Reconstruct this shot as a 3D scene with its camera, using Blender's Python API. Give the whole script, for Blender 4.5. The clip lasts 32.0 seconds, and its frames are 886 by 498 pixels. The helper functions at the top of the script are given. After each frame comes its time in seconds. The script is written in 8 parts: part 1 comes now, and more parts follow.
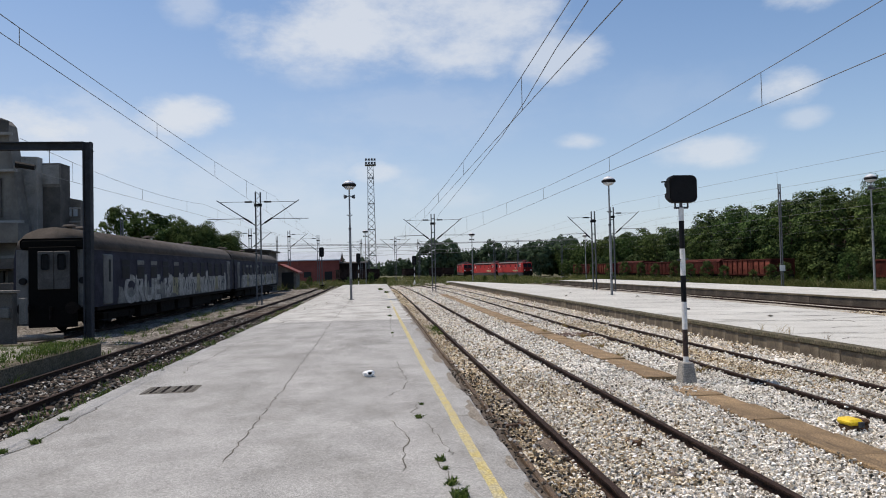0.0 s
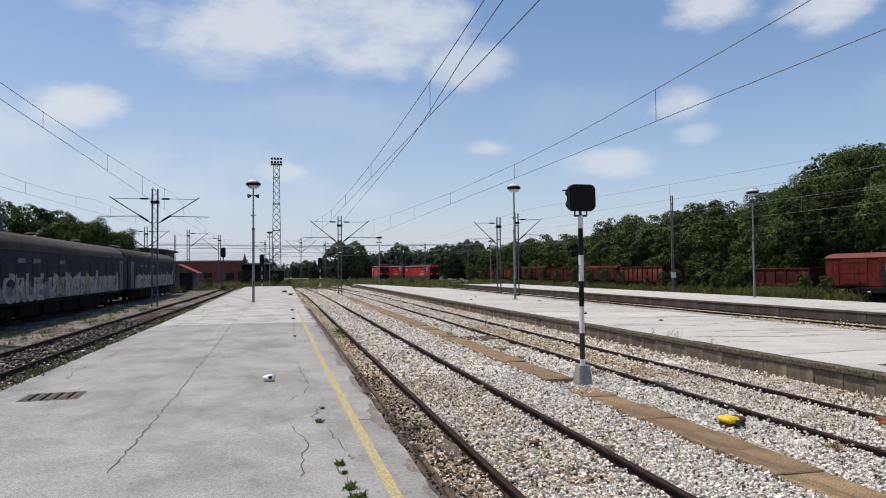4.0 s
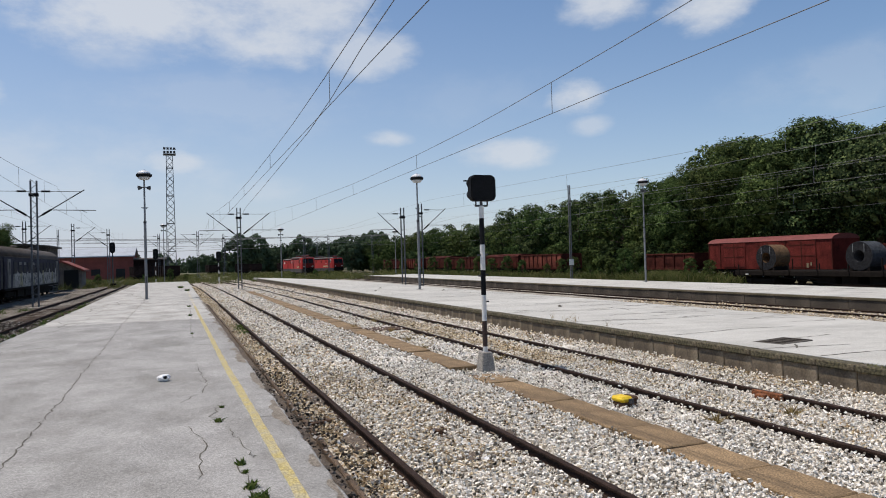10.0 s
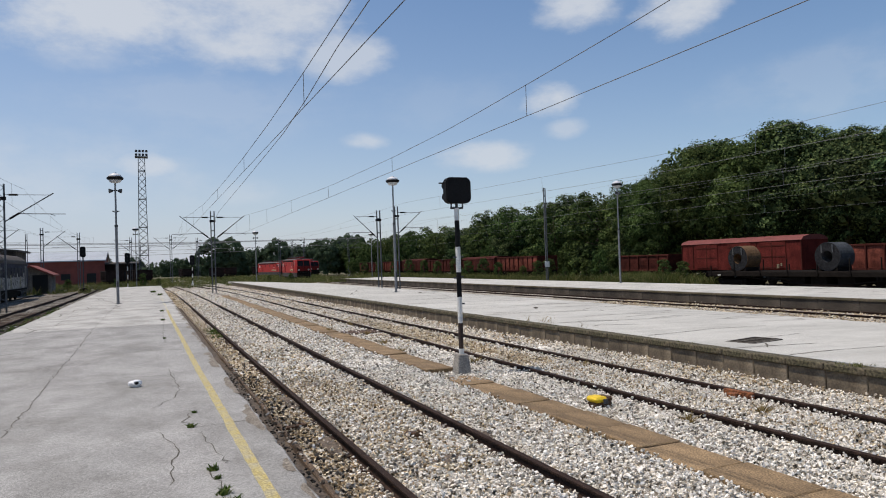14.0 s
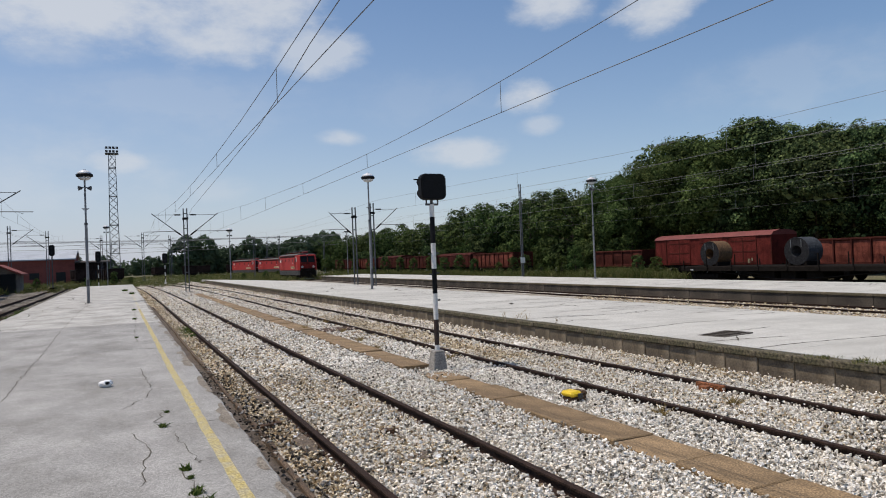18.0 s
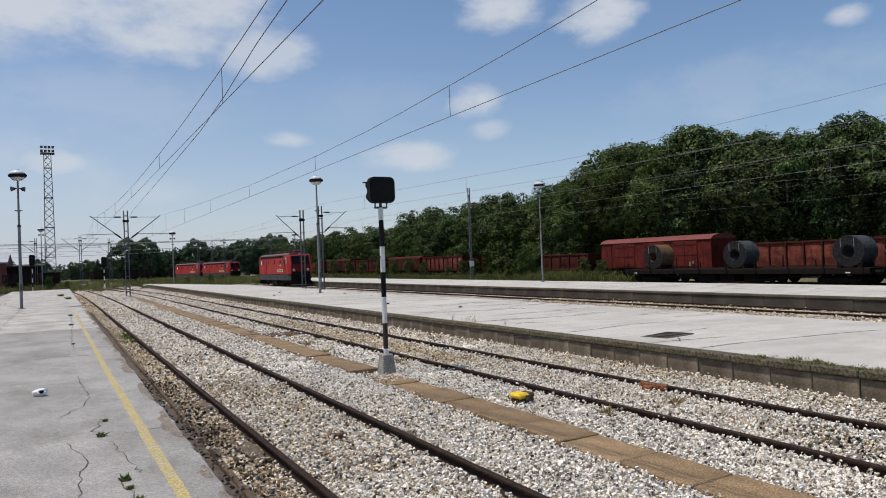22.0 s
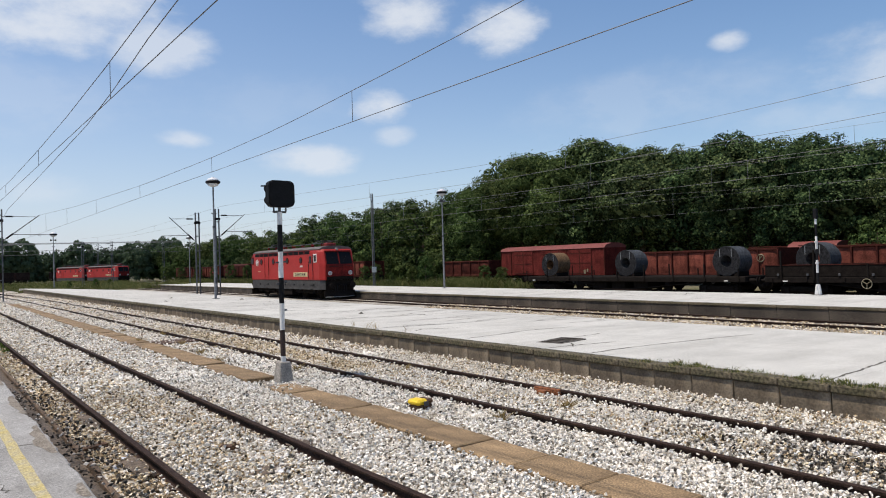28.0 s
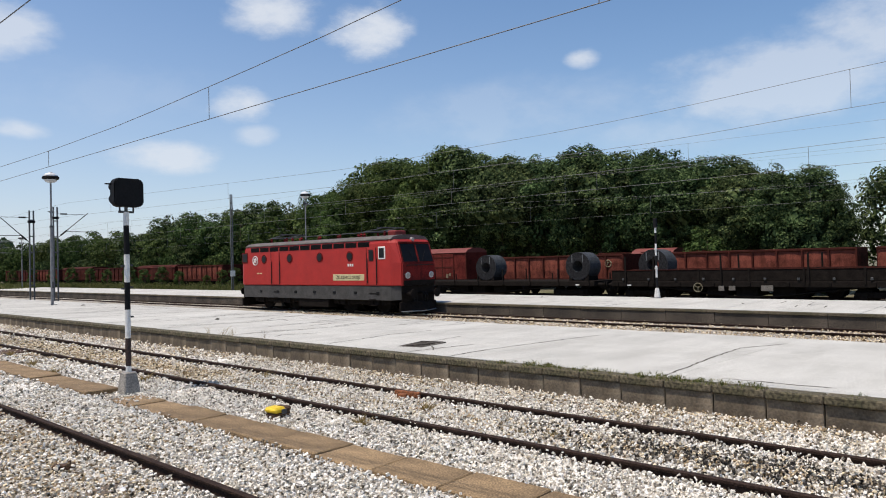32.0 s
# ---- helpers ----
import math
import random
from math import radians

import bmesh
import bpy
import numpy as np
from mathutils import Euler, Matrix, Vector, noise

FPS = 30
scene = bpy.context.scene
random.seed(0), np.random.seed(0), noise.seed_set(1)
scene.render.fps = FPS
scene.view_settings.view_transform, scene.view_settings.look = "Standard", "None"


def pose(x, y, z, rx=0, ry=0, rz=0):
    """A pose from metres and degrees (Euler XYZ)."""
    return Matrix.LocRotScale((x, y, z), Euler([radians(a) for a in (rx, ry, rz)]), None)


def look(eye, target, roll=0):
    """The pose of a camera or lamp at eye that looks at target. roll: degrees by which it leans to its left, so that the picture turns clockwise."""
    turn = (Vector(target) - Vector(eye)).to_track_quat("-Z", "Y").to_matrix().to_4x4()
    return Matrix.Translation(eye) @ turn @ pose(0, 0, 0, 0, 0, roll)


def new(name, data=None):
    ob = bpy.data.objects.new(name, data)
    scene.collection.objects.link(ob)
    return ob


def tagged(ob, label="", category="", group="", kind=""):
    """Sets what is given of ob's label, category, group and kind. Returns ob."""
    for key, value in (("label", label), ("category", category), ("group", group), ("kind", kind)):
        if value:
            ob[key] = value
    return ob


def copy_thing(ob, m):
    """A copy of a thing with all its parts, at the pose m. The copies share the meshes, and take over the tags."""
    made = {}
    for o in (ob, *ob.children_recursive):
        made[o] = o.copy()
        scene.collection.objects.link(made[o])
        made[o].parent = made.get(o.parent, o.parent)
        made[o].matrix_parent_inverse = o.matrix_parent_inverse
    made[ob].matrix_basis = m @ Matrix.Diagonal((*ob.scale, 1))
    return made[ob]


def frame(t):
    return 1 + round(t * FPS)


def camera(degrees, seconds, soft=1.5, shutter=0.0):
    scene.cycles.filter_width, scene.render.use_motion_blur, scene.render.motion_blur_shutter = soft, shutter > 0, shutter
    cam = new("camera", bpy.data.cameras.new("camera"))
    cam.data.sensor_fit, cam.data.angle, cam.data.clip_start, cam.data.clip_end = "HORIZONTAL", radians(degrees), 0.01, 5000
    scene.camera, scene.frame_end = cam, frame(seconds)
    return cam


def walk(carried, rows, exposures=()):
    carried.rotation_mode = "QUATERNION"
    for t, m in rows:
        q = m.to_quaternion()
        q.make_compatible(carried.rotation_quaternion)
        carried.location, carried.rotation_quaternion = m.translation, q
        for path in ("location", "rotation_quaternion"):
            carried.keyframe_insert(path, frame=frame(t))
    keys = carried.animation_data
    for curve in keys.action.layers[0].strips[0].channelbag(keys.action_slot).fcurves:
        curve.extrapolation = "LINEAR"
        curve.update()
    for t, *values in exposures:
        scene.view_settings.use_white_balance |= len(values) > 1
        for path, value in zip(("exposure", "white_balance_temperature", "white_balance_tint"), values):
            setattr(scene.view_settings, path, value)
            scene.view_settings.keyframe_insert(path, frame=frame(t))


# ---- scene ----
cam = camera(65.47, 32.0, soft=1.0)
PATH = [  # seconds, place, yaw, pitch, roll
    (0.0, -0.083, 0.032, 1.701, -5.51, 1.65, -1.31),
    (0.5, -0.079, 0.020, 1.703, -6.65, 1.58, -1.62),
    (1.0, -0.080, 0.020, 1.704, -7.73, 1.44, -1.33),
    (1.5, -0.080, 0.013, 1.703, -9.31, 1.39, -1.18),
    (2.0, -0.070, 0.015, 1.701, -9.84, 1.31, -1.20),
    (2.5, -0.063, 0.012, 1.700, -10.76, 1.30, -1.06),
    (3.0, -0.059, 0.013, 1.700, -11.43, 1.46, -1.02),
    (3.5, -0.049, 0.020, 1.702, -12.75, 1.59, -0.90),
    (4.0, -0.051, 0.021, 1.701, -13.20, 1.80, -0.53),
    (4.5, -0.040, 0.015, 1.707, -14.26, 1.59, -0.54),
    (6.5, -0.033, 0.018, 1.703, -17.15, 1.09, -0.76),
    (7.0, -0.034, 0.029, 1.698, -17.71, 0.80, -0.36),
    (7.5, -0.028, 0.026, 1.700, -18.51, 0.77, -0.84),
    (8.0, -0.029, 0.020, 1.701, -19.23, 0.81, -0.96),
    (8.5, -0.025, 0.014, 1.703, -19.72, 0.79, -1.11),
    (9.0, -0.023, 0.014, 1.704, -20.32, 0.86, -1.21),
    (9.5, -0.027, 0.014, 1.701, -20.70, 0.74, -1.78),
    (10.0, -0.022, 0.011, 1.705, -21.11, 0.87, -1.64),
    (10.5, -0.025, 0.009, 1.702, -20.72, 1.20, -1.83),
    (11.0, -0.028, 0.005, 1.704, -20.73, 1.32, -1.52),
    (11.5, -0.016, 0.004, 1.704, -21.11, 0.90, -1.65),
    (12.0, -0.021, 0.011, 1.704, -21.77, 1.01, -1.65),
    (12.5, -0.010, 0.009, 1.697, -21.93, 1.27, -2.04),
    (13.0, -0.011, 0.011, 1.699, -22.30, 1.17, -1.72),
    (13.5, -0.006, 0.009, 1.701, -22.73, 1.13, -1.81),
    (14.0, -0.004, 0.008, 1.698, -23.07, 1.03, -1.94),
    (14.5, 0.004, 0.008, 1.696, -23.24, 0.95, -2.11),
    (16.5, 0.015, 0.004, 1.698, -24.18, 0.69, -2.38),
    (17.0, 0.012, 0.006, 1.696, -24.30, 0.76, -2.41),
    (17.5, 0.012, 0.008, 1.694, -24.88, 0.67, -2.14),
    (18.0, 0.012, 0.005, 1.693, -25.04, 0.68, -2.26),
    (18.5, 0.010, 0.007, 1.695, -26.58, 0.59, -1.66),
    (19.0, 0.004, 0.011, 1.692, -27.27, 0.59, -1.66),
    (19.5, 0.009, 0.010, 1.695, -27.51, 0.25, -1.96),
    (20.0, 0.007, 0.006, 1.694, -27.78, 0.75, -2.03),
    (20.5, 0.010, 0.005, 1.691, -28.11, 0.89, -1.99),
    (21.0, 0.011, -0.000, 1.694, -28.28, 0.86, -1.90),
    (21.5, 0.011, 0.002, 1.696, -28.45, 0.83, -1.93),
    (22.0, 0.016, 0.001, 1.691, -29.26, 0.80, -2.29),
    (22.5, 0.023, 0.006, 1.693, -29.75, 0.52, -2.11),
    (23.0, 0.033, 0.009, 1.693, -30.18, 0.38, -2.24),
    (23.5, 0.047, 0.006, 1.692, -30.86, 0.29, -2.27),
    (24.0, 0.046, 0.009, 1.692, -31.63, 0.45, -2.05),
    (24.5, 0.041, 0.010, 1.691, -32.33, 0.60, -1.94),
    (25.0, 0.045, 0.004, 1.691, -32.88, 0.73, -1.95),
    (25.5, 0.044, -0.004, 1.693, -33.46, 0.91, -1.77),
    (27.5, 0.044, -0.018, 1.700, -36.20, 1.03, -1.72),
    (28.0, 0.046, -0.030, 1.698, -37.32, 1.02, -1.74),
    (28.5, 0.044, -0.032, 1.694, -37.80, 1.11, -1.80),
    (29.0, 0.053, -0.030, 1.699, -39.04, 1.22, -1.59),
    (29.5, 0.053, -0.044, 1.700, -40.57, 1.07, -1.48),
    (30.0, 0.057, -0.055, 1.698, -41.96, 0.96, -1.68),
    (30.5, 0.060, -0.060, 1.694, -43.74, 0.71, -1.53),
    (31.0, 0.064, -0.067, 1.694, -45.07, 0.60, -1.55),
    (31.5, 0.069, -0.074, 1.700, -46.86, 0.85, -1.51),
    (32.0, 0.070, -0.076, 1.704, -48.53, 1.05, -1.44),
]
walk(cam, [(t, pose(x, y, z, 0, 0, yaw) @ pose(0, 0, 0, 90 + pitch) @ pose(0, 0, 0, 0, 0, roll))
           for t, x, y, z, yaw, pitch, roll in PATH],
     exposures=[(0, 0.02), (4.5, 0.0), (13, -0.11), (19, -0.15), (23, -0.14), (25.5, -0.02), (28, 0.12), (32, 0.12)])

# ---- light ----
SUN_EL = 68.8          # the sun stands high to the west of the tracks, a little ahead
world = bpy.data.worlds.new("sky")
scene.world = world
world.use_nodes = True
sun_way = Vector((-0.931, 0.365, 0)).normalized() * math.cos(radians(SUN_EL)) + Vector((0, 0, math.sin(radians(SUN_EL))))


SKY_STRENGTH, HAZE, HAZE_COLOR, CLOUD_COLOR = 0.095, 0.84, (5.95, 6.45, 8.0), (7.7, 8.0, 8.5)
CLOUDS = [  # azimuth and height of the middle, half width and half height in degrees, density
    (-3.0, 19.0, 9.5, 4.6, 0.9), (7.0, 19.8, 11, 5.0, 0.85), (15.0, 17.0, 5.0, 2.6, 0.7), (-4.0, 15.9, 5.0, 1.8, 0.5), (3.0, 22.5, 15, 4.0, 0.7),
    (-25.5, 10.8, 5.0, 2.2, 1.0), (-15.6, 12.0, 4.4, 2.2, 1.0), (-16.5, 10.2, 3.0, 1.3, 0.6), (-21.0, 8.8, 4.5, 1.8, 0.55), (-14, 7.5, 22, 4.5, 0.42), (-21, 10.5, 8, 3.6, 0.62), (4, 12.5, 14, 3.5, 0.3), (24, 13, 12, 3.0, 0.22), (56, 12, 16, 3.5, 0.3), (-0.2, 8.1, 2.8, 1.2, 0.7),
    (26.5, 8.6, 5.0, 1.6, 0.75), (16.7, 10.1, 2.6, 0.9, 0.65), (32.1, 12.7, 3.0, 1.8, 0.85), (33.4, 10.5, 2.3, 1.0, 0.55), (-14.5, 20.5, 3.0, 2.0, 0.5), (7.5, 6.2, 3.5, 1.4, 0.4),
    (42.6, 18.8, 4.2, 2.5, 0.95), (35.0, 20.2, 5.0, 2.4, 0.9), (60.4, 15.9, 1.8, 1.0, 0.75), (76.0, 12.6, 13, 3.8, 0.6), (85, 15, 9, 5, 0.65), (66.0, 9.5, 8, 2.0, 0.35), (92, 8, 14, 5, 0.5),
    (-40, 17, 9, 4, 0.7), (-60, 30, 16, 7, 0.6), (110, 30, 20, 8, 0.6), (10, 48, 25, 9, 0.55), (180, 35, 30, 9, 0.6)]


def build_sky():
    nt = world.node_tree
    nt.nodes.clear()
    n, l = nt.nodes, nt.links
    out = n.new("ShaderNodeOutputWorld")
    bg = n.new("ShaderNodeBackground")
    sky = n.new("ShaderNodeTexSky")
    sky.sky_type, sky.sun_disc = "NISHITA", False
    sky.sun_elevation = radians(SUN_EL)
    sky.sun_rotation = math.atan2(sun_way.x, sun_way.y)
    sky.air_density, sky.dust_density, sky.ozone_density = 1.0, 0.6, 1.6

    def math_node(op, a, b=None, c=None, clamp=False):
        m = n.new("ShaderNodeMath")
        m.operation, m.use_clamp = op, clamp
        for k, v in enumerate((a, b, c)):
            if v is None:
                continue
            if isinstance(v, (int, float)):
                m.inputs[k].default_value = v
            else:
                l.new(v, m.inputs[k])
        return m.outputs[0]
    tc = n.new("ShaderNodeTexCoord")
    sep = n.new("ShaderNodeSeparateXYZ")
    l.new(tc.outputs["Generated"], sep.inputs[0])
    deg = 180 / math.pi
    az = math_node("MULTIPLY", math_node("ARCTAN2", sep.outputs[0], sep.outputs[1]), deg)
    el = math_node("MULTIPLY", math_node("ARCSINE", sep.outputs[2]), deg)
    wob = n.new("ShaderNodeTexNoise")
    wob.inputs["Scale"].default_value, wob.inputs["Detail"].default_value, wob.inputs["Roughness"].default_value = 9.0, 7, 0.62
    stretch = n.new("ShaderNodeMapping")
    stretch.inputs["Scale"].default_value = (1, 1, 2.0)
    l.new(tc.outputs["Generated"], stretch.inputs[0])
    l.new(stretch.outputs[0], wob.inputs["Vector"])
    rag = math_node("MULTIPLY_ADD", wob.outputs[0], 2.4, -1.2)
    cover = None
    for a, e, w, h, s in CLOUDS:
        u = math_node("DIVIDE", math_node("SUBTRACT", az, a), w)
        v = math_node("DIVIDE", math_node("SUBTRACT", el, e), h)
        d = math_node("ADD", math_node("MULTIPLY", u, u), math_node("MULTIPLY", v, v))
        k = math_node("MULTIPLY", math_node("SUBTRACT", math_node("ADD", 1.0, rag), d, clamp=True), s)
        cover = k if cover is None else math_node("MAXIMUM", cover, k)
    soft = n.new("ShaderNodeMapRange")
    soft.interpolation_type = "SMOOTHSTEP"
    soft.inputs[1].default_value, soft.inputs[2].default_value, soft.inputs[4].default_value = 0.0, 1.05, 0.84
    l.new(cover, soft.inputs[0])
    # pale haze low over the horizon
    haze = math_node("MULTIPLY", math_node("POWER", 2.718, math_node("MULTIPLY", math_node("ABSOLUTE", el), -1 / 15.0)), math_node("MULTIPLY_ADD", math_node("COSINE", math_node("MULTIPLY", math_node("ADD", az, 68.6), 1 / deg)), 0.42 * HAZE, 0.8 * HAZE))
    m1 = n.new("ShaderNodeMixRGB")
    l.new(haze, m1.inputs[0])
    rich = n.new("ShaderNodeHueSaturation")
    rich.inputs["Saturation"].default_value, rich.inputs["Value"].default_value = 1.24, 1.3
    l.new(sky.outputs[0], rich.inputs["Color"])
    l.new(rich.outputs[0], m1.inputs[1])
    m1.inputs[2].default_value = (*HAZE_COLOR, 1)
    m2 = n.new("ShaderNodeMixRGB")
    l.new(soft.outputs[0], m2.inputs[0])
    l.new(m1.outputs[0], m2.inputs[1])
    m2.inputs[2].default_value = (*CLOUD_COLOR, 1)
    bg.inputs["Strength"].default_value = SKY_STRENGTH
    l.new(m2.outputs[0], bg.inputs[0])
    l.new(bg.outputs[0], out.inputs[0])


build_sky()
sun_data = bpy.data.lights.new("sun", "SUN")
sun_data.energy, sun_data.angle, sun_data.color = 4.25, radians(0.53), (1.0, 0.895, 0.785)
sun = new("sun", sun_data)
sun.matrix_world = look(sun_way * 50, (0, 0, 0))
scene.view_settings.exposure = 0.0


# ---- materials ----
def mat(name, color, rough=0.7, metal=0.0, vary=0.25, scale=4.0, bump=0.2, fine=60.0, dark=None, spots=0.0, per_object=0.0, spec=0.4, streak=None, streak_mix=0.6, grain=None, speckle=0.0):
    """A painted, stony or metal surface: base colour with broad stains, fine grain and relief."""
    m = bpy.data.materials.new(name)
    m.use_nodes = True
    nt = m.node_tree
    n, l = nt.nodes, nt.links
    b = n["Principled BSDF"]
    b.inputs["Roughness"].default_value, b.inputs["Metallic"].default_value = rough, metal
    b.inputs["Specular IOR Level"].default_value = spec
    tc = n.new("ShaderNodeTexCoord")
    big = n.new("ShaderNodeTexNoise")
    big.inputs["Scale"].default_value, big.inputs["Detail"].default_value = scale, 6
    big.inputs["Roughness"].default_value = 0.65
    l.new(tc.outputs["Object"], big.inputs["Vector"])
    small = n.new("ShaderNodeTexNoise")
    small.inputs["Scale"].default_value, small.inputs["Detail"].default_value = fine, 3
    l.new(tc.outputs["Object"], small.inputs["Vector"])
    ramp = n.new("ShaderNodeValToRGB")
    d = dark or tuple(c * (1 - vary * 1.6) for c in color)
    ramp.color_ramp.elements[0].position, ramp.color_ramp.elements[0].color = 0.3, (*d, 1)
    ramp.color_ramp.elements[1].position, ramp.color_ramp.elements[1].color = 0.6, (*color, 1)
    l.new(big.outputs[0], ramp.inputs[0])
    mix = n.new("ShaderNodeMixRGB")
    mix.blend_type = "OVERLAY"
    mix.inputs[0].default_value = grain or min(1.0, vary * 1.6)
    l.new(ramp.outputs[0], mix.inputs[1])
    crisp = n.new("ShaderNodeMapRange")
    crisp.inputs[1].default_value, crisp.inputs[2].default_value, crisp.inputs[3].default_value, crisp.inputs[4].default_value = 0.38, 0.62, 0.08, 0.92
    l.new(small.outputs[0], crisp.inputs[0])
    l.new(crisp.outputs[0], mix.inputs[2])
    last = mix.outputs[0]
    if streak:
        far = n.new("ShaderNodeTexNoise")
        far.inputs["Scale"].default_value, far.inputs["Detail"].default_value, far.inputs["Roughness"].default_value = 1.0, 9, 0.68
        mp2 = n.new("ShaderNodeMapping")
        mp2.inputs["Scale"].default_value = streak
        l.new(tc.outputs["Object"], mp2.inputs[0])
        l.new(mp2.outputs[0], far.inputs["Vector"])
        r2 = n.new("ShaderNodeValToRGB")
        r2.color_ramp.elements[0].position, r2.color_ramp.elements[0].color = 0.36, (0.62, 0.61, 0.59, 1)
        r2.color_ramp.elements[1].position, r2.color_ramp.elements[1].color = 0.55, (1, 1, 1, 1)
        l.new(far.outputs[0], r2.inputs[0])
        m3 = n.new("ShaderNodeMixRGB")
        m3.blend_type = "MULTIPLY"
        m3.inputs[0].default_value = streak_mix
        l.new(last, m3.inputs[1])
        l.new(r2.outputs[0], m3.inputs[2])
        last = m3.outputs[0]
    if speckle:
        vo = n.new("ShaderNodeTexVoronoi")
        vo.inputs["Scale"].default_value = speckle
        l.new(tc.outputs["Object"], vo.inputs["Vector"])
        sep = n.new("ShaderNodeSeparateColor")
        l.new(vo.outputs["Color"], sep.inputs[0])
        amount = n.new("ShaderNodeMapRange")
        amount.inputs[3].default_value, amount.inputs[4].default_value = 0.72, 1.22
        l.new(sep.outputs[0], amount.inputs[0])
        pepper = n.new("ShaderNodeMixRGB")
        pepper.blend_type = "MULTIPLY"
        pepper.inputs[0].default_value = 1.0
        l.new(last, pepper.inputs[1])
        l.new(amount.outputs[0], pepper.inputs[2])
        last = pepper.outputs[0]
    if per_object:
        info = n.new("ShaderNodeObjectInfo")
        hsv = n.new("ShaderNodeHueSaturation")
        mp = n.new("ShaderNodeMapRange")
        mp.inputs[3].default_value, mp.inputs[4].default_value = 1 - per_object, 1 + per_object
        l.new(info.outputs["Random"], mp.inputs[0])
        l.new(mp.outputs[0], hsv.inputs["Value"])
        l.new(last, hsv.inputs["Color"])
        last = hsv.outputs[0]
    l.new(last, b.inputs["Base Color"])
    if bump:
        add = n.new("ShaderNodeMath")
        add.operation = "ADD"
        l.new(big.outputs[0], add.inputs[0])
        l.new(small.outputs[0], add.inputs[1])
        bp = n.new("ShaderNodeBump")
        bp.inputs["Strength"].default_value, bp.inputs["Distance"].default_value = bump, 0.02
        l.new(add.outputs[0], bp.inputs["Height"])
        l.new(bp.outputs[0], b.inputs["Normal"])
    return m


def island_mat(name, colors, rough=0.85, hue=0.0, translucent=0.0, scale=0.0, clump=0.0):
    """For heaps of stones or leaves: each island takes a tone between the colours."""
    m = bpy.data.materials.new(name)
    m.use_nodes = True
    n, l = m.node_tree.nodes, m.node_tree.links
    b = n["Principled BSDF"]
    b.inputs["Roughness"].default_value = rough
    b.inputs["Specular IOR Level"].default_value = 0.1
    geo = n.new("ShaderNodeNewGeometry")
    ramp = n.new("ShaderNodeValToRGB")
    ramp.color_ramp.elements.remove(ramp.color_ramp.elements[1])
    for k, (p, c) in enumerate(colors):
        e = ramp.color_ramp.elements[0] if k == 0 else ramp.color_ramp.elements.new(p)
        e.position, e.color = p, (*c, 1)
    l.new(geo.outputs["Random Per Island"], ramp.inputs[0])
    last = ramp.outputs[0]
    if scale:
        tc = n.new("ShaderNodeTexCoord")
        nz = n.new("ShaderNodeTexNoise")
        nz.inputs["Scale"].default_value, nz.inputs["Detail"].default_value = scale, 4
        l.new(tc.outputs["Object"], nz.inputs["Vector"])
        mix = n.new("ShaderNodeMixRGB")
        mix.blend_type = "OVERLAY"
        mix.inputs[0].default_value = 0.75
        l.new(last, mix.inputs[1])
        l.new(nz.outputs[0], mix.inputs[2])
        last = mix.outputs[0]
    if clump:
        tc2 = n.new("ShaderNodeTexCoord")
        cl = n.new("ShaderNodeTexNoise")
        cl.inputs["Scale"].default_value, cl.inputs["Detail"].default_value = clump, 3
        l.new(tc2.outputs["Object"], cl.inputs["Vector"])
        info = n.new("ShaderNodeObjectInfo")
        hue = n.new("ShaderNodeHueSaturation")
        val = n.new("ShaderNodeMath")
        val.operation = "MULTIPLY_ADD"
        val.inputs[1].default_value, val.inputs[2].default_value = 2.2, -0.2
        l.new(cl.outputs[0], val.inputs[0])
        l.new(val.outputs[0], hue.inputs["Value"])
        tone = n.new("ShaderNodeMapRange")
        tone.inputs[3].default_value, tone.inputs[4].default_value = 0.49, 0.53
        l.new(info.outputs["Random"], tone.inputs[0])
        l.new(tone.outputs[0], hue.inputs["Hue"])
        l.new(last, hue.inputs["Color"])
        last = hue.outputs[0]
    l.new(last, b.inputs["Base Color"])
    if translucent:
        tr = n.new("ShaderNodeBsdfTranslucent")
        ms = n.new("ShaderNodeMixShader")
        ms.inputs[0].default_value = translucent
        l.new(last, tr.inputs[0])
        l.new(b.outputs[0], ms.inputs[1])
        l.new(tr.outputs[0], ms.inputs[2])
        l.new(ms.outputs[0], n["Material Output"].inputs[0])
    return m


M = {}
M["concrete"] = mat("platform_concrete", (0.338, 0.331, 0.311), 0.9, vary=0.13, scale=1.2, bump=0.03, fine=120, streak=(0.8, 0.5, 1), streak_mix=0.8, grain=0.3, speckle=75.0)
M["concretepale"] = mat("pale_platform_concrete", (0.47, 0.46, 0.425), 0.9, vary=0.2, scale=0.9, bump=0.03, fine=60, streak=(1.0, 0.7, 1), streak_mix=0.8, grain=0.3)
M["slab"] = mat("pale_concrete", (0.51, 0.50, 0.455), 0.9, vary=0.12, scale=0.5, bump=0.3, fine=60, per_object=0.04, streak=(0.35, 1.5, 1), streak_mix=0.36)
M["wallconc"] = mat("weathered_concrete", (0.225, 0.18, 0.125), 0.92, vary=0.3, scale=2.0, bump=0.3, fine=30, per_object=0.18, grain=0.2, streak=(2.5, 2.5, 0.7), streak_mix=0.9)
M["sootconc"] = mat("soot_stained_concrete", (0.085, 0.07, 0.054), 0.92, vary=0.4, scale=0.9, bump=0.3, fine=30, per_object=0.2, streak=(1, 1.2, 0.4), streak_mix=0.8)
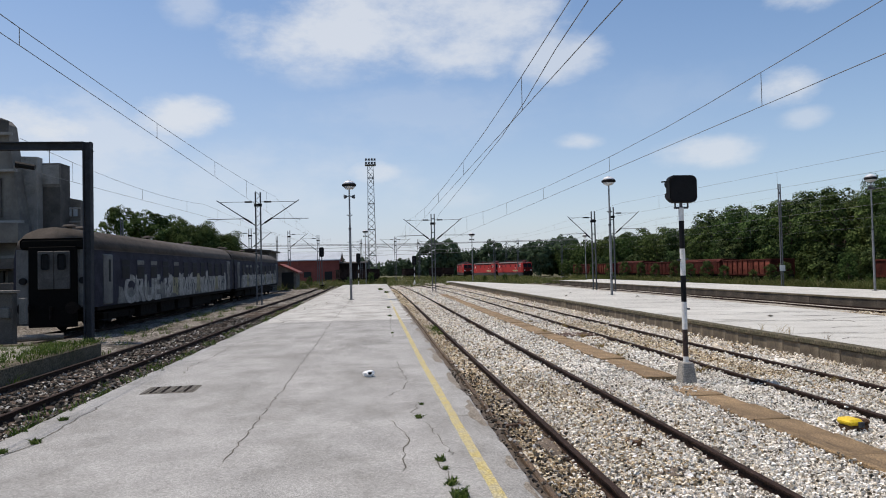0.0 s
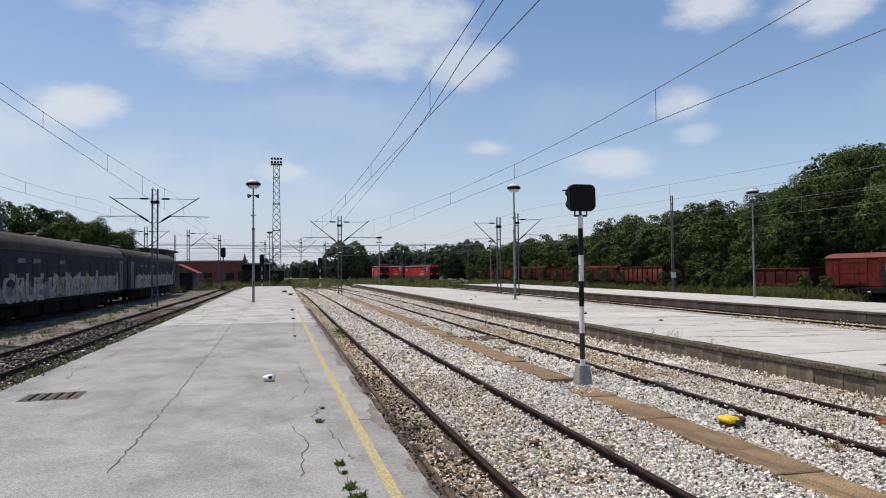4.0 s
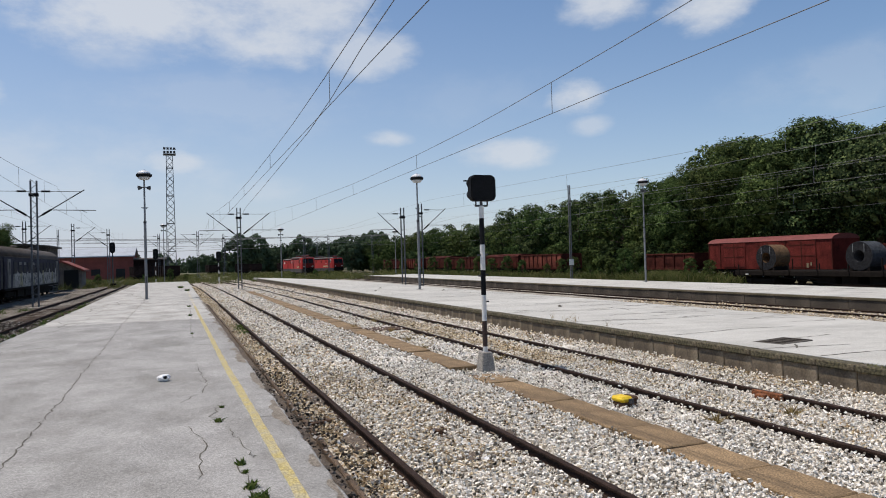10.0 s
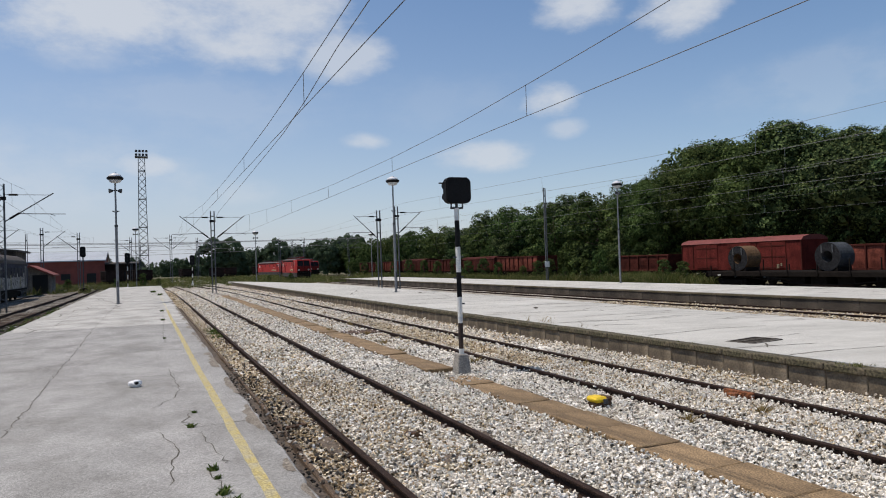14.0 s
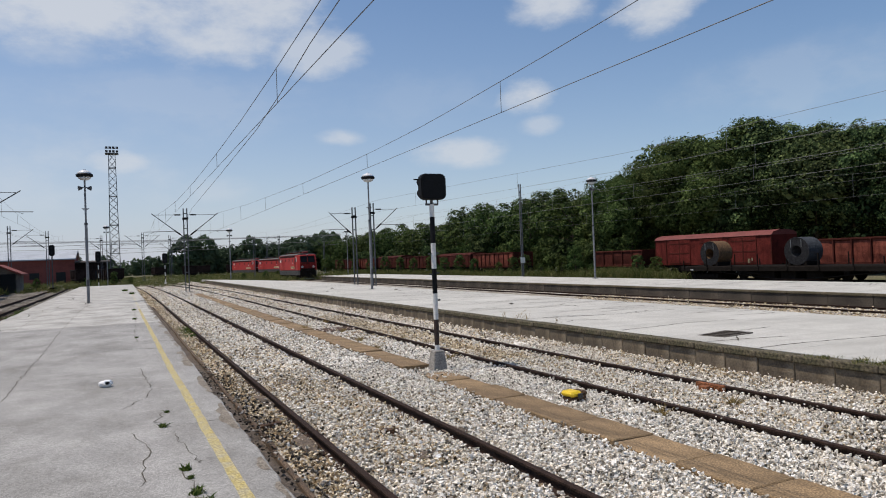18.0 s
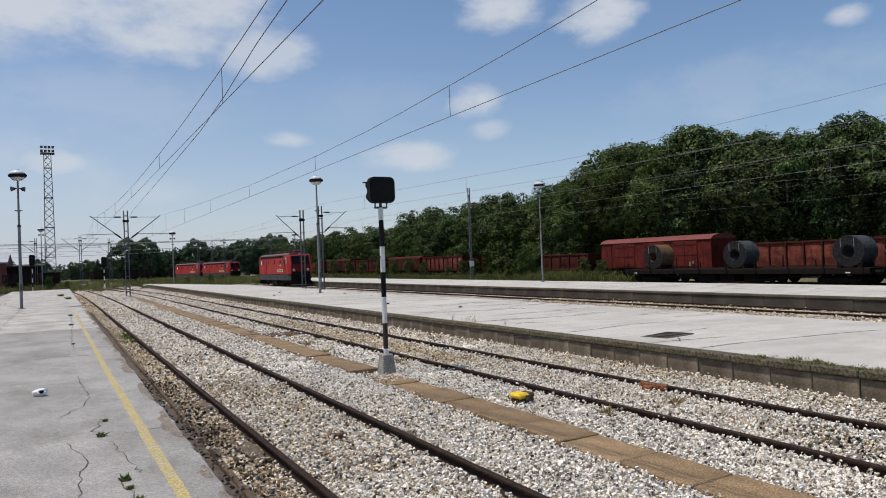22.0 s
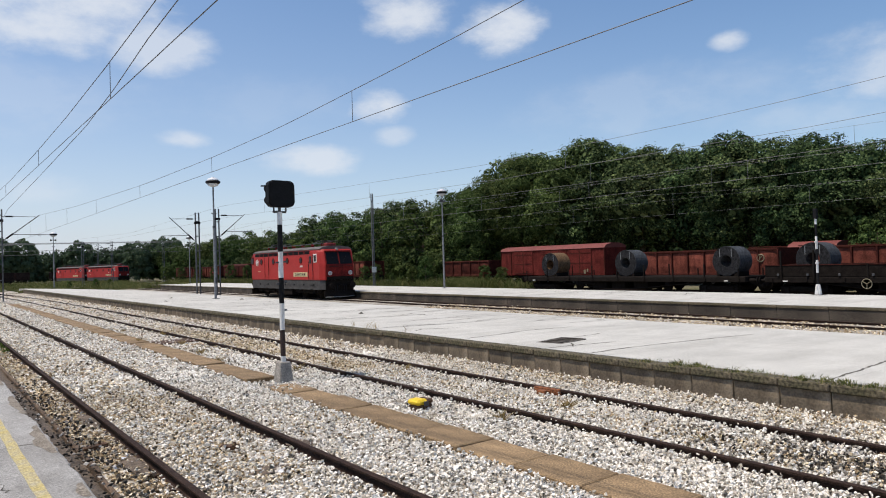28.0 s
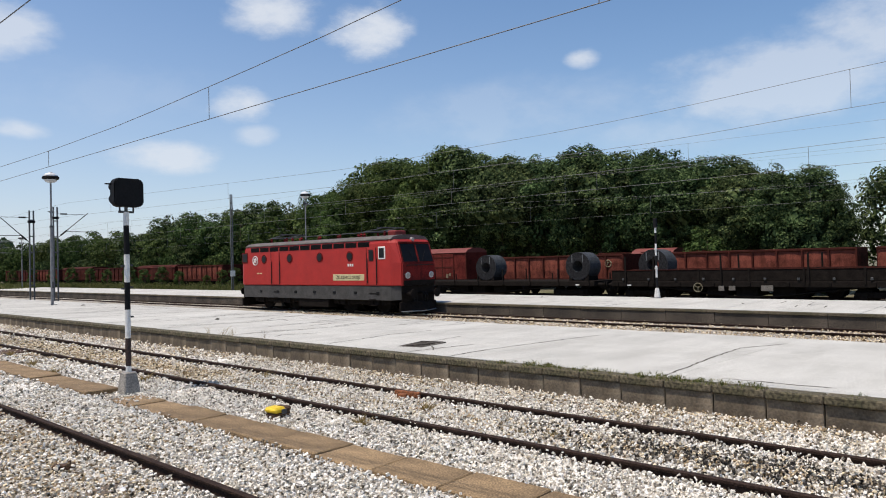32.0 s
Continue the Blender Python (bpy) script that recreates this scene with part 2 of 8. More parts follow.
M["trough"] = mat("brown_concrete_lid", (0.275, 0.188, 0.10), 0.9, vary=0.28, scale=2.2, bump=0.2, fine=50, per_object=0.16, streak=(2.5, 2.5, 1), streak_mix=0.5)
M["yellow"] = mat("worn_yellow_paint", (0.41, 0.335, 0.13), 0.85, vary=0.25, scale=7.0, bump=0.1, dark=(0.37, 0.34, 0.25))
M["yellowfaded"] = mat("faded_yellow_paint", (0.47, 0.42, 0.28), 0.9, vary=0.25, scale=5.0, bump=0.1, dark=(0.40, 0.385, 0.34))
M["yellowbox"] = mat("yellow_enamel", (0.75, 0.52, 0.02), 0.5, vary=0.1, scale=8)
M["rail"] = mat("rusty_rail_steel", (0.04, 0.025, 0.019), 0.8, 0.0, vary=0.3, scale=9, bump=0.3, spec=0.12)
M["railtop"] = mat("worn_rail_head", (0.20, 0.18, 0.17), 0.45, 0.8, vary=0.2, scale=7, bump=0.05)
M["earth"] = mat("dirty_ballast_earth", (0.135, 0.105, 0.078), 0.95, vary=0.3, scale=1.2, bump=0.8, fine=28, dark=(0.06, 0.047, 0.035))
M["ground"] = mat("dry_ground", (0.16, 0.14, 0.09), 0.95, vary=0.35, scale=0.12, bump=0.6, fine=8, dark=(0.07, 0.085, 0.035))
M["wood"] = mat("oiled_sleeper_wood", (0.09, 0.06, 0.04), 0.85, vary=0.35, scale=5, bump=0.5)
M["steel"] = mat("grey_galvanised_steel", (0.22, 0.23, 0.23), 0.6, 0.3, vary=0.2, scale=5, bump=0.1)
M["darksteel"] = mat("dark_painted_steel", (0.07, 0.072, 0.075), 0.6, 0.2, vary=0.25, scale=4, bump=0.1)
M["black"] = mat("black_enamel", (0.011, 0.011, 0.012), 0.6, vary=0.2, scale=6, bump=0.05, spec=0.12)
M["white"] = mat("white_paint", (0.75, 0.74, 0.70), 0.6, vary=0.15, scale=7, bump=0.08)
M["wire"] = mat("dull_copper_wire", (0.2, 0.2, 0.2), 0.6, 0.4, vary=0.1, bump=0)
M["lamphood"] = mat("lamp_hood_grey", (0.72, 0.73, 0.74), 0.4, 0.0, vary=0.15, scale=9, bump=0.05)
M["locored"] = mat("faded_red_paint", (0.41, 0.024, 0.018), 0.55, vary=0.12, scale=1.5, bump=0.06)
# body red darkened for grime and for the shade on the nose
M["locodark"] = mat("dark_loco_front", (0.17, 0.016, 0.014), 0.75, vary=0.4, scale=2, bump=0.06, spec=0.1, dark=(0.055, 0.009, 0.009))
M["locogrey"] = mat("grey_loco_frame", (0.062, 0.059, 0.055), 0.7, vary=0.3, scale=2.5, bump=0.15)
M["roofgrey"] = mat("sooty_roof", (0.13, 0.112, 0.1), 0.75, vary=0.3, scale=1.5, bump=0.15)
M["bogie"] = mat("grimy_bogie_iron", (0.016, 0.013, 0.011), 0.95, 0.0, vary=0.3, scale=6, bump=0.25, spec=0.08)
M["oxide"] = mat("oxide_red_wagon_paint", (0.075, 0.020, 0.014), 0.85, vary=0.35, scale=1.6, bump=0.2, per_object=0.15, spec=0.1)
M["oxidelight"] = mat("rust_orange_wagon_paint", (0.19, 0.055, 0.037), 0.85, vary=0.35, scale=1.2, bump=0.2, per_object=0.16, spec=0.1, streak=(1, 2.6, 0.5), streak_mix=1.0)
M["vanred"] = mat("weathered_van_red", (0.13, 0.023, 0.018), 0.85, vary=0.28, scale=1.2, bump=0.12, per_object=0.1, spec=0.1, streak=(1, 2.6, 0.5), streak_mix=0.9)
M["coil"] = mat("dark_coiled_steel", (0.075, 0.08, 0.085), 0.6, 0.2, vary=0.4, scale=5, bump=0.1, spec=0.2)
M["coilrust"] = mat("rusty_coiled_steel", (0.18, 0.105, 0.05), 0.7, 0.3, vary=0.35, scale=4, bump=0.1)
M["glass"] = mat("dark_window_glass", (0.012, 0.014, 0.016), 0.3, vary=0.1, bump=0, spec=0.25)
M["coachblue"] = mat("dirty_blue_coach_paint", (0.044, 0.042, 0.056), 0.9, vary=0.35, scale=1.2, bump=0.08, spec=0.15)
M["coachgrey"] = mat("dirty_grey_coach_paint", (0.13, 0.127, 0.12), 0.65, vary=0.35, scale=1.5, bump=0.08)
M["coachroof"] = mat("sooty_coach_roof", (0.085, 0.07, 0.058), 0.9, vary=0.3, scale=1.0, bump=0.1)
M["mattblack"] = mat("matt_black", (0.008, 0.0075, 0.007), 0.95, vary=0.2, scale=5, bump=0.1, spec=0.05)
M["graffiti"] = mat("pale_spray_paint", (0.31, 0.305, 0.285), 0.6, vary=0.35, scale=3, bump=0.03)
M["graffitiyellow"] = mat("yellowish_spray_paint", (0.26, 0.24, 0.13), 0.6, vary=0.35, scale=3, bump=0.03)
M["plaster"] = mat("grimy_building_render", (0.19, 0.172, 0.148), 0.9, vary=0.35, scale=0.7, bump=0.2)
M["plasterdark"] = mat("dark_building_render", (0.095, 0.085, 0.074), 0.9, vary=0.4, scale=0.9, bump=0.2)
M["plasterlight"] = mat("pale_building_render", (0.34, 0.32, 0.29), 0.9, vary=0.3, scale=0.8, bump=0.15)
M["redwall"] = mat("red_shed_cladding", (0.22, 0.06, 0.045), 0.8, vary=0.2, scale=0.6, bump=0.1)
M["paleroof"] = mat("pale_sheet_roof", (0.40, 0.43, 0.46), 0.6, vary=0.15, scale=0.4, bump=0.05)
M["bark"] = mat("brown_bark", (0.10, 0.075, 0.05), 0.95, vary=0.4, scale=4, bump=0.8)
M["plastic"] = mat("white_litter", (0.8, 0.8, 0.8), 0.5, vary=0.1, scale=20, bump=0)
M["iron"] = mat("cast_iron_cover", (0.13, 0.115, 0.095), 0.8, 0.2, vary=0.3, scale=9, bump=0.3)
M["moss"] = mat("mossy_kerb", (0.125, 0.102, 0.068), 0.95, vary=0.35, scale=1.3, bump=0.6, fine=25, dark=(0.052, 0.05, 0.023))
M["mossytop"] = mat("overgrown_concrete", (0.26, 0.245, 0.2), 0.95, vary=0.4, scale=0.9, bump=0.5, fine=25, dark=(0.055, 0.07, 0.022))
# the darkest tones stand in for shadow between the stones
M["stones"] = island_mat("limestone_ballast", [(0, (0.07, 0.06, 0.045)), (0.14, (0.42, 0.38, 0.31)), (0.42, (0.85, 0.79, 0.69)), (1, (0.98, 0.945, 0.865))], 0.9, scale=14)
M["brownstones"] = island_mat("rust_stained_ballast", [(0, (0.06, 0.045, 0.03)), (0.25, (0.36, 0.265, 0.155)), (0.6, (0.68, 0.56, 0.37)), (1, (0.90, 0.82, 0.67))], 0.9, scale=14)
M["sootstones"] = island_mat("sooty_ballast_stones", [(0, (0.02, 0.018, 0.016)), (0.55, (0.08, 0.07, 0.058)), (0.85, (0.2, 0.18, 0.15)), (1, (0.62, 0.59, 0.54))], 0.9, scale=14)
# light end of the leaf tones is raised to stand for sunlit highlights
M["leaf"] = island_mat("green_leaves", [(0, (0.025, 0.042, 0.011)), (0.5, (0.055, 0.083, 0.021)), (1, (0.14, 0.178, 0.056))], 0.8, translucent=0.12, clump=0.45)
M["leafdark"] = island_mat("dark_green_leaves", [(0, (0.011, 0.021, 0.008)), (0.5, (0.037, 0.061, 0.019)), (1, (0.155, 0.195, 0.072))], 0.75, translucent=0.08, clump=0.45)
# duller, bluer green puts the distance haze into the leaf colour
M["leaffar"] = island_mat("hazed_far_leaves", [(0, (0.04, 0.065, 0.035)), (1, (0.075, 0.11, 0.06))], 0.7, translucent=0.2)
M["grass"] = island_mat("grass_blades", [(0, (0.04, 0.06, 0.014)), (0.6, (0.09, 0.11, 0.03)), (1, (0.22, 0.19, 0.085))], 0.7, translucent=0.3)
M["drygrass"] = island_mat("dry_grass_blades", [(0, (0.14, 0.10, 0.04)), (0.6, (0.30, 0.22, 0.09)), (1, (0.42, 0.33, 0.16))], 0.8, translucent=0.3)


# ---- shapes ----
def empty(name, m, label="", category="", group="", kind=""):
    ob = new(name)
    ob.matrix_basis = m
    ob.empty_display_size = 0.3
    return tagged(ob, label, category, group, kind)


def part(name, bm, material, parent=None, label="", smooth=False):
    me = bpy.data.meshes.new(name)
    bm.to_mesh(me)
    bm.free()
    me.materials.append(material)
    if smooth:
        for p in me.polygons:
            p.use_smooth = True
    ob = new(name, me)
    ob.parent = parent
    return tagged(ob, label)


def raw(name, verts, faces, material, parent=None, label="", smooth=False):
    me = bpy.data.meshes.new(name)
    me.from_pydata(verts, [], faces)
    me.materials.append(material)
    if smooth:
        me.polygons.foreach_set("use_smooth", [True] * len(me.polygons))
    ob = new(name, me)
    ob.parent = parent
    return tagged(ob, label)


def box(bm, x0, y0, z0, x1, y1, z1, bevel=0.0):
    r = bmesh.ops.create_cube(bm, size=1.0)
    for v in r["verts"]:
        v.co = ((x0 + x1) / 2 + v.co.x * (x1 - x0), (y0 + y1) / 2 + v.co.y * (y1 - y0), (z0 + z1) / 2 + v.co.z * (z1 - z0))
    if bevel:
        es = list({e for v in r["verts"] for e in v.link_edges})
        bmesh.ops.bevel(bm, geom=es, offset=bevel, segments=1, affect="EDGES")
    return bm


def boxed(*a, **k):
    return box(bmesh.new(), *a, **k)


def rod(bm, p, q, r0, r1=None, n=8):
    p, q = Vector(p), Vector(q)
    r1 = r0 if r1 is None else r1
    m = Matrix.Translation((p + q) / 2) @ (q - p).to_track_quat("Z", "Y").to_matrix().to_4x4()
    bmesh.ops.create_cone(bm, cap_ends=True, segments=n, radius1=r0, radius2=r1, depth=(q - p).length, matrix=m)
    return bm


def rods(*a, **k):
    return rod(bmesh.new(), *a, **k)


def profile(bm, pts, p, q, up=(0, 0, 1)):
    """A closed profile (across, up) swept from p to q."""
    p, q = Vector(p), Vector(q)
    d = (q - p).normalized()
    side = d.cross(Vector(up)).normalized()
    top = side.cross(d)
    a = [bm.verts.new(p + side * u + top * v) for u, v in pts]
    b = [bm.verts.new(q + side * u + top * v) for u, v in pts]
    k = len(pts)
    for i in range(k):
        bm.faces.new((a[i], a[(i + 1) % k], b[(i + 1) % k], b[i]))
    bm.faces.new(a[::-1])
    bm.faces.new(b)
    bmesh.ops.recalc_face_normals(bm, faces=bm.faces)
    return bm


def lathe(bm, pts, m=None, n=16):
    """Radius and height pairs turned round z."""
    m = m or Matrix()
    rings = []
    for r, z in pts:
        rings.append([bm.verts.new(m @ Vector((r * math.cos(6.28319 * i / n), r * math.sin(6.28319 * i / n), z))) for i in range(n)])
    for a, b in zip(rings, rings[1:]):
        for i in range(n):
            bm.faces.new((a[i], a[(i + 1) % n], b[(i + 1) % n], b[i]))
    bm.faces.new(rings[0][::-1])
    bm.faces.new(rings[-1])
    return bm


# ---- the ground, platforms and tracks ----
RAIL, RAIL_FAR = -0.40, -0.93          # rail tops: by the near platforms, and on the lower tracks to the east


def ballast_material(name, colors, scale=17.0):
    m = bpy.data.materials.new(name)
    m.use_nodes = True
    n, l = m.node_tree.nodes, m.node_tree.links
    b = n["Principled BSDF"]
    b.inputs["Roughness"].default_value = 0.95
    b.inputs["Specular IOR Level"].default_value = 0.2
    tc = n.new("ShaderNodeTexCoord")
    vo = n.new("ShaderNodeTexVoronoi")
    vo.inputs["Scale"].default_value = scale
    l.new(tc.outputs["Object"], vo.inputs["Vector"])
    sep = n.new("ShaderNodeSeparateColor")
    l.new(vo.outputs["Color"], sep.inputs[0])
    nz = n.new("ShaderNodeTexNoise")
    nz.inputs["Scale"].default_value, nz.inputs["Detail"].default_value = 0.7, 5
    l.new(tc.outputs["Object"], nz.inputs["Vector"])
    add = n.new("ShaderNodeMath")
    add.operation = "MULTIPLY_ADD"
    add.inputs[1].default_value = 0.55
    l.new(sep.outputs[0], add.inputs[0])
    l.new(nz.outputs[0], add.inputs[2])
    ramp = n.new("ShaderNodeValToRGB")
    ramp.color_ramp.elements.remove(ramp.color_ramp.elements[1])
    for k, (p, c) in enumerate(colors):
        e = ramp.color_ramp.elements[0] if k == 0 else ramp.color_ramp.elements.new(p)
        e.position, e.color = p, (*c, 1)
    l.new(add.outputs[0], ramp.inputs[0])
    l.new(ramp.outputs[0], b.inputs["Base Color"])
    bp = n.new("ShaderNodeBump")
    bp.inputs["Strength"].default_value, bp.inputs["Distance"].default_value = 0.9, 0.03
    bp.invert = True
    l.new(vo.outputs["Distance"], bp.inputs["Height"])
    l.new(bp.outputs[0], b.inputs["Normal"])
    return m


# bed coloured well below the stones, as shade in the gaps
M["bed"] = ballast_material("ballast_bed", [(0.3, (0.035, 0.028, 0.021)), (0.55, (0.155, 0.13, 0.098)), (0.8, (0.34, 0.305, 0.25)), (1.0, (0.56, 0.52, 0.45))])
M["dullbed"] = ballast_material("dull_brown_ballast", [(0.3, (0.06, 0.048, 0.035)), (0.55, (0.19, 0.16, 0.12)), (0.8, (0.30, 0.27, 0.22)), (1.0, (0.45, 0.42, 0.37))])
# dirty ballast, its colour lowered further for shade beneath parked vehicles
M["dirtyshadebed"] = ballast_material("sooty_shaded_ballast", [(0.3, (0.018, 0.016, 0.013)), (0.55, (0.05, 0.043, 0.034)), (0.8, (0.115, 0.1, 0.082)), (1.0, (0.29, 0.265, 0.23))])


def ground_z(x):
    return float(np.interp(x, [-9.0, -5.0, 0.0, 3.0, 9.0, 16.2, 18.5, 60.0], [-0.72, -0.66, -0.66, -0.56, -0.56, -0.7, -1.12, -1.15]))


def build_ground():
    xs = [-2500, -400, -80, -30, -14, -9, -5, -1, 1, 3, 9, 16.2, 18.5, 30, 45, 60, 120, 500, 2500]
    ys = [-2500, -300, -60, -20, 0, 20, 40, 60, 90, 130, 200, 400, 1000, 3000]
    vs = [(x, y, ground_z(x)) for y in ys for x in xs]
    k = len(xs)
    fs = [(j * k + i, j * k + i + 1, j * k + k + i + 1, j * k + k + i) for j in range(len(ys) - 1) for i in range(k - 1)]
    tagged(raw("ground", vs, fs, M["ground"]), "dry earth with sparse grass round the tracks", "ground", kind="structure")


def bed(name, x0, x1, y0, y1, z, material, label, step=0.35, rough=0.025):
    """A sheet of ballast with an uneven top and sloping sides."""
    xs = np.arange(x0, x1 + 0.01, (x1 - x0) / max(2, round((x1 - x0) / step)))
    ys = np.unique(np.concatenate([np.arange(y0, min(y1, 30), step * 1.5), np.arange(min(y1, 30), y1 + 0.1, 2.0), [y1]]))
    vs = []
    for y in ys:
        for i, x in enumerate(xs):
            edge = i in (0, len(xs) - 1)
            vs.append((float(x), float(y), z - (0.3 if edge and x < 9 else 0) + (min(0.085, max(0, (x - 8.5) * 0.13)) if x < 9.6 else 0) - (0.04 * max(math.exp(-((x - r) / 0.22) ** 2) for r in (2.12, 3.63)) if 1 < x < 9.3 else 0) + rough * noise.noise((x * 1.7, y * 1.7, 3.1)) * 2))
    k = len(xs)
    fs = [(j * k + i, j * k + i + 1, j * k + k + i + 1, j * k + k + i) for j in range(len(ys) - 1) for i in range(k - 1)]
    return tagged(raw(name, vs, fs, material, smooth=True), label, "ballast", kind="structure")


RAIL_SHAPE = [(-0.07, -0.15), (0.07, -0.15), (0.07, -0.135), (0.012, -0.11), (0.012, -0.04), (0.034, -0.03), (0.037, -0.006), (0.028, 0),
              (-0.028, 0), (-0.036, -0.006), (-0.034, -0.03), (-0.012, -0.04), (-0.012, -0.11), (-0.07, -0.135)]


def sweep(pts, shape):
    """Verts and faces of a profile carried along a level line."""
    vs, fs, k = [], [], len(shape)
    for i, p in enumerate(pts):
        a, b = Vector(pts[max(0, i - 1)]), Vector(pts[min(len(pts) - 1, i + 1)])
        d = (b - a).normalized()
        s = Vector((d.y, -d.x, 0)).normalized()
        for u, v in shape:
            vs.append((p[0] + s.x * u, p[1] + s.y * u, p[2] + v))
        if i:
            for j in range(k):
                fs.append(((i - 1) * k + j, (i - 1) * k + (j + 1) % k, i * k + (j + 1) % k, i * k + j))
    fs += [tuple(range(k))[::-1], tuple(range((len(pts) - 1) * k, len(pts) * k))]
    return vs, fs


def track(line, z, label, sleepers=None, show=0.0, shiny=False):
    """Two rails and their sleepers along a line of (x, y)."""
    t = empty("railway_track", pose(0, 0, 0), label, "railway track", kind="structure")
    for s in (-0.755, 0.755):
        pts = []
        for i, (x, y) in enumerate(line):
            a, b = Vector(line[max(0, i - 1)]), Vector(line[min(len(line) - 1, i + 1)])
            d = (b - a).normalized()
            pts.append((x + d.y * s, y - d.x * s, z))
        vs, fs = sweep(pts, RAIL_SHAPE)
        r = raw("rail", vs, fs, M["rail"], t)
        r.data.materials.append(M["railtop"])
        if shiny:
            k = len(RAIL_SHAPE)
            for p in r.data.polygons:
                if p.normal.z > 0.9 and p.center.z > z - 0.005:
                    p.material_index = 1
    if sleepers:
        y0, y1 = sleepers
        me = None
        rng = random.Random(5)
        n = 0
        y = y0
        while y < y1:
            x = float(np.interp(y, [p[1] for p in line], [p[0] for p in line]))
            if me is None:
                ob = part("sleeper", boxed(-1.25, -0.12, -0.16, 1.25, 0.12, 0, 0.015), M["wood"], t)
                me = ob.data
            else:
                ob = new("sleeper", me)
                ob.parent = t
            ob.matrix_basis = pose(x + rng.uniform(-0.05, 0.05), y, z - 0.125 + show + rng.uniform(-0.015, 0.012), 0, 0, rng.uniform(-1.2, 1.2))
            y += 0.62 if y < 40 else 1.24
            n += 1
    return t


def straight(x, y0, y1, bend=None, bend_from=60.0):
    pts = [(x, y0), (x, 0), (x, 20), (x, 40)]
    y = 60.0
    while y <= y1:
        d = max(0.0, y - bend_from)
        pts.append((x + (bend or 0) * d * d, y))
        y += 10
    return pts


build_ground()
BALLAST = bed("ballast_bed", 1.05, 9.35, -14, 190, -0.50, M["bed"], "limestone ballast bed under two tracks, toned dark as shade between stones", step=0.15)
# runs on under the coaches, so its dark tone doubles as their shade
bed("ballast_bed_west", -20.0, -3.3, -14, 200, -0.60, M["dirtyshadebed"], "sooty ballast and dirt by the coaches, toned darker for their shade", rough=0.05)
bed("ballast_bed_east", 21.5, 28.2, -30, 260, -1.03, M["dullbed"], "dull ballast of the lower track", step=0.8)
bed("ballast_bed_yard", 36.5, 48.5, -40, 260, -1.14, M["dirtyshadebed"], "dirty ballast under the goods wagons", step=1.5)
track(straight(2.875, -14, 200, -0.0004, 50), RAIL, "track with rusty rails beside the platform", (1.0, 60.0))
track(straight(7.41, -14, 200, -0.0007, 50), RAIL, "track with rusty rails beside the raised platform", (0.5, 60.0))
track(straight(26.0, -30, 300), RAIL_FAR, "lower track on which the locomotive runs", (0, 60), shiny=True)
track(straight(-6.75, -14, 200, -0.0002, 60), -0.44, "rusty track in dark dirty ballast", (6, 50))
track(straight(-12.5, -14, 200), -0.50, "track under the parked coaches", None)
track(straight(40.5, -40, 220), -1.05, "siding under the coil wagons", None)
track(straight(46.4, -40, 260), -1.05, "siding under the goods vans", None)


def loft_platform(name, x0, x1, ys, z0, z1, depth, label, material, gap=0.012):
    """A long raised slab; its cross joints are real gaps between the pieces."""
    p = empty(name, pose(0, 0, 0), label, "platform", kind="structure")
    for (ya, yb) in zip(ys, ys[1:]):
        bm = bmesh.new()
        g = gap
        xa0, xa1 = x0(ya), x1(ya)
        xb0, xb1 = x0(yb), x1(yb)
        c = [(xa0, ya + g, z0), (xa1, ya + g, z1), (xb1, yb - g, z1), (xb0, yb - g, z0)]
        top = [bm.verts.new(v) for v in c]
        low = [bm.verts.new((v[0], v[1], v[2] - depth)) for v in c]
        bm.faces.new(top)
        bm.faces.new(low[::-1])
        for i in range(4):
            bm.faces.new((top[i], low[i], low[(i + 1) % 4], top[(i + 1) % 4]))
        bmesh.ops.recalc_face_normals(bm, faces=bm.faces)
        part("slab", bm, material, p)
    return p


def p1_left(y):
    return float(np.interp(y, [-14, 7, 30, 48, 90], [-4.0, -4.06, -4.05, -4.15, -4.2]))


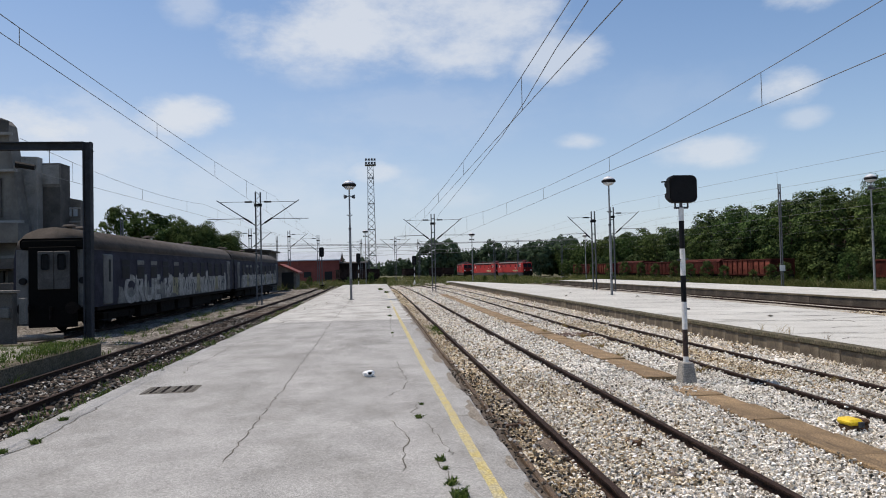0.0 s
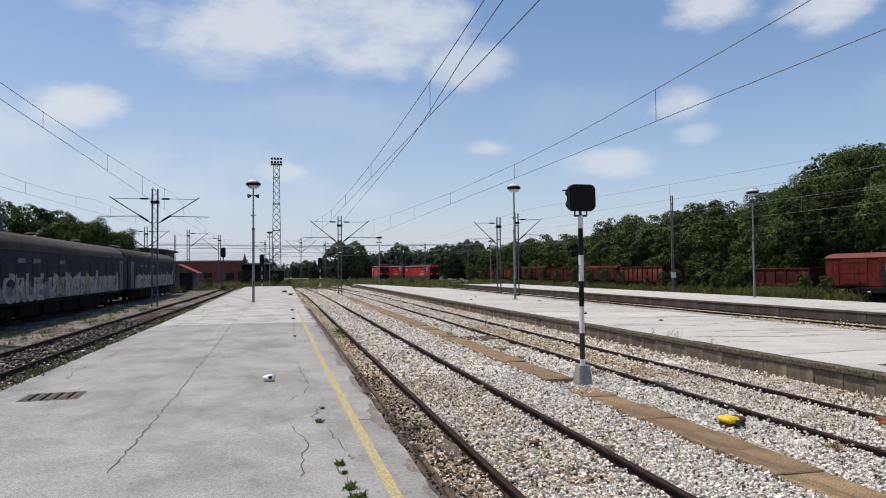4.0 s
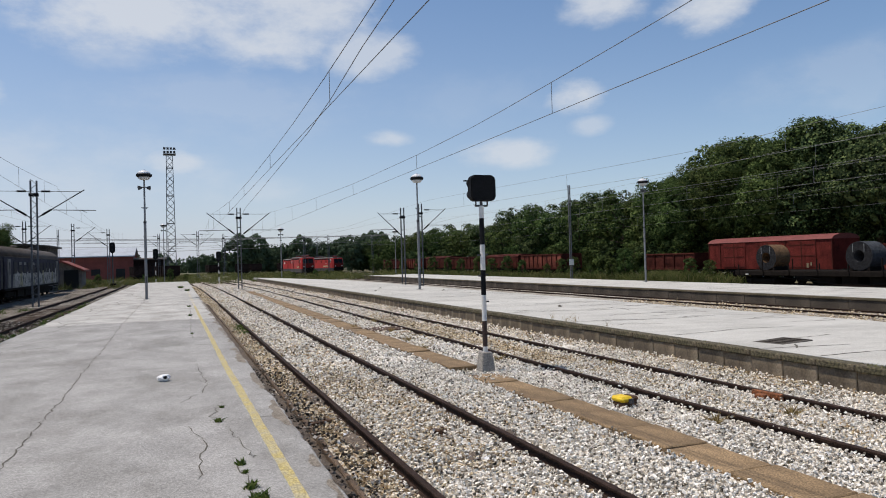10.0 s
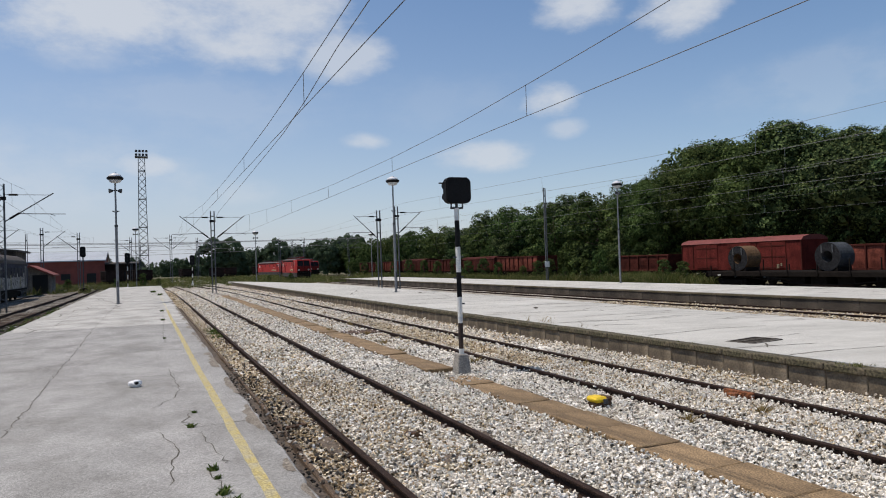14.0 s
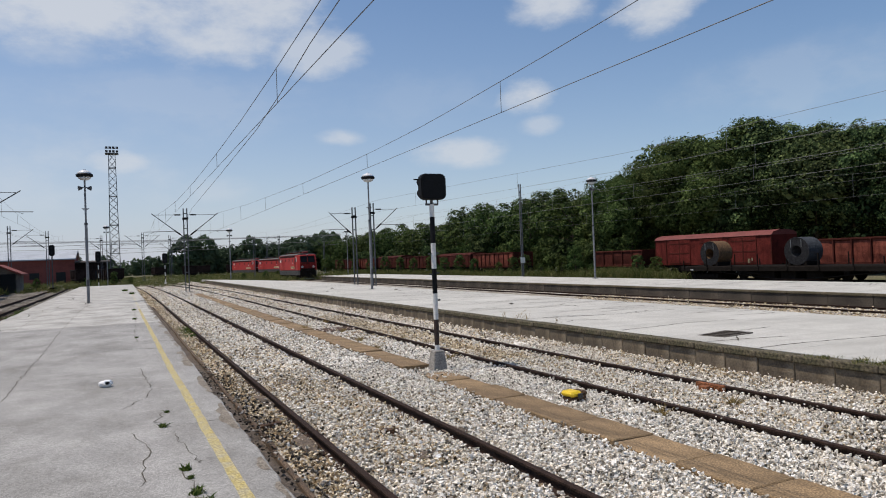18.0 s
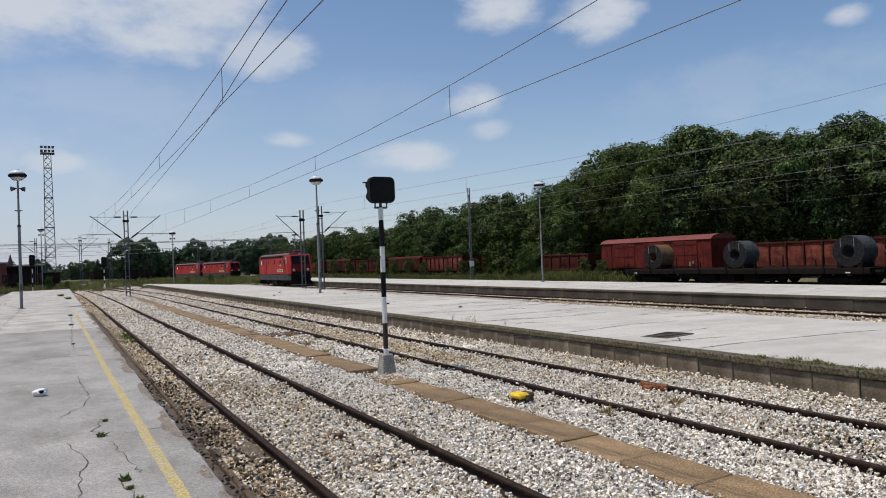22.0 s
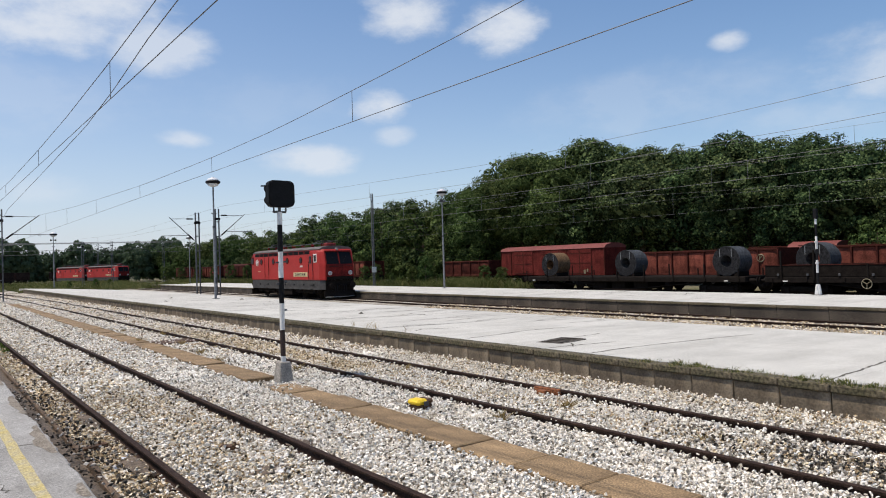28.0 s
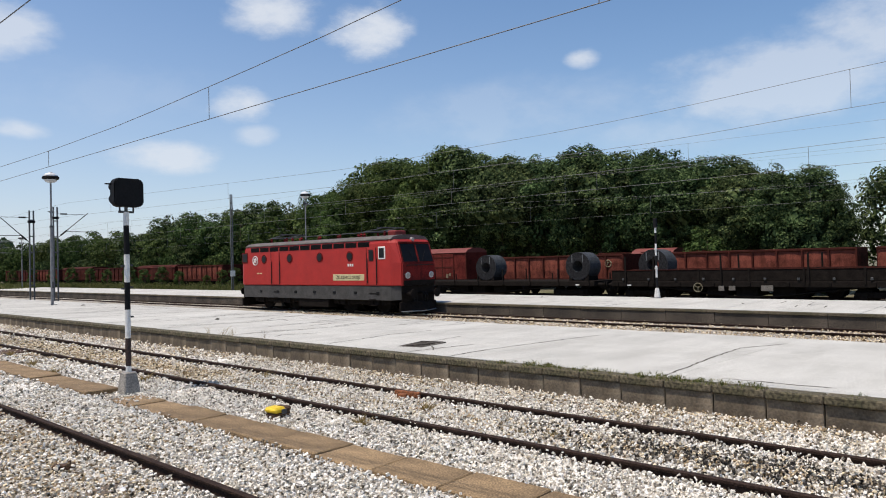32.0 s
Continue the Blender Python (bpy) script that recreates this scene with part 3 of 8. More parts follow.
def worn_platform(ys):
    """The near platform: slabs whose track-side edge has crumbled away in places."""
    p = empty("platform_west", pose(0, 0, 0), "worn grey concrete platform with cracks and a crumbled edge", "platform", kind="structure")
    for ya, yb in zip(ys, ys[1:]):
        n = max(4, int((yb - ya) / (0.09 if yb < 30 else 0.5)))
        rim = []
        for i in range(n + 1):
            y = ya + 0.006 + (yb - ya - 0.012) * i / n
            bite = max(0.0, noise.noise((y * 0.55, 2.0, 7.0)) - 0.12) * 0.22
            rim.append((1.10 + 0.02 * noise.noise((y * 2.3, 0, 1.5)) + 0.022 * noise.noise((y * 8, 0, 4.5)) - bite * 0.6, y))
        west = [(p1_left(ya + (yb - ya) * i / n) + 0.03 * noise.noise((ya + (yb - ya) * i / n * 2.1, 9.0, 2.5)), ya + 0.006 + (yb - ya - 0.012) * i / n) for i in range(n + 1)]
        vs = []
        for (x, y), (xw, yw) in zip(rim, west):
            vs += [(xw, yw, -0.5), (xw, yw, -0.012), (xw + 0.012, yw, 0.0), (x - 0.016, y, 0.0), (x, y, -0.014), (x + 0.01 * noise.noise((y * 9, 5, 1)), y, -0.06), (x - 0.05, y, -0.5)]
        k = 7
        fs = [(j * k + i, j * k + i + 1, j * k + k + i + 1, j * k + k + i) for j in range(n) for i in range(k - 1)]
        fs += [tuple(range(k)), tuple(range(n * k, n * k + k))[::-1]]
        bm = bmesh.new()
        bv = [bm.verts.new(v) for v in vs]
        for f in fs:
            bm.faces.new([bv[i] for i in f])
        bmesh.ops.recalc_face_normals(bm, faces=bm.faces)
        # slabs that start past y = 20 take the paler concrete
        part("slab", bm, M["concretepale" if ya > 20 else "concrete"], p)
    return p


P1 = worn_platform([-14, -4, 3, 23.9, 44, 62, 86])
P2_Y = [-18.6 + 3.77 * i for i in range(31)]
P2_X1 = 16.2
P2 = loft_platform("platform_middle", lambda y: 9.42, lambda y: P2_X1 if y < 70 else P2_X1 - (y - 70) * 0.16, P2_Y, 0.0, -0.14, 0.22, "pale concrete slab platform, raised, with open joints", M["slab"], 0.002)
P3_Y = [-40 + 5.0 * i for i in range(30)]
P3 = loft_platform("platform_east", lambda y: 27.75, lambda y: 35.0, P3_Y, -0.47, -0.47, 0.22, "pale concrete slab platform beside the lower track", M["slab"])


def platform_wall(name, x, y0, y1, top, low, piece, label, material):
    """The upright face of a platform: a coping above a row of concrete blocks."""
    rng = random.Random(9)
    w = empty(name, pose(0, 0, 0), label, "platform wall", kind="structure")
    block = cope = None
    y = y0
    while y < y1:
        if block is None:
            block = boxed(-0.07, 0.008, low, 0.1, piece - 0.008, top - 0.115, 0.01)
            cope = boxed(-0.11, 0.004, top - 0.11, 0.14, piece - 0.004, top - 0.002, 0.018)
            a = part("block", block, material, w)
            b = part("coping", cope, M["moss"], w)
            block, cope = a.data, b.data
        else:
            a, b = new("block", block), new("coping", cope)
            a.parent = b.parent = w
        a.matrix_basis = pose(x + rng.uniform(-0.012, 0.012), y, 0)
        b.matrix_basis = pose(x + rng.uniform(-0.008, 0.008), y, rng.uniform(-0.008, 0.004))
        y += piece
    return w


platform_wall("platform_wall_middle", 9.3, -12.5, 88, 0.0, -0.62, 0.66, "stained concrete block face with a mossy coping", M["wallconc"])
platform_wall("platform_wall_east", 27.65, -20, 110, -0.47, -1.2, 2.0, "stained concrete block face of the far platform", M["sootconc"])
tagged(part("platform_wall_back", boxed(P2_X1 - 0.12, -18, -1.1, P2_X1 - 0.02, 72, -0.36), M["wallconc"]), "concrete back face of the middle platform", "platform wall", kind="structure")
tagged(part("platform_wall_west", boxed(0.9, -14, -0.72, 1.0, 86, -0.502), M["wallconc"]), "low concrete foot of the platform edge", "platform wall", kind="structure")


def yellow_line():
    t = empty("safety_line", pose(0, 0, 0), "worn yellow painted line along the platform edge", "painted line", kind="structure")
    for a, b in ((-6, 2), (2, 9), (9, 18), (18, 32)):
        vs, k = [], 24
        rng = random.Random(int(a) + 60)
        for i in range(k + 1):
            y = a + (b - a) * i / k
            x = float(np.interp(y, [-6, 5.3, 8, 13, 18, 27, 50], [0.86, 0.79, 0.757, 0.705, 0.69, 0.648, 0.62]))
            vs += [(x - 0.048 + rng.uniform(-0.006, 0.006), y, 0.004), (x + 0.048 + rng.uniform(-0.006, 0.006), y, 0.004)]
        raw("stripe", vs, [(2 * i, 2 * i + 1, 2 * i + 3, 2 * i + 2) for i in range(k)], M["yellow"], t)
    # beyond, only worn remains of the paint are left
    y = 32.3
    rng = random.Random(8)
    while y < 56:
        ln = rng.uniform(0.8, 2.4)
        x = float(np.interp(y, [27, 56], [0.648, 0.61]))
        vs = [(x + s * rng.uniform(0.03, 0.055), y + ln * q / 4, 0.004) for q in range(5) for s in (-1, 1)]
        raw("stripe", vs, [(2 * q, 2 * q + 1, 2 * q + 3, 2 * q + 2) for q in range(4)], M["yellowfaded"], t)
        y += ln + rng.uniform(0.15, 0.9)


yellow_line()


def cable_lids():
    """Concrete lids of the cable trough between the tracks."""
    rng = random.Random(3)
    t = empty("cable_trough", pose(0, 0, 0), "brown concrete cable trough lids sunk in the ballast", "cable trough", kind="structure")
    me = None
    y = -3.0
    while y < 58:
        if not 11.2 < y < 12.4:
            if me is None:
                ob = part("lid", boxed(-0.295, 0.008, -0.08, 0.295, 0.91, 0, 0.012), M["trough"], t)
                me = ob.data
            else:
                ob = new("lid", me)
                ob.parent = t
            ob.matrix_basis = pose(5.215 + 0.003 * y + rng.uniform(-0.015, 0.015), y, -0.445 + rng.uniform(-0.012, 0.012), rng.uniform(-0.7, 0.7), rng.uniform(-1, 1), rng.uniform(-1.0, 1.0) - 0.2)
        y += 0.925


cable_lids()


# ---- stones ----
def heap(name, n, where, size, material, label, seed, squash=(0.4, 0.68), block=False):
    """Loose angular stones, all in one mesh."""
    rng = np.random.default_rng(seed)
    if block:
        base = np.array([(x, y, z) for x in (-0.62, 0.62) for y in (-0.62, 0.62) for z in (-0.62, 0.62)], float)
        faces = np.array([(0, 1, 3, 2), (4, 6, 7, 5), (0, 4, 5, 1), (2, 3, 7, 6), (1, 5, 7, 3)])
    else:
        base = np.array([(1, 0, 0), (-1, 0, 0), (0, 1, 0), (0, -1, 0), (0, 0, 1), (0, 0, -1)], float)
        faces = np.array([(0, 2, 4), (2, 1, 4), (1, 3, 4), (3, 0, 4), (2, 0, 5), (1, 2, 5), (3, 1, 5), (0, 3, 5)])
    p = where(rng, n)
    n = len(p)
    v = base[None] * (size * rng.uniform(0.55, 1.25, (n, 1, 1)))
    v = v * np.stack([np.ones(n), rng.uniform(0.6, 1, n), rng.uniform(*squash, n)], -1)[:, None]
    v = v + rng.normal(0, size * (0.15 if block else 0.16), v.shape)
    q = rng.normal(size=(n, 4))
    q[:, :3] *= np.array([0.2, 0.2, 1.0])
    q /= np.linalg.norm(q, axis=1, keepdims=True)
    w, x, y, z = q.T
    rot = np.stack([1 - 2 * (y * y + z * z), 2 * (x * y - z * w), 2 * (x * z + y * w), 2 * (x * y + z * w), 1 - 2 * (x * x + z * z), 2 * (y * z - x * w),
                    2 * (x * z - y * w), 2 * (y * z + x * w), 1 - 2 * (x * x + y * y)], -1).reshape(n, 3, 3)
    v = np.einsum("nij,nkj->nki", rot, v) + p[:, None]
    f = (faces[None] + len(base) * np.arange(n)[:, None, None]).reshape(-1, faces.shape[1])
    me = bpy.data.meshes.new(name)
    me.from_pydata(v.reshape(-1, 3).tolist(), [], f.tolist())
    me.materials.append(material)
    return tagged(new(name, me), label, "ballast", kind="stuff")


def strewn(x0, x1, y0, y1, z, keep=None, jitter=0.026, power=1.0):
    def where(rng, n):
        u = rng.uniform(size=n)
        y = y0 + (y1 - y0) * u ** power
        x = rng.uniform(x0, x1, n)
        zz = z + rng.normal(0, jitter, n) + np.clip((x - 8.5) * 0.13, 0, 0.085) * (x < 9.6)
        # the stones lie lower beside the rails
        for r in (2.12, 3.63):
            zz = zz - 0.035 * np.exp(-((x - r) / 0.2) ** 2)
        p = np.stack([x, y, zz], -1)
        if keep is not None:
            p = p[keep(x, y, rng)]
        return p
    return where


def stain(x, y):
    """Where the ballast is rust-brown: by the platform edge, in the four-foot, and here and there."""
    s = np.exp(-((x - 1.65) / 0.42) ** 2) * 1.15 + np.exp(-((x - 2.8) / 0.6) ** 2) * (0.14 + 0.4 * ((y > 6.5) & (y < 15))) + np.exp(-((x - 7.4) / 0.4) ** 2) * 0.4
    s = s + 0.75 * np.exp(-((x - 7.4) / 0.55) ** 2) * ((y > 12.5) & (y < 27)) + 0.35 * np.exp(-((x - 9.0) / 0.3) ** 2) + 0.2 * (np.sin(x * 1.3 + y * 0.6) * np.sin(y * 0.37 + 1.0) > 0.35) + 0.14 * (y > 16)
    return s


def off_lids(x, y):
    return (np.abs(x - (5.215 + 0.003 * y)) > 0.29) | ((y > 11.1) & (y < 12.4))


def off_rails(x):
    return (np.abs(x - 2.12) > 0.05) & (np.abs(x - 3.63) > 0.05) & (np.abs(x - 6.655) > 0.05) & (np.abs(x - 8.165) > 0.05)


def soot(x, y):
    """A dark oily patch between the rails of the second track."""
    return np.exp(-((x - 7.45) / 0.45) ** 2) * np.clip((5.5 - y) / 2.5, 0, 1) * 0.95


pale = lambda x, y, rng: (rng.uniform(size=len(x)) > soot(x, y)) & off_lids(x, y) & off_rails(x) & (rng.uniform(size=len(x)) > stain(x, y))
brown = lambda x, y, rng: off_lids(x, y) & off_rails(x) & (rng.uniform(size=len(x)) < stain(x, y))
heap("ballast_stones", 195000, strewn(1.62, 9.2, 0.5, 14, -0.49, pale, power=1.3), 0.0228, M["stones"], "pale grey and white limestone ballast", 1, (0.34, 0.58), True)
heap("sooty_stones", 9000, strewn(6.7, 8.12, -1, 5.5, -0.488, lambda x, y, rng: rng.uniform(size=len(x)) < soot(x, y)), 0.0245, M["sootstones"], "oily dark ballast stones between the rails", 7, block=True)
heap("ballast_stones", 140000, strewn(1.6, 9.2, 0.5, 14, -0.49, brown, power=1.3), 0.0222, M["brownstones"], "rust-stained brown ballast stones", 2, (0.34, 0.58), True)
heap("ballast_stones", 44000, strewn(1.62, 9.2, 14, 42, -0.488, pale, power=1.6), 0.034, M["stones"], "pale grey and white limestone ballast", 3)
heap("ballast_stones", 44000, strewn(1.55, 9.2, 14, 42, -0.49, brown, power=1.6), 0.033, M["brownstones"], "rust-stained brown ballast stones", 4)
heap("ballast_stones", 22000, strewn(1.4, 9.2, 41.5, 78, -0.488, pale, 0.03, 1.3), 0.055, M["stones"], "pale grey and white limestone ballast", 5)
heap("ballast_stones", 26000, strewn(1.3, 9.2, 41.5, 78, -0.488, brown, 0.03, 1.3), 0.055, M["brownstones"], "rust-stained brown ballast stones", 6)


# ---- the running locomotive ----
LOCO_WAY = [(0, 204.0), (4.5, 182.5), (9, 159.6), (11, 149.4), (13, 139.0), (17, 117.6), (19, 106.4), (21, 95.0), (23, 83.4), (25, 71.7), (28, 54.3), (32, 31.6)]


def disc(bm, c, r, normal, depth=0.03, n=20):
    c, nn = Vector(c), Vector(normal).normalized()
    return rod(bm, c - nn * depth / 2, c + nn * depth / 2, r, r, n)


def wheelset(parent, y, r=0.6, material="bogie"):
    for s in (-1, 1):
        bm = bmesh.new()
        m = Matrix.Translation((s * 0.75, y, r)) @ pose(0, 0, 0, 0, 90 * s, 0)
        lathe(bm, [(0.09, -0.07), (r + 0.03, -0.07), (r + 0.03, -0.045), (r, -0.04), (r - 0.015, 0.065), (r - 0.09, 0.065), (r - 0.11, 0.035), (0.18, 0.02), (0.15, 0.09), (0.09, 0.09)], m, 24)
        part("wheel", bm, M[material], parent)


def buffers(parent, y, way, z=1.05):
    for s in (-1, 1):
        bm = bmesh.new()
        rod(bm, (s * 0.875, y, z), (s * 0.875, y + way * 0.35, z), 0.12, 0.11, 12)
        disc(bm, (s * 0.875, y + way * 0.52, z), 0.23, (0, 1, 0), 0.05, 18)
        rod(bm, (s * 0.875, y + way * 0.3, z), (s * 0.875, y + way * 0.52, z), 0.07, 0.07, 10)
        part("buffer", bm, M["bogie"], parent)
    bm = bmesh.new()
    box(bm, -0.06, min(y, y + way * 0.3), z - 0.06, 0.06, max(y, y + way * 0.3), z + 0.06, 0.01)
    rod(bm, (0, y + way * 0.28, z), (0, y + way * 0.3, z - 0.45), 0.035, 0.035, 6)
    part("coupling", bm, M["bogie"], parent)


def shell(bm, sections):
    """Skin over cross sections: each is (y, [(x, z), ...]) with the same count; ends closed."""
    rings = [[bm.verts.new((x, y, z)) for x, z in pts] for y, pts in sections]
    k = len(rings[0])
    for a, b in zip(rings, rings[1:]):
        for i in range(k):
            bm.faces.new((a[i], a[(i + 1) % k], b[(i + 1) % k], b[i]))
    bm.faces.new(rings[0])
    bm.faces.new(rings[-1][::-1])
    bmesh.ops.recalc_face_normals(bm, faces=bm.faces)
    return bm


def body_bevel(bm, off=0.04, seg=2, angle=25):
    es = [e for e in bm.edges if len(e.link_faces) == 2 and e.calc_face_angle(0) > radians(angle)]
    bmesh.ops.bevel(bm, geom=es, offset=off, segments=seg, affect="EDGES", clamp_overlap=True)
    return bm


def locomotive(m, label):
    """Four-axle electric locomotive; its nose looks to -y, its base is the rail top."""
    L = empty("locomotive", m, label, "locomotive")
    # upper body: raked windscreens above an upright nose
    bm = bmesh.new()
    plan = [(-1.22, -7.05), (-1.5, -6.55), (-1.5, 6.85), (-1.22, 7.4), (1.22, 7.4), (1.5, 6.85), (1.5, -6.55), (1.22, -7.05)]
    levels = [(1.46, 0.0), (2.62, 0.0), (3.66, 0.34), (3.84, 0.48)]
    rings = []
    for z, rake in levels:
        tip = 1 - 0.03 * (z > 3.7)
        rings.append([bm.verts.new((x * tip, y - math.copysign(rake if abs(x) < 1.4 else rake * 0.55, y), z)) for x, y in plan])
    for a, b in zip(rings, rings[1:]):
        for i in range(8):
            bm.faces.new((a[i], a[(i + 1) % 8], b[(i + 1) % 8], b[i]))
    bm.faces.new(rings[0])
    bm.faces.new(rings[-1])
    bmesh.ops.recalc_face_normals(bm, faces=bm.faces)
    body_bevel(bm, 0.05, 2)
    part("body", bm, M["locored"], L, "faded red steel body")
    # roof
    bm = bmesh.new()
    shell(bm, [(-6.45, [(-1.43, 3.84), (-1.15, 4.02), (-0.5, 4.1), (0.5, 4.1), (1.15, 4.02), (1.43, 3.84)]), (6.8, [(-1.43, 3.84), (-1.15, 4.02), (-0.5, 4.1), (0.5, 4.1), (1.15, 4.02), (1.43, 3.84)])])
    part("roof", bm, M["roofgrey"], L, "sooty grey roof")
    # frame band
    bm = bmesh.new()
    shell(bm, [(-6.95, [(-1.2, 0.75), (-1.2, 1.44), (1.2, 1.44), (1.2, 0.75)]), (-6.45, [(-1.47, 0.72), (-1.47, 1.44), (1.47, 1.44), (1.47, 0.72)]),
               (6.8, [(-1.47, 0.72), (-1.47, 1.44), (1.47, 1.44), (1.47, 0.72)]), (7.3, [(-1.2, 0.75), (-1.2, 1.44), (1.2, 1.44), (1.2, 0.75)])])
    part("frame", bm, M["locogrey"], L, "grey dusty underframe")
    for s in (-1, 1):
        # dark band of grilles under the roof, in louvre panels
        for i in range(11):
            y0 = -4.95 + i * 1.005
            bm = boxed(s * 1.49 - 0.02, y0, 3.5, s * 1.49 + 0.02, y0 + 0.9, 3.76)
            g = part("grille", bm, M["black"], L)
            for k in range(4):
                part("louvre", boxed(s * 1.515 - 0.008, y0 + 0.02, 3.53 + k * 0.06, s * 1.515 + 0.008, y0 + 0.88, 3.55 + k * 0.06), M["bogie"], g)
        for y in (4.58, 1.98, -0.83, -3.39):
            bm = bmesh.new()
            disc(bm, (s * 1.5, y, 3.05), 0.27, (1, 0, 0), 0.05, 24)
            wdw = part("porthole", bm, M["locodark"], L, "dark red porthole ring")
            part("pane", disc(bmesh.new(), (s * 1.515, y, 3.05), 0.2, (1, 0, 0), 0.05, 24), M["glass"], wdw)
        for y, ww in ((6.68, 0.7), (-5.87, 0.56)):
            part("cab_window", boxed(s * 1.49 - 0.03, y - ww / 2, 2.82, s * 1.49 + 0.03, y + ww / 2, 3.5, 0.03), M["white"] if y < 0 else M["locodark"], L, "window frame")
            part("pane", boxed(s * 1.50 - 0.03, y - ww / 2 + 0.07, 2.89, s * 1.50 + 0.03, y + ww / 2 - 0.07, 3.43, 0.03), M["glass"], L)
        for y0, y1 in ((-5.45, -4.72), (3.02, 3.85)):
            bm = boxed(s * 1.495 - 0.02, y0, 1.52, s * 1.495 + 0.02, y1, 3.45, 0.01)
            d = part("door", bm, M["locored"], L, "red side door")
            for yy in (y0, y1):
                part("seam", boxed(s * 1.51 - 0.012, yy - 0.02, 1.52, s * 1.51 + 0.012, yy + 0.02, 3.45), M["black"], d)
                part("handrail", rods((s * 1.55, yy - 0.09, 1.6), (s * 1.55, yy - 0.09, 2.9), 0.018, n=6), M["black"], d)
            if y0 < 0:
                part("pane", boxed(s * 1.51 - 0.02, y0 + 0.18, 2.75, s * 1.51 + 0.02, y1 - 0.18, 3.35, 0.04), M["glass"], d)
            for k in range(3):
                part("step", boxed(s * 1.35 - 0.14, (y0 + y1) / 2 - 0.25, 0.42 + 0.32 * k, s * 1.35 + 0.14, (y0 + y1) / 2 + 0.25, 0.45 + 0.32 * k), M["bogie"], L)
        # name plate with lettering
        bm = boxed(s * 1.495 - 0.015, -4.5, 1.74, s * 1.495 + 0.015, -1.95, 2.08, 0.01)
        pl = part("name_plate", bm, M["plate"], L, "cream plate with dark capital letters")
        text("lettering", "ŽELEZNICE SRBIJE", 0.25, (s * 1.514, -3.22, 1.91), s, M["platetext"], pl)
        # round emblem and running number as plain shapes
        ring = bmesh.new()
        for k in range(24):
            p, q = 6.28319 * k / 24, 6.28319 * (k + 1) / 24
            rod(ring, (s * 1.51, 5.54 + 0.27 * math.cos(p), 2.98 + 0.27 * math.sin(p)), (s * 1.51, 5.54 + 0.27 * math.cos(q), 2.98 + 0.27 * math.sin(q)), 0.03, n=5)
        em = part("emblem", ring, M["white"], L, "white ring emblem")
        for (ya, za), (yb2, zb) in (((5.68, 2.86), (5.5, 3.12)), ((5.5, 3.12), (5.42, 2.98)), ((5.62, 2.95), (5.44, 2.86)), ((5.66, 3.06), (5.56, 3.0))):
            part("emblem_stroke", rods((s * 1.51, ya, za), (s * 1.51, yb2, zb), 0.045, n=6), M["white"], em)
        part("gutter", boxed(s * 1.46 - 0.035, -6.3, 3.83, s * 1.46 + 0.035, 6.65, 3.875), M["roofgrey"], L)
        for k in range(7):
            part("frame_fitting", boxed(s * 1.48 - 0.02, -5.6 + 1.75 * k, 1.02, s * 1.48 + 0.02, -5.38 + 1.75 * k, 1.16, 0.01), M["black"], L)
        for k in range(3):
            part("number_bar", boxed(s * 1.5 - 0.012, -3.66 + 0.17 * k, 2.5, s * 1.5 + 0.012, -3.54 + 0.17 * k, 2.64), M["white"], L)
        for k in range(2):
            part("number_bar", boxed(s * 1.5 - 0.012, 4.85 + 0.3 * k, 2.15, s * 1.5 + 0.012, 5.08 + 0.3 * k, 2.22), M["plate"], L)
    for f in (-1, 1):
        o = 0.0 if f < 0 else 0.35
        end = lambda d: f * (d + o)
        # windscreens follow the rake of the cab
        for s in (-1, 1):
            bm = bmesh.new()
            pts = [(s * 0.07, 7.05, 2.68), (s * 1.1, 7.05, 2.68), (s * 1.06, 6.74, 3.6), (s * 0.07, 6.74, 3.6)]
            a = [bm.verts.new((x, end(y + 0.025), z)) for x, y, z in pts]
            b = [bm.verts.new((x, end(y - 0.04), z)) for x, y, z in pts]
            bm.faces.new(a)
            for i in range(4):
                bm.faces.new((a[i], a[(i + 1) % 4], b[(i + 1) % 4], b[i]))
            bmesh.ops.recalc_face_normals(bm, faces=bm.faces)
            part("windscreen", bm, M["cabglass"], L)
            part("wiper", rods((s * 0.25, end(7.09), 2.72), (s * 0.62, end(6.93), 3.3), 0.012, n=5), M["black"], L)
            hl = part("headlight", disc(bmesh.new(), (s * 0.88, end(7.08), 1.98), 0.16, (0, 1, 0), 0.1, 18), M["lamphood"], L, "round headlight in a grey rim")
            part("lens", disc(bmesh.new(), (s * 0.88, end(7.13), 1.98), 0.12, (0, 1, 0), 0.05, 18), M["lens"], hl)
        # the darker red carries the shade of the front as well as its grime
        part("front_panel", boxed(-1.2, end(7.06) - 0.03, 1.47, 1.2, end(7.06) + 0.012, 2.62, 0.02), M["locodark"], L, "grimy nose panel, red darkened for shade too")
        bm = bmesh.new()
        pts = [(-1.19, 7.055, 2.6), (1.19, 7.055, 2.6), (1.14, 6.70, 3.7), (-1.14, 6.70, 3.7)]
        q = [bm.verts.new((x, end(y + 0.012), z)) for x, y, z in pts] + [bm.verts.new((x, end(y - 0.05), z)) for x, y, z in pts]
        for k in ((0, 1, 2, 3), (0, 1, 5, 4), (1, 2, 6, 5), (2, 3, 7, 6), (3, 0, 4, 7)):
            bm.faces.new([q[i] for i in k])
        bmesh.ops.recalc_face_normals(bm, faces=bm.faces)
        part("windscreen_surround", bm, M["locodark"], L)
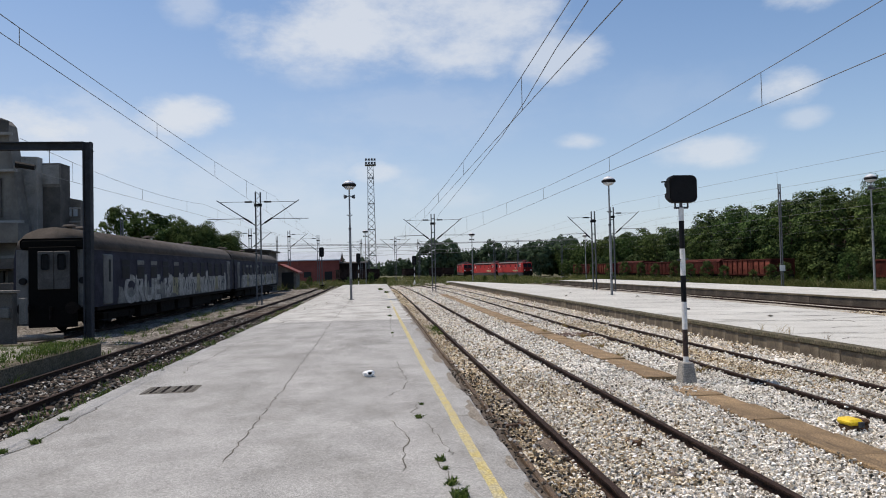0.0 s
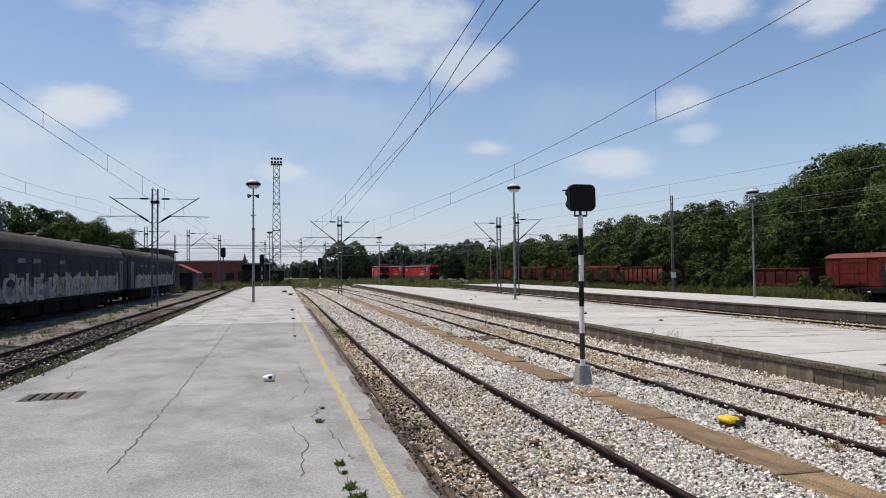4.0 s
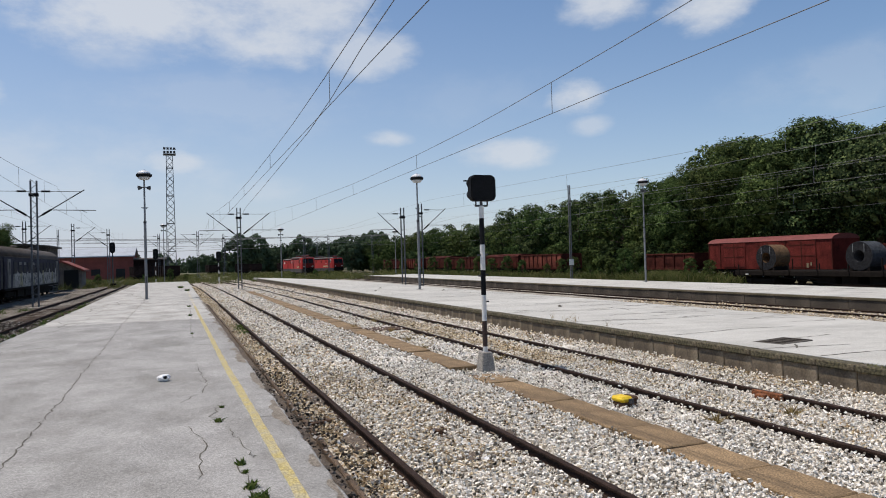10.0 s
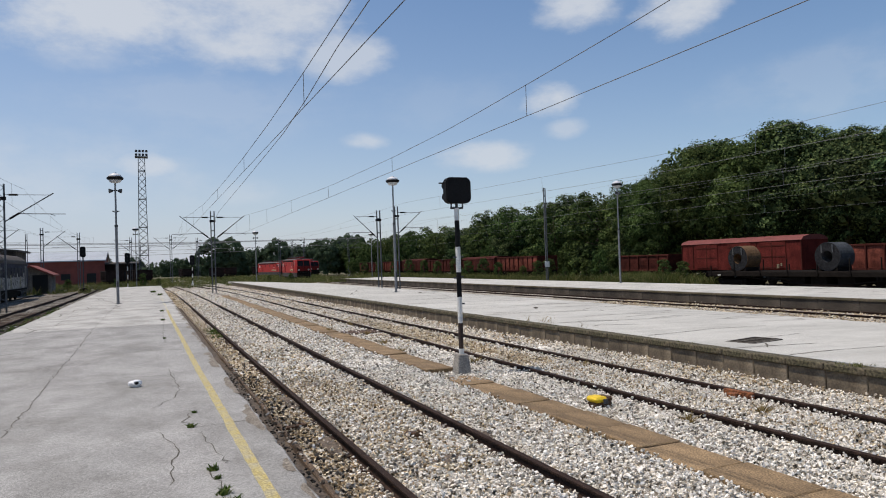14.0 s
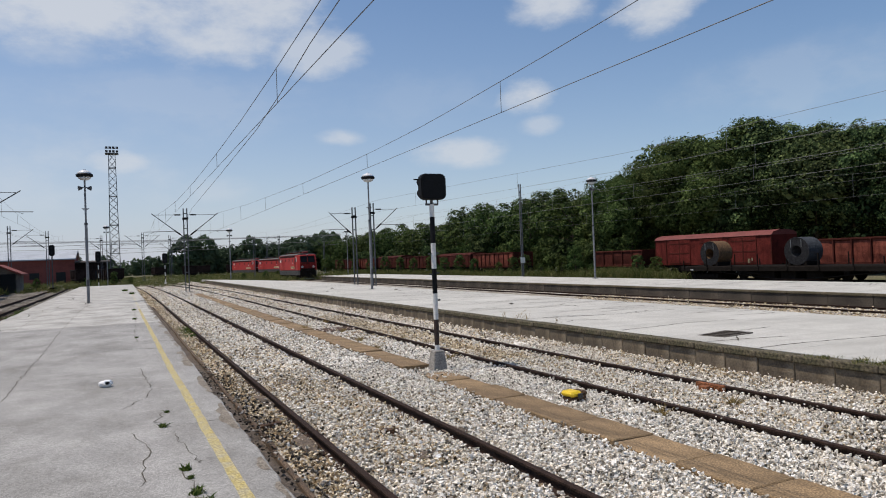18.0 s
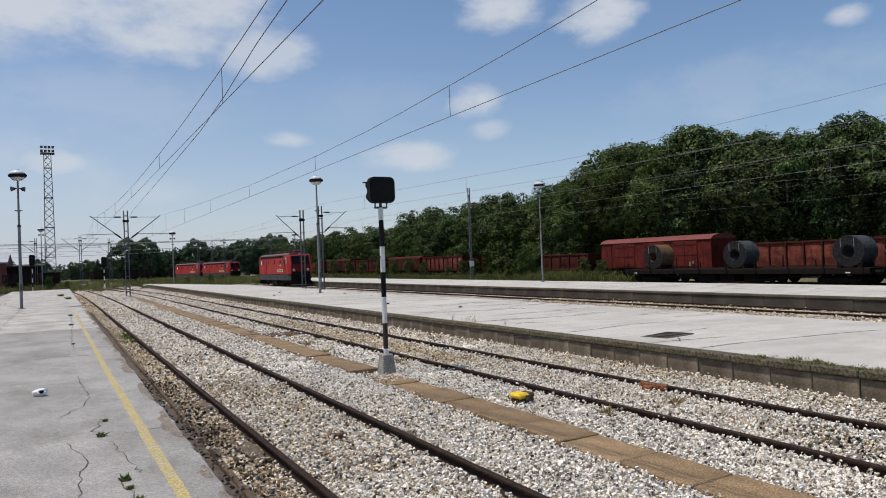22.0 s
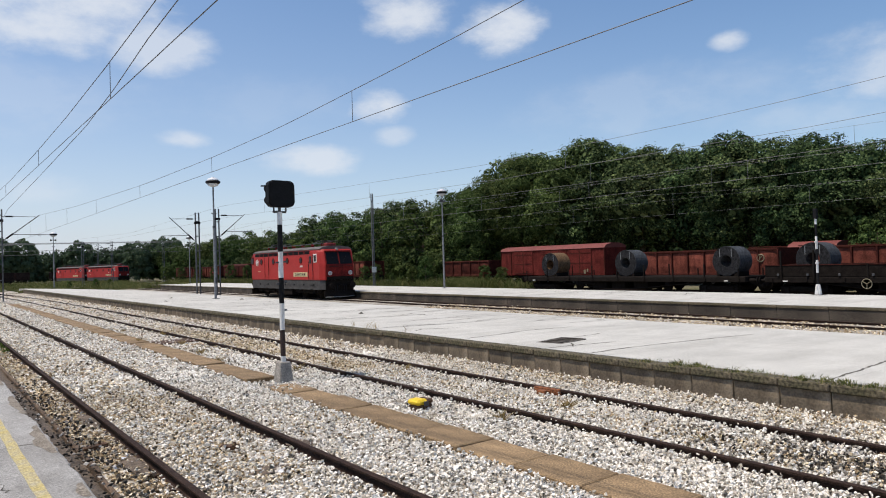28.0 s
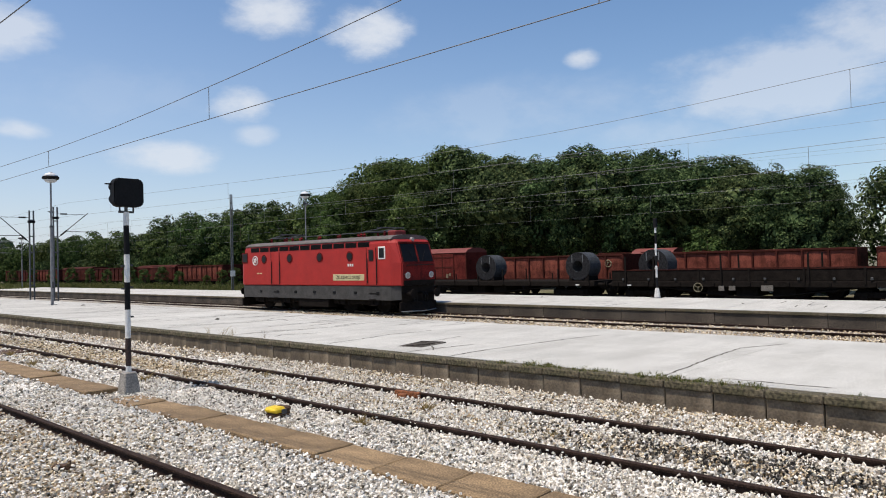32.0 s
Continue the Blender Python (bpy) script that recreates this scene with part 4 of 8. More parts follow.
        part("front_band", boxed(-1.16, end(7.075) - 0.03, 1.46, 1.16, end(7.075) + 0.03, 1.72, 0.01), M["bogie"], L, "sooty band above the buffers")
        part("visor", boxed(-1.12, end(6.72) - 0.09, 3.66, 1.12, end(6.72) + 0.09, 3.72, 0.01), M["locodark"], L)
        part("pillar", rods((0, end(7.08), 2.64), (0, end(6.76), 3.62), 0.05, n=6), M["locodark"], L)
        # the wedge of the snow plough, hoses and a coupling hook under the buffers
        bm = bmesh.new()
        pts = [(-1.3, end(7.0), 0.14), (0, end(7.5), 0.14), (1.3, end(7.0), 0.14), (-1.3, end(6.9), 0.62), (0, end(7.2), 0.62), (1.3, end(6.9), 0.62)]
        q = [bm.verts.new(v) for v in pts]
        for ids in ((0, 1, 4, 3), (1, 2, 5, 4), (0, 3, 5, 2), (3, 4, 5), (0, 2, 1)):
            bm.faces.new([q[n] for n in ids])
        bmesh.ops.recalc_face_normals(bm, faces=bm.faces)
        sp = part("snow_plough", bm, M["bogie"], L)
        for s in (-1, 1):
            bm = bmesh.new()
            rod(bm, (0, end(7.5), 0.15), (s * 1.3, end(7.0), 0.15), 0.03, n=6)
            part("worn_edge", bm, M["steel"], sp, "bright worn lower edge")
            for u in (0.3, 0.48):
                bm = bmesh.new()
                rod(bm, (s * u, end(7.02), 1.1), (s * u, end(7.2), 0.9), 0.03, n=6)
                rod(bm, (s * u, end(7.2), 0.9), (s * u, end(7.14), 0.6), 0.03, n=6)
                part("hose", bm, M["black"], L)
        part("top_light", disc(bmesh.new(), (0, end(6.62), 3.85), 0.10, (0, 1, 0), 0.16, 16), M["lens"], L, "upper headlight")
        part("buffer_beam", boxed(-1.22, end(6.97) - 0.03, 0.62, 1.22, end(6.97) + 0.03, 1.45, 0.02), M["bogie"], L)
        buffers(L, end(6.98), f)
        bm = bmesh.new()
        box(bm, -1.35, end(6.95) - 0.05, 0.16, 1.35, end(6.95) + 0.05, 0.62, 0.02)
        part("rail_guard", bm, M["bogie"], L)
        part("handrail", rods((-1.0, end(7.14), 2.5), (1.0, end(7.14), 2.5), 0.018, n=6), M["black"], L)
        # bogies
        yb = f * 3.85
        bg = part("bogie", boxed(-1.2, yb - 2.3, 0.45, 1.2, yb + 2.3, 0.75, 0.05), M["bogie"], L)
        for dy in (-1.37, 1.37):
            wheelset(bg, yb + dy, 0.61)
            for s in (-1, 1):
                part("axle_box", boxed(s * 1.15 - 0.16, yb + dy - 0.2, 0.42, s * 1.15 + 0.16, yb + dy + 0.2, 0.86, 0.03), M["bogie"], bg)
                for d2 in (-0.42, 0.42):
                    part("spring", rods((s * 1.15, yb + dy + d2, 0.42), (s * 1.15, yb + dy + d2, 0.85), 0.11, n=10), M["bogie"], bg)
    for s in (-1, 1):
        part("underfloor_box", boxed(s * 1.1 - 0.3, -1.4, 0.25, s * 1.1 + 0.3, 1.35, 0.74, 0.03), M["bogie"], L)
        part("air_tank", rods((s * 1.2, -0.9, 0.62), (s * 1.2, 0.9, 0.62), 0.16, n=14), M["locogrey"], L)
    # roof gear: insulators, folded pantographs, red hood
    part("roof_hood", boxed(-0.42, -5.8, 4.0, 0.42, -5.2, 4.36, 0.06), M["hoodred"], L, "red roof hood")
    for y in (-4.3, 4.4):
        bm = bmesh.new()
        for dx in (-0.5, 0.5):
            rod(bm, (dx, y - 0.9, 4.35), (dx, y + 0.9, 4.35), 0.03, n=6)
        for dy in (-0.9, 0.9):
            rod(bm, (-0.5, y + dy, 4.35), (0.5, y + dy, 4.35), 0.03, n=6)
        p = part("pantograph", bm, M["darksteel"], L, "folded pantograph")
        for dx in (-0.5, 0.5):
            part("arm", rods((dx * 0.8, y + 0.9, 4.38), (dx * 1.2, y - 0.7, 4.5), 0.025, n=6), M["darksteel"], p)
        for dy in (-0.85, -0.65):
            part("contact_strip", rods((-0.9, y + dy, 4.52), (0.9, y + dy, 4.52), 0.03, n=6), M["darksteel"], p)
        for dx in (-0.5, 0.5):
            for dy in (-0.8, 0.8):
                bm = lathe(bmesh.new(), [(0.05, 4.08), (0.09, 4.12), (0.05, 4.17), (0.09, 4.21), (0.05, 4.26), (0.05, 4.34)], Matrix.Translation((dx, y + dy, 0)), 10)
                part("insulator", bm, M["locodark"], p)
    for y in np.arange(-3.0, 3.4, 0.9):
        part("roof_insulator", lathe(bmesh.new(), [(0.05, 4.08), (0.1, 4.13), (0.05, 4.18), (0.1, 4.23), (0.05, 4.28), (0.03, 4.34)], Matrix.Translation((0.3 * (-1) ** int(y * 3), float(y), 0)), 10), M["locodark"], L)
    part("roof_cable", rods((0, -3.4, 4.36), (0, 3.5, 4.36), 0.025, n=6), M["darksteel"], L)
    return L


def text(name, words, size, place, side, material, parent):
    """Raised lettering on a flank that faces side * x, as a mesh."""
    cu = bpy.data.curves.new(name, "FONT")
    cu.body, cu.size, cu.extrude, cu.align_x, cu.align_y = words, size, 0.004, "CENTER", "CENTER"
    tmp = bpy.data.objects.new(name, cu)
    scene.collection.objects.link(tmp)
    me = bpy.data.meshes.new_from_object(tmp.evaluated_get(bpy.context.evaluated_depsgraph_get()))
    bpy.data.objects.remove(tmp)
    me.materials.clear()
    me.materials.append(material)
    ob = new(name, me)
    ob.parent = parent
    ob.matrix_basis = Matrix.Translation(place) @ (pose(0, 0, 0, 90, 0, -90) if side < 0 else pose(0, 0, 0, 90, 0, 90))
    return ob


M["cabglass"] = mat("sooty_cab_glass", (0.006, 0.006, 0.008), 0.45, vary=0.2, bump=0, spec=0.12)
M["hoodred"] = mat("dull_red_hood", (0.22, 0.02, 0.016), 0.6, vary=0.3, scale=3, bump=0.05)
M["darkwood"] = mat("dark_wagon_planks", (0.015, 0.012, 0.01), 0.95, vary=0.35, scale=3, bump=0.3, spec=0.08)
M["plate"] = mat("cream_plate", (0.62, 0.54, 0.30), 0.6, vary=0.15, scale=5, bump=0.05)
M["platetext"] = mat("dark_letter_paint", (0.05, 0.04, 0.03), 0.6, vary=0.1, bump=0)
M["lens"] = mat("headlight_glass", (0.38, 0.36, 0.33), 0.2, vary=0.05, bump=0)
LOCO = locomotive(pose(26.0, 204, RAIL_FAR), "red four-axle electric locomotive running on the lower track")
for x, y, yaw in ((34.6, 172.0, 15.4), (30.4, 187.0, 15.4)):
    o = copy_thing(LOCO, pose(x, y, -1.05, 0, 0, yaw))
    tagged(o, "bright red electric locomotive parked in the yard")


# ---- goods wagons ----
def running_gear(W, half, wheels, r=0.46):
    part("underframe", boxed(-1.25, -half, 0.95, 1.25, half, 1.2, 0.02), M["bogie"], W)
    for y in wheels:
        bg = part("bogie", boxed(-1.05, y - 1.3, 0.4, 1.05, y + 1.3, 0.72, 0.05), M["bogie"], W)
        for dy in (-0.9, 0.9):
            wheelset(bg, y + dy, r)
            for s in (-1, 1):
                part("axle_box", boxed(s * 1.02 - 0.1, y + dy - 0.16, 0.34, s * 1.02 + 0.1, y + dy + 0.16, 0.68, 0.02), M["bogie"], bg)
    for f in (-1, 1):
        buffers(W, f * half, f)


def gondola(m, label, half=6.45, top=3.05, paint="oxidelight", panels=9, trim="oxide"):
    W = empty("gondola_wagon", m, label, "wagon", "goods wagons in the sidings")
    running_gear(W, half, (-half + 2.2, half - 2.2))
    part("floor", boxed(-1.4, -half, 1.2, 1.4, half, 1.28), M[trim], W)
    rng = random.Random(int(half * 100))
    for s in (-1, 1):
        x = s * 1.38
        part("top_rail", boxed(x - 0.1, -half, top - 0.14, x + 0.12, half, top, 0.02), M[trim], W)
        part("sole_bar", boxed(x - 0.06, -half, 1.1, x + 0.06, half, 1.32, 0.015), M[trim], W)
        step = 2 * half / panels
        for i in range(panels):
            y0, swell = -half + i * step, rng.uniform(0.03, 0.13)
            # each side sheet is dented outwards a little
            bm = bmesh.new()
            g = bmesh.ops.create_grid(bm, x_segments=4, y_segments=3, size=0.5)
            for v in g["verts"]:
                u, q = v.co.x, v.co.y
                bulge = (0.25 - u * u) * (0.25 - q * q) * 16 * swell
                v.co = (x + s * (bulge - 0.01), y0 + step * (u + 0.5), 1.3 + (top - 1.4) * (q + 0.5))
            part("side_sheet", bm, M[paint], W)
            part("stanchion", boxed(x + s * 0.05 - 0.07, y0 - 0.05, 1.2, x + s * 0.05 + 0.07, y0 + 0.05, top - 0.1, 0.01), M[trim], W)
    for f in (-1, 1):
        part("end_wall", boxed(-1.38, f * half - 0.03, 1.28, 1.38, f * half + 0.03, top, 0.01), M[trim], W)
    return W


def van(m, label, half=6.5, eave=3.5, ridge=3.93, paint="vanred", top="vanroof"):
    W = empty("covered_van", m, label, "wagon", "goods wagons in the sidings")
    running_gear(W, half, (-half + 2.4, half - 2.4))
    bm = bmesh.new()
    box(bm, -1.38, -half, 1.2, 1.38, half, eave, 0.02)
    part("body", bm, M[paint], W)
    roof = [(-1.46, eave - 0.02), (-1.2, eave + 0.22), (-0.5, ridge - 0.05), (0.5, ridge - 0.05), (1.2, eave + 0.22), (1.46, eave - 0.02)]
    part("roof", shell(bmesh.new(), [(-half - 0.06, roof), (half + 0.06, roof)]), M[top], W, "weathered red sheet roof")
    for s in (-1, 1):
        x = s * 1.39
        n = 9
        for i in range(n + 1):
            y = -half + 2 * half * i / n
            part("rib", boxed(x - 0.035, y - 0.04, 1.2, x + 0.035, y + 0.04, eave - 0.03, 0.008), M["oxide"], W)
        for y0 in (-4.9, -1.6, 2.0):
            d = part("sliding_door", boxed(x - 0.05, y0, 1.25, x + 0.05, y0 + 2.5, eave - 0.12, 0.015), M[paint], W, "sliding door with a frame")
            for k in range(3):
                part("door_bar", boxed(x + s * 0.05 - 0.02, y0 + 0.06, 1.35 + 0.85 * k, x + s * 0.05 + 0.02, y0 + 2.44, 1.42 + 0.85 * k), M["oxide"], d)
            part("door_bar", boxed(x + s * 0.05 - 0.02, y0 + 1.2, 1.3, x + s * 0.05 + 0.02, y0 + 1.3, eave - 0.15), M["oxide"], d)
        part("gutter", boxed(x - 0.04, -half, eave - 0.1, x + 0.08, half, eave - 0.02), M["oxide"], W)
    return W


M["vanroof"] = mat("weathered_red_roof", (0.18, 0.046, 0.038), 0.75, vary=0.2, scale=1.0, bump=0.1)


def coil(m, r, w, label, rust=False):
    """A steel coil lying with its eye along x."""
    C = empty("steel_coil", m, label, "steel coil", "coils on the flat wagons")
    bm = bmesh.new()
    prof, k = [], 9
    for i in range(k + 1):
        prof.append((r * (0.42 + 0.58 * i / k) + 0.004 * (i % 2), -w / 2 - 0.012 * (i % 2)))
    for i in range(k + 1):
        prof.append((r * (1 - 0.58 * i / k) + 0.004 * (i % 2), w / 2 + 0.012 * (i % 2)))
    rings, n = [], 32
    for rr, xx in prof:
        rings.append([bm.verts.new((xx, rr * math.cos(6.28319 * i / n), rr * math.sin(6.28319 * i / n))) for i in range(n)])
    for a, b in zip(rings, rings[1:] + rings[:1]):
        for i in range(n):
            bm.faces.new((a[i], a[(i + 1) % n], b[(i + 1) % n], b[i]))
    bmesh.ops.recalc_face_normals(bm, faces=bm.faces)
    part("roll", bm, M["coilrust" if rust else "coil"], C)
    for s in (-1, 1):
        part("chock", boxed(-w / 2, s * r * 0.62 - 0.12, -r - 0.02, w / 2, s * r * 0.62 + 0.12, -r * 0.72, 0.02), M["darkwood"], C)
    for s in (-1, 1):
        bm = bmesh.new()
        k = 32
        ri = [bm.verts.new((s * (w / 2 + 0.03), r * 0.4 * math.cos(6.28319 * i / k), r * 0.4 * math.sin(6.28319 * i / k))) for i in range(k)]
        ro = [bm.verts.new((s * (w / 2 + 0.03), r * 0.985 * math.cos(6.28319 * i / k), r * 0.985 * math.sin(6.28319 * i / k))) for i in range(k)]
        for i in range(k):
            bm.faces.new((ri[i], ri[(i + 1) % k], ro[(i + 1) % k], ro[i]))
        part("end_face", bm, M["coilend"], C, "dark wound end of the coil")
    for p in (0.9, 2.2):
        part("strap", boxed(-w / 2 - 0.05, r * 0.7 * math.cos(p) - 0.02, r * 0.7 * math.sin(p) - 0.25, -w / 2 - 0.036, r * 0.7 * math.cos(p) + 0.02, r * 0.7 * math.sin(p) + 0.25), M["steel"], C)
    return C


def flat_wagon(m, label, half=6.2, sides=0.0, wheel_at=0.0):
    W = empty("flat_wagon", m, label, "wagon", "goods wagons in the sidings")
    running_gear(W, half, (-half + 2.0, half - 2.0))
    part("deck", boxed(-1.4, -half, 1.18, 1.4, half, 1.3, 0.02), M["darkwood"], W)
    for s in (-1, 1):
        part("sole_bar", boxed(s * 1.36 - 0.06, -half, 0.95, s * 1.36 + 0.06, half, 1.26, 0.02), M["bogie"], W)
        for i in range(9):
            y = -half + 0.4 + i * (2 * half - 0.8) / 8
            part("stake_pocket", boxed(s * 1.44 - 0.05, y - 0.08, 1.0, s * 1.44 + 0.05, y + 0.08, 1.22, 0.01), M["bogie"], W)
        if sides:
            n = 6
            for i in range(n):
                y0 = -half + i * 2 * half / n
                part("drop_side", boxed(s * 1.38 - 0.03, y0 + 0.03, 1.3, s * 1.38 + 0.03, y0 + 2 * half / n - 0.03, 1.3 + sides, 0.01), M["darkwood"], W)
                part("side_post", boxed(s * 1.42 - 0.04, y0 - 0.05, 1.1, s * 1.42 + 0.04, y0 + 0.05, 1.34 + sides, 0.01), M["bogie"], W)
        for u in ((0.06, 0.17, 0.41, 0.68, 0.9) if sides else ()):
            y = half - 2 * half * u
            part("stake", boxed(s * 1.46 - 0.04, y - 0.045, 1.1, s * 1.46 + 0.04, y + 0.045, 2.75, 0.01), M["bogie"], W)
        for i in (range(10) if sides else ()):
            y = -half + 0.8 + i * (2 * half - 1.6) / 9
            part("latch", boxed(s * 1.44 - 0.04, y - 0.06, 1.32, s * 1.44 + 0.03, y + 0.06, 1.46, 0.015), M["darksteel"], W)
        if sides:
            part("side_rim", boxed(s * 1.42 - 0.02, -half, 1.3 + sides, s * 1.42 + 0.02, half, 1.34 + sides), M["oxide"], W)
        for i in (() if sides else range(0, 9)):
            y = -half + 0.4 + i * (2 * half - 0.8) / 8
            part("stake", boxed(s * 1.44 - 0.035, y - 0.035, 1.2, s * 1.44 + 0.035, y + 0.035, 1.75 + 0.35 * (i % 2), 0.008), M["bogie"], W)
        for y in (-half + 1.2, half - 1.2):
            part("white_bar", boxed(s * 1.45 - 0.015, y - 0.13, 1.0, s * 1.45 + 0.015, y + 0.13, 1.07), M["white"], W)
    if wheel_at:
        bm = bmesh.new()
        yc, zc = -half + wheel_at, 0.92
        lathe(bm, [(0.25 + 0.022 * math.cos(6.28319 * k / 8), 0.022 * math.sin(6.28319 * k / 8)) for k in range(9)], Matrix.Translation((-1.5, yc, zc)) @ pose(0, 0, 0, 0, 90, 0), 24)
        part("brake_wheel", bm, M["wheelpaint"], W, "pale hand brake wheel")
        bm = bmesh.new()
        for p in (0.5, 2.6, 4.7):
            rod(bm, (-1.5, yc, zc), (-1.5, yc + 0.24 * math.cos(p), zc + 0.24 * math.sin(p)), 0.02, n=6)
        part("spokes", bm, M["wheelpaint"], W)
        for k, (dy, w, z0, z1) in enumerate(((-1.15, 0.3, 0.75, 1.02), (-1.7, 0.35, 0.77, 1.02), (-3.4, 0.6, 0.75, 1.05))):
            part("marking_bar", boxed(-1.5, yc + dy - w, z0, -1.47, yc + dy, z1), M["plaster"], W)
    for y in (-1.6, 0.3, 1.9):
        part("underfloor_box", boxed(-1.0, y - 0.6, 0.42, 1.0, y + 0.55, 0.95, 0.03), M["bogie"], W)
    # trussed underframe
    for s in (-1, 1):
        bm = bmesh.new()
        rod(bm, (s * 1.2, -half + 2.8, 0.95), (s * 1.2, -1.2, 0.45), 0.04, n=6)
        rod(bm, (s * 1.2, -1.2, 0.45), (s * 1.2, 1.2, 0.45), 0.04, n=6)
        rod(bm, (s * 1.2, 1.2, 0.45), (s * 1.2, half - 2.8, 0.95), 0.04, n=6)
        part("truss_rod", bm, M["bogie"], W)
    return W


M["wheelpaint"] = mat("faded_cream_paint", (0.26, 0.23, 0.15), 0.7, vary=0.25, scale=6, bump=0.05)
M["coilend"] = mat("black_coil_end", (0.028, 0.028, 0.03), 0.9, 0.0, vary=0.5, scale=7, bump=0.3, spec=0.1)
ZW = -1.05
M["dullwagon"] = mat("dark_brown_wagon_paint", (0.03, 0.02, 0.017), 0.9, vary=0.35, scale=1.6, bump=0.2, spec=0.08)
VAN_A = van(pose(46.3, 43.27, ZW), "weathered red covered van with sliding doors", 6.28)
WAGON_A = gondola(pose(46.3, 28.6, ZW), "rusty red open gondola wagon with bulging sides", 6.0, 2.98)
gondola(pose(46.3, 14.6, ZW), "rusty red open gondola wagon with dented panels", 6.35, 3.0)
gondola(pose(46.3, 0.9, ZW), "rusty red open gondola wagon with dented panels", 6.35, 3.0)
gondola(pose(46.3, -13.2, ZW), "rusty red open gondola wagon", 6.35, 3.0)
van(pose(50.9, 22.6, ZW), "red covered van behind the gondolas", 1.6, 2.95, 3.42)
gondola(pose(46.3, 55.0, ZW), "rusty gondola wagon, paint darkened for tree shade among bushes", 3.6, 2.7, "oxide", 5)
gondola(pose(46.3, 80.7, ZW), "rusty orange gondola wagon", 5.5, 3.05, "oxidelight")
# from here the oxide paint also holds the shade of overhanging trees
van(pose(46.3, 92.5, ZW), "brown covered van in the siding, darkened for tree shade", 5.4, 2.9, 3.3, "oxide", "oxide")
gondola(pose(46.3, 106.2, ZW), "rusty gondola wagon, paint darkened for tree shade", 6.45, 3.05, "oxide")
van(pose(46.3, 120.0, ZW), "brown covered van in the siding, darkened for tree shade", 5.8, 3.0, 3.4, "oxide", "oxide")
gondola(pose(46.3, 134.5, ZW), "rusty orange gondola wagon", 6.45, 3.05)
gondola(pose(46.3, 148.8, ZW), "rusty gondola wagon, paint darkened for tree shade", 6.45, 3.05, "oxide")
flat_wagon(pose(40.5, 31.1, ZW), "dark flat wagon carrying steel coils", 9.4)
flat_wagon(pose(40.5, 12.3, ZW), "dark flat wagon with low drop sides and a coil", 8.2, 0.62, 10.97)
flat_wagon(pose(40.5, -7.5, ZW), "dark flat wagon with low drop sides", 8.2, 0.55)
coil(pose(40.2, 37.95, 1.18), 0.91, 1.3, "rusty brown steel coil on a flat wagon", True)
coil(pose(40.2, 30.7, 1.18), 0.91, 1.3, "dark grey steel coil with metal straps")
coil(pose(40.2, 23.1, 1.18), 0.91, 1.4, "dark grey steel coil with metal straps")
coil(pose(40.2, 17.95, 1.20), 0.93, 1.35, "dark grey steel coil with metal straps")


def chalk_marks(wagon, marks):
    """Small white painted marks on the near side of a wagon: (y, z, half width, half height, round)."""
    for y, z, w, h, whole in marks:
        if whole:
            bm = bmesh.new()
            for k in range(14):
                p, q = 6.28319 * k / 14, 6.28319 * (k + 1) / 14
                rod(bm, (-1.47, y + w * math.cos(p), z + h * math.sin(p)), (-1.47, y + w * math.cos(q), z + h * math.sin(q)), 0.04, n=5)
            rod(bm, (-1.47, y + w * 0.3, z - h * 0.5), (-1.47, y + w * 0.25, z + h * 0.5), 0.04, n=5)
            rod(bm, (-1.47, y + w * 0.25, z), (-1.47, y - w * 0.35, z + h * 0.45), 0.04, n=5)
            part("painted_mark", bm, M["chalk"], wagon, "round whitish painted mark")
        else:
            part("painted_mark", boxed(-1.475, y - w, z - h, -1.44, y + w, z + h), M["chalk"], wagon)


M["chalk"] = mat("whitish_sprayed_mark", (0.24, 0.20, 0.12), 0.8, vary=0.3, scale=6, bump=0)
chalk_marks(WAGON_A, [(-4.85, 2.32, 0.24, 0.24, True)])
chalk_marks(VAN_A, [(-4.2, 1.5, 0.1, 0.17, False), (-4.5, 1.62, 0.06, 0.12, False), (5.9, 1.3, 0.12, 0.08, False)])



# ---- signals ----
def box_ring(bm, x0, x1, z0, z1, cut, y0, y1):
    """An upright box with cut corners, seen from the front."""
    pts = [(x0 + cut, z0), (x1 - cut, z0), (x1, z0 + cut), (x1, z1 - cut), (x1 - cut, z1), (x0 + cut, z1), (x0, z1 - cut), (x0, z0 + cut)]
    return shell(bm, [(y0, pts), (y1, pts)])


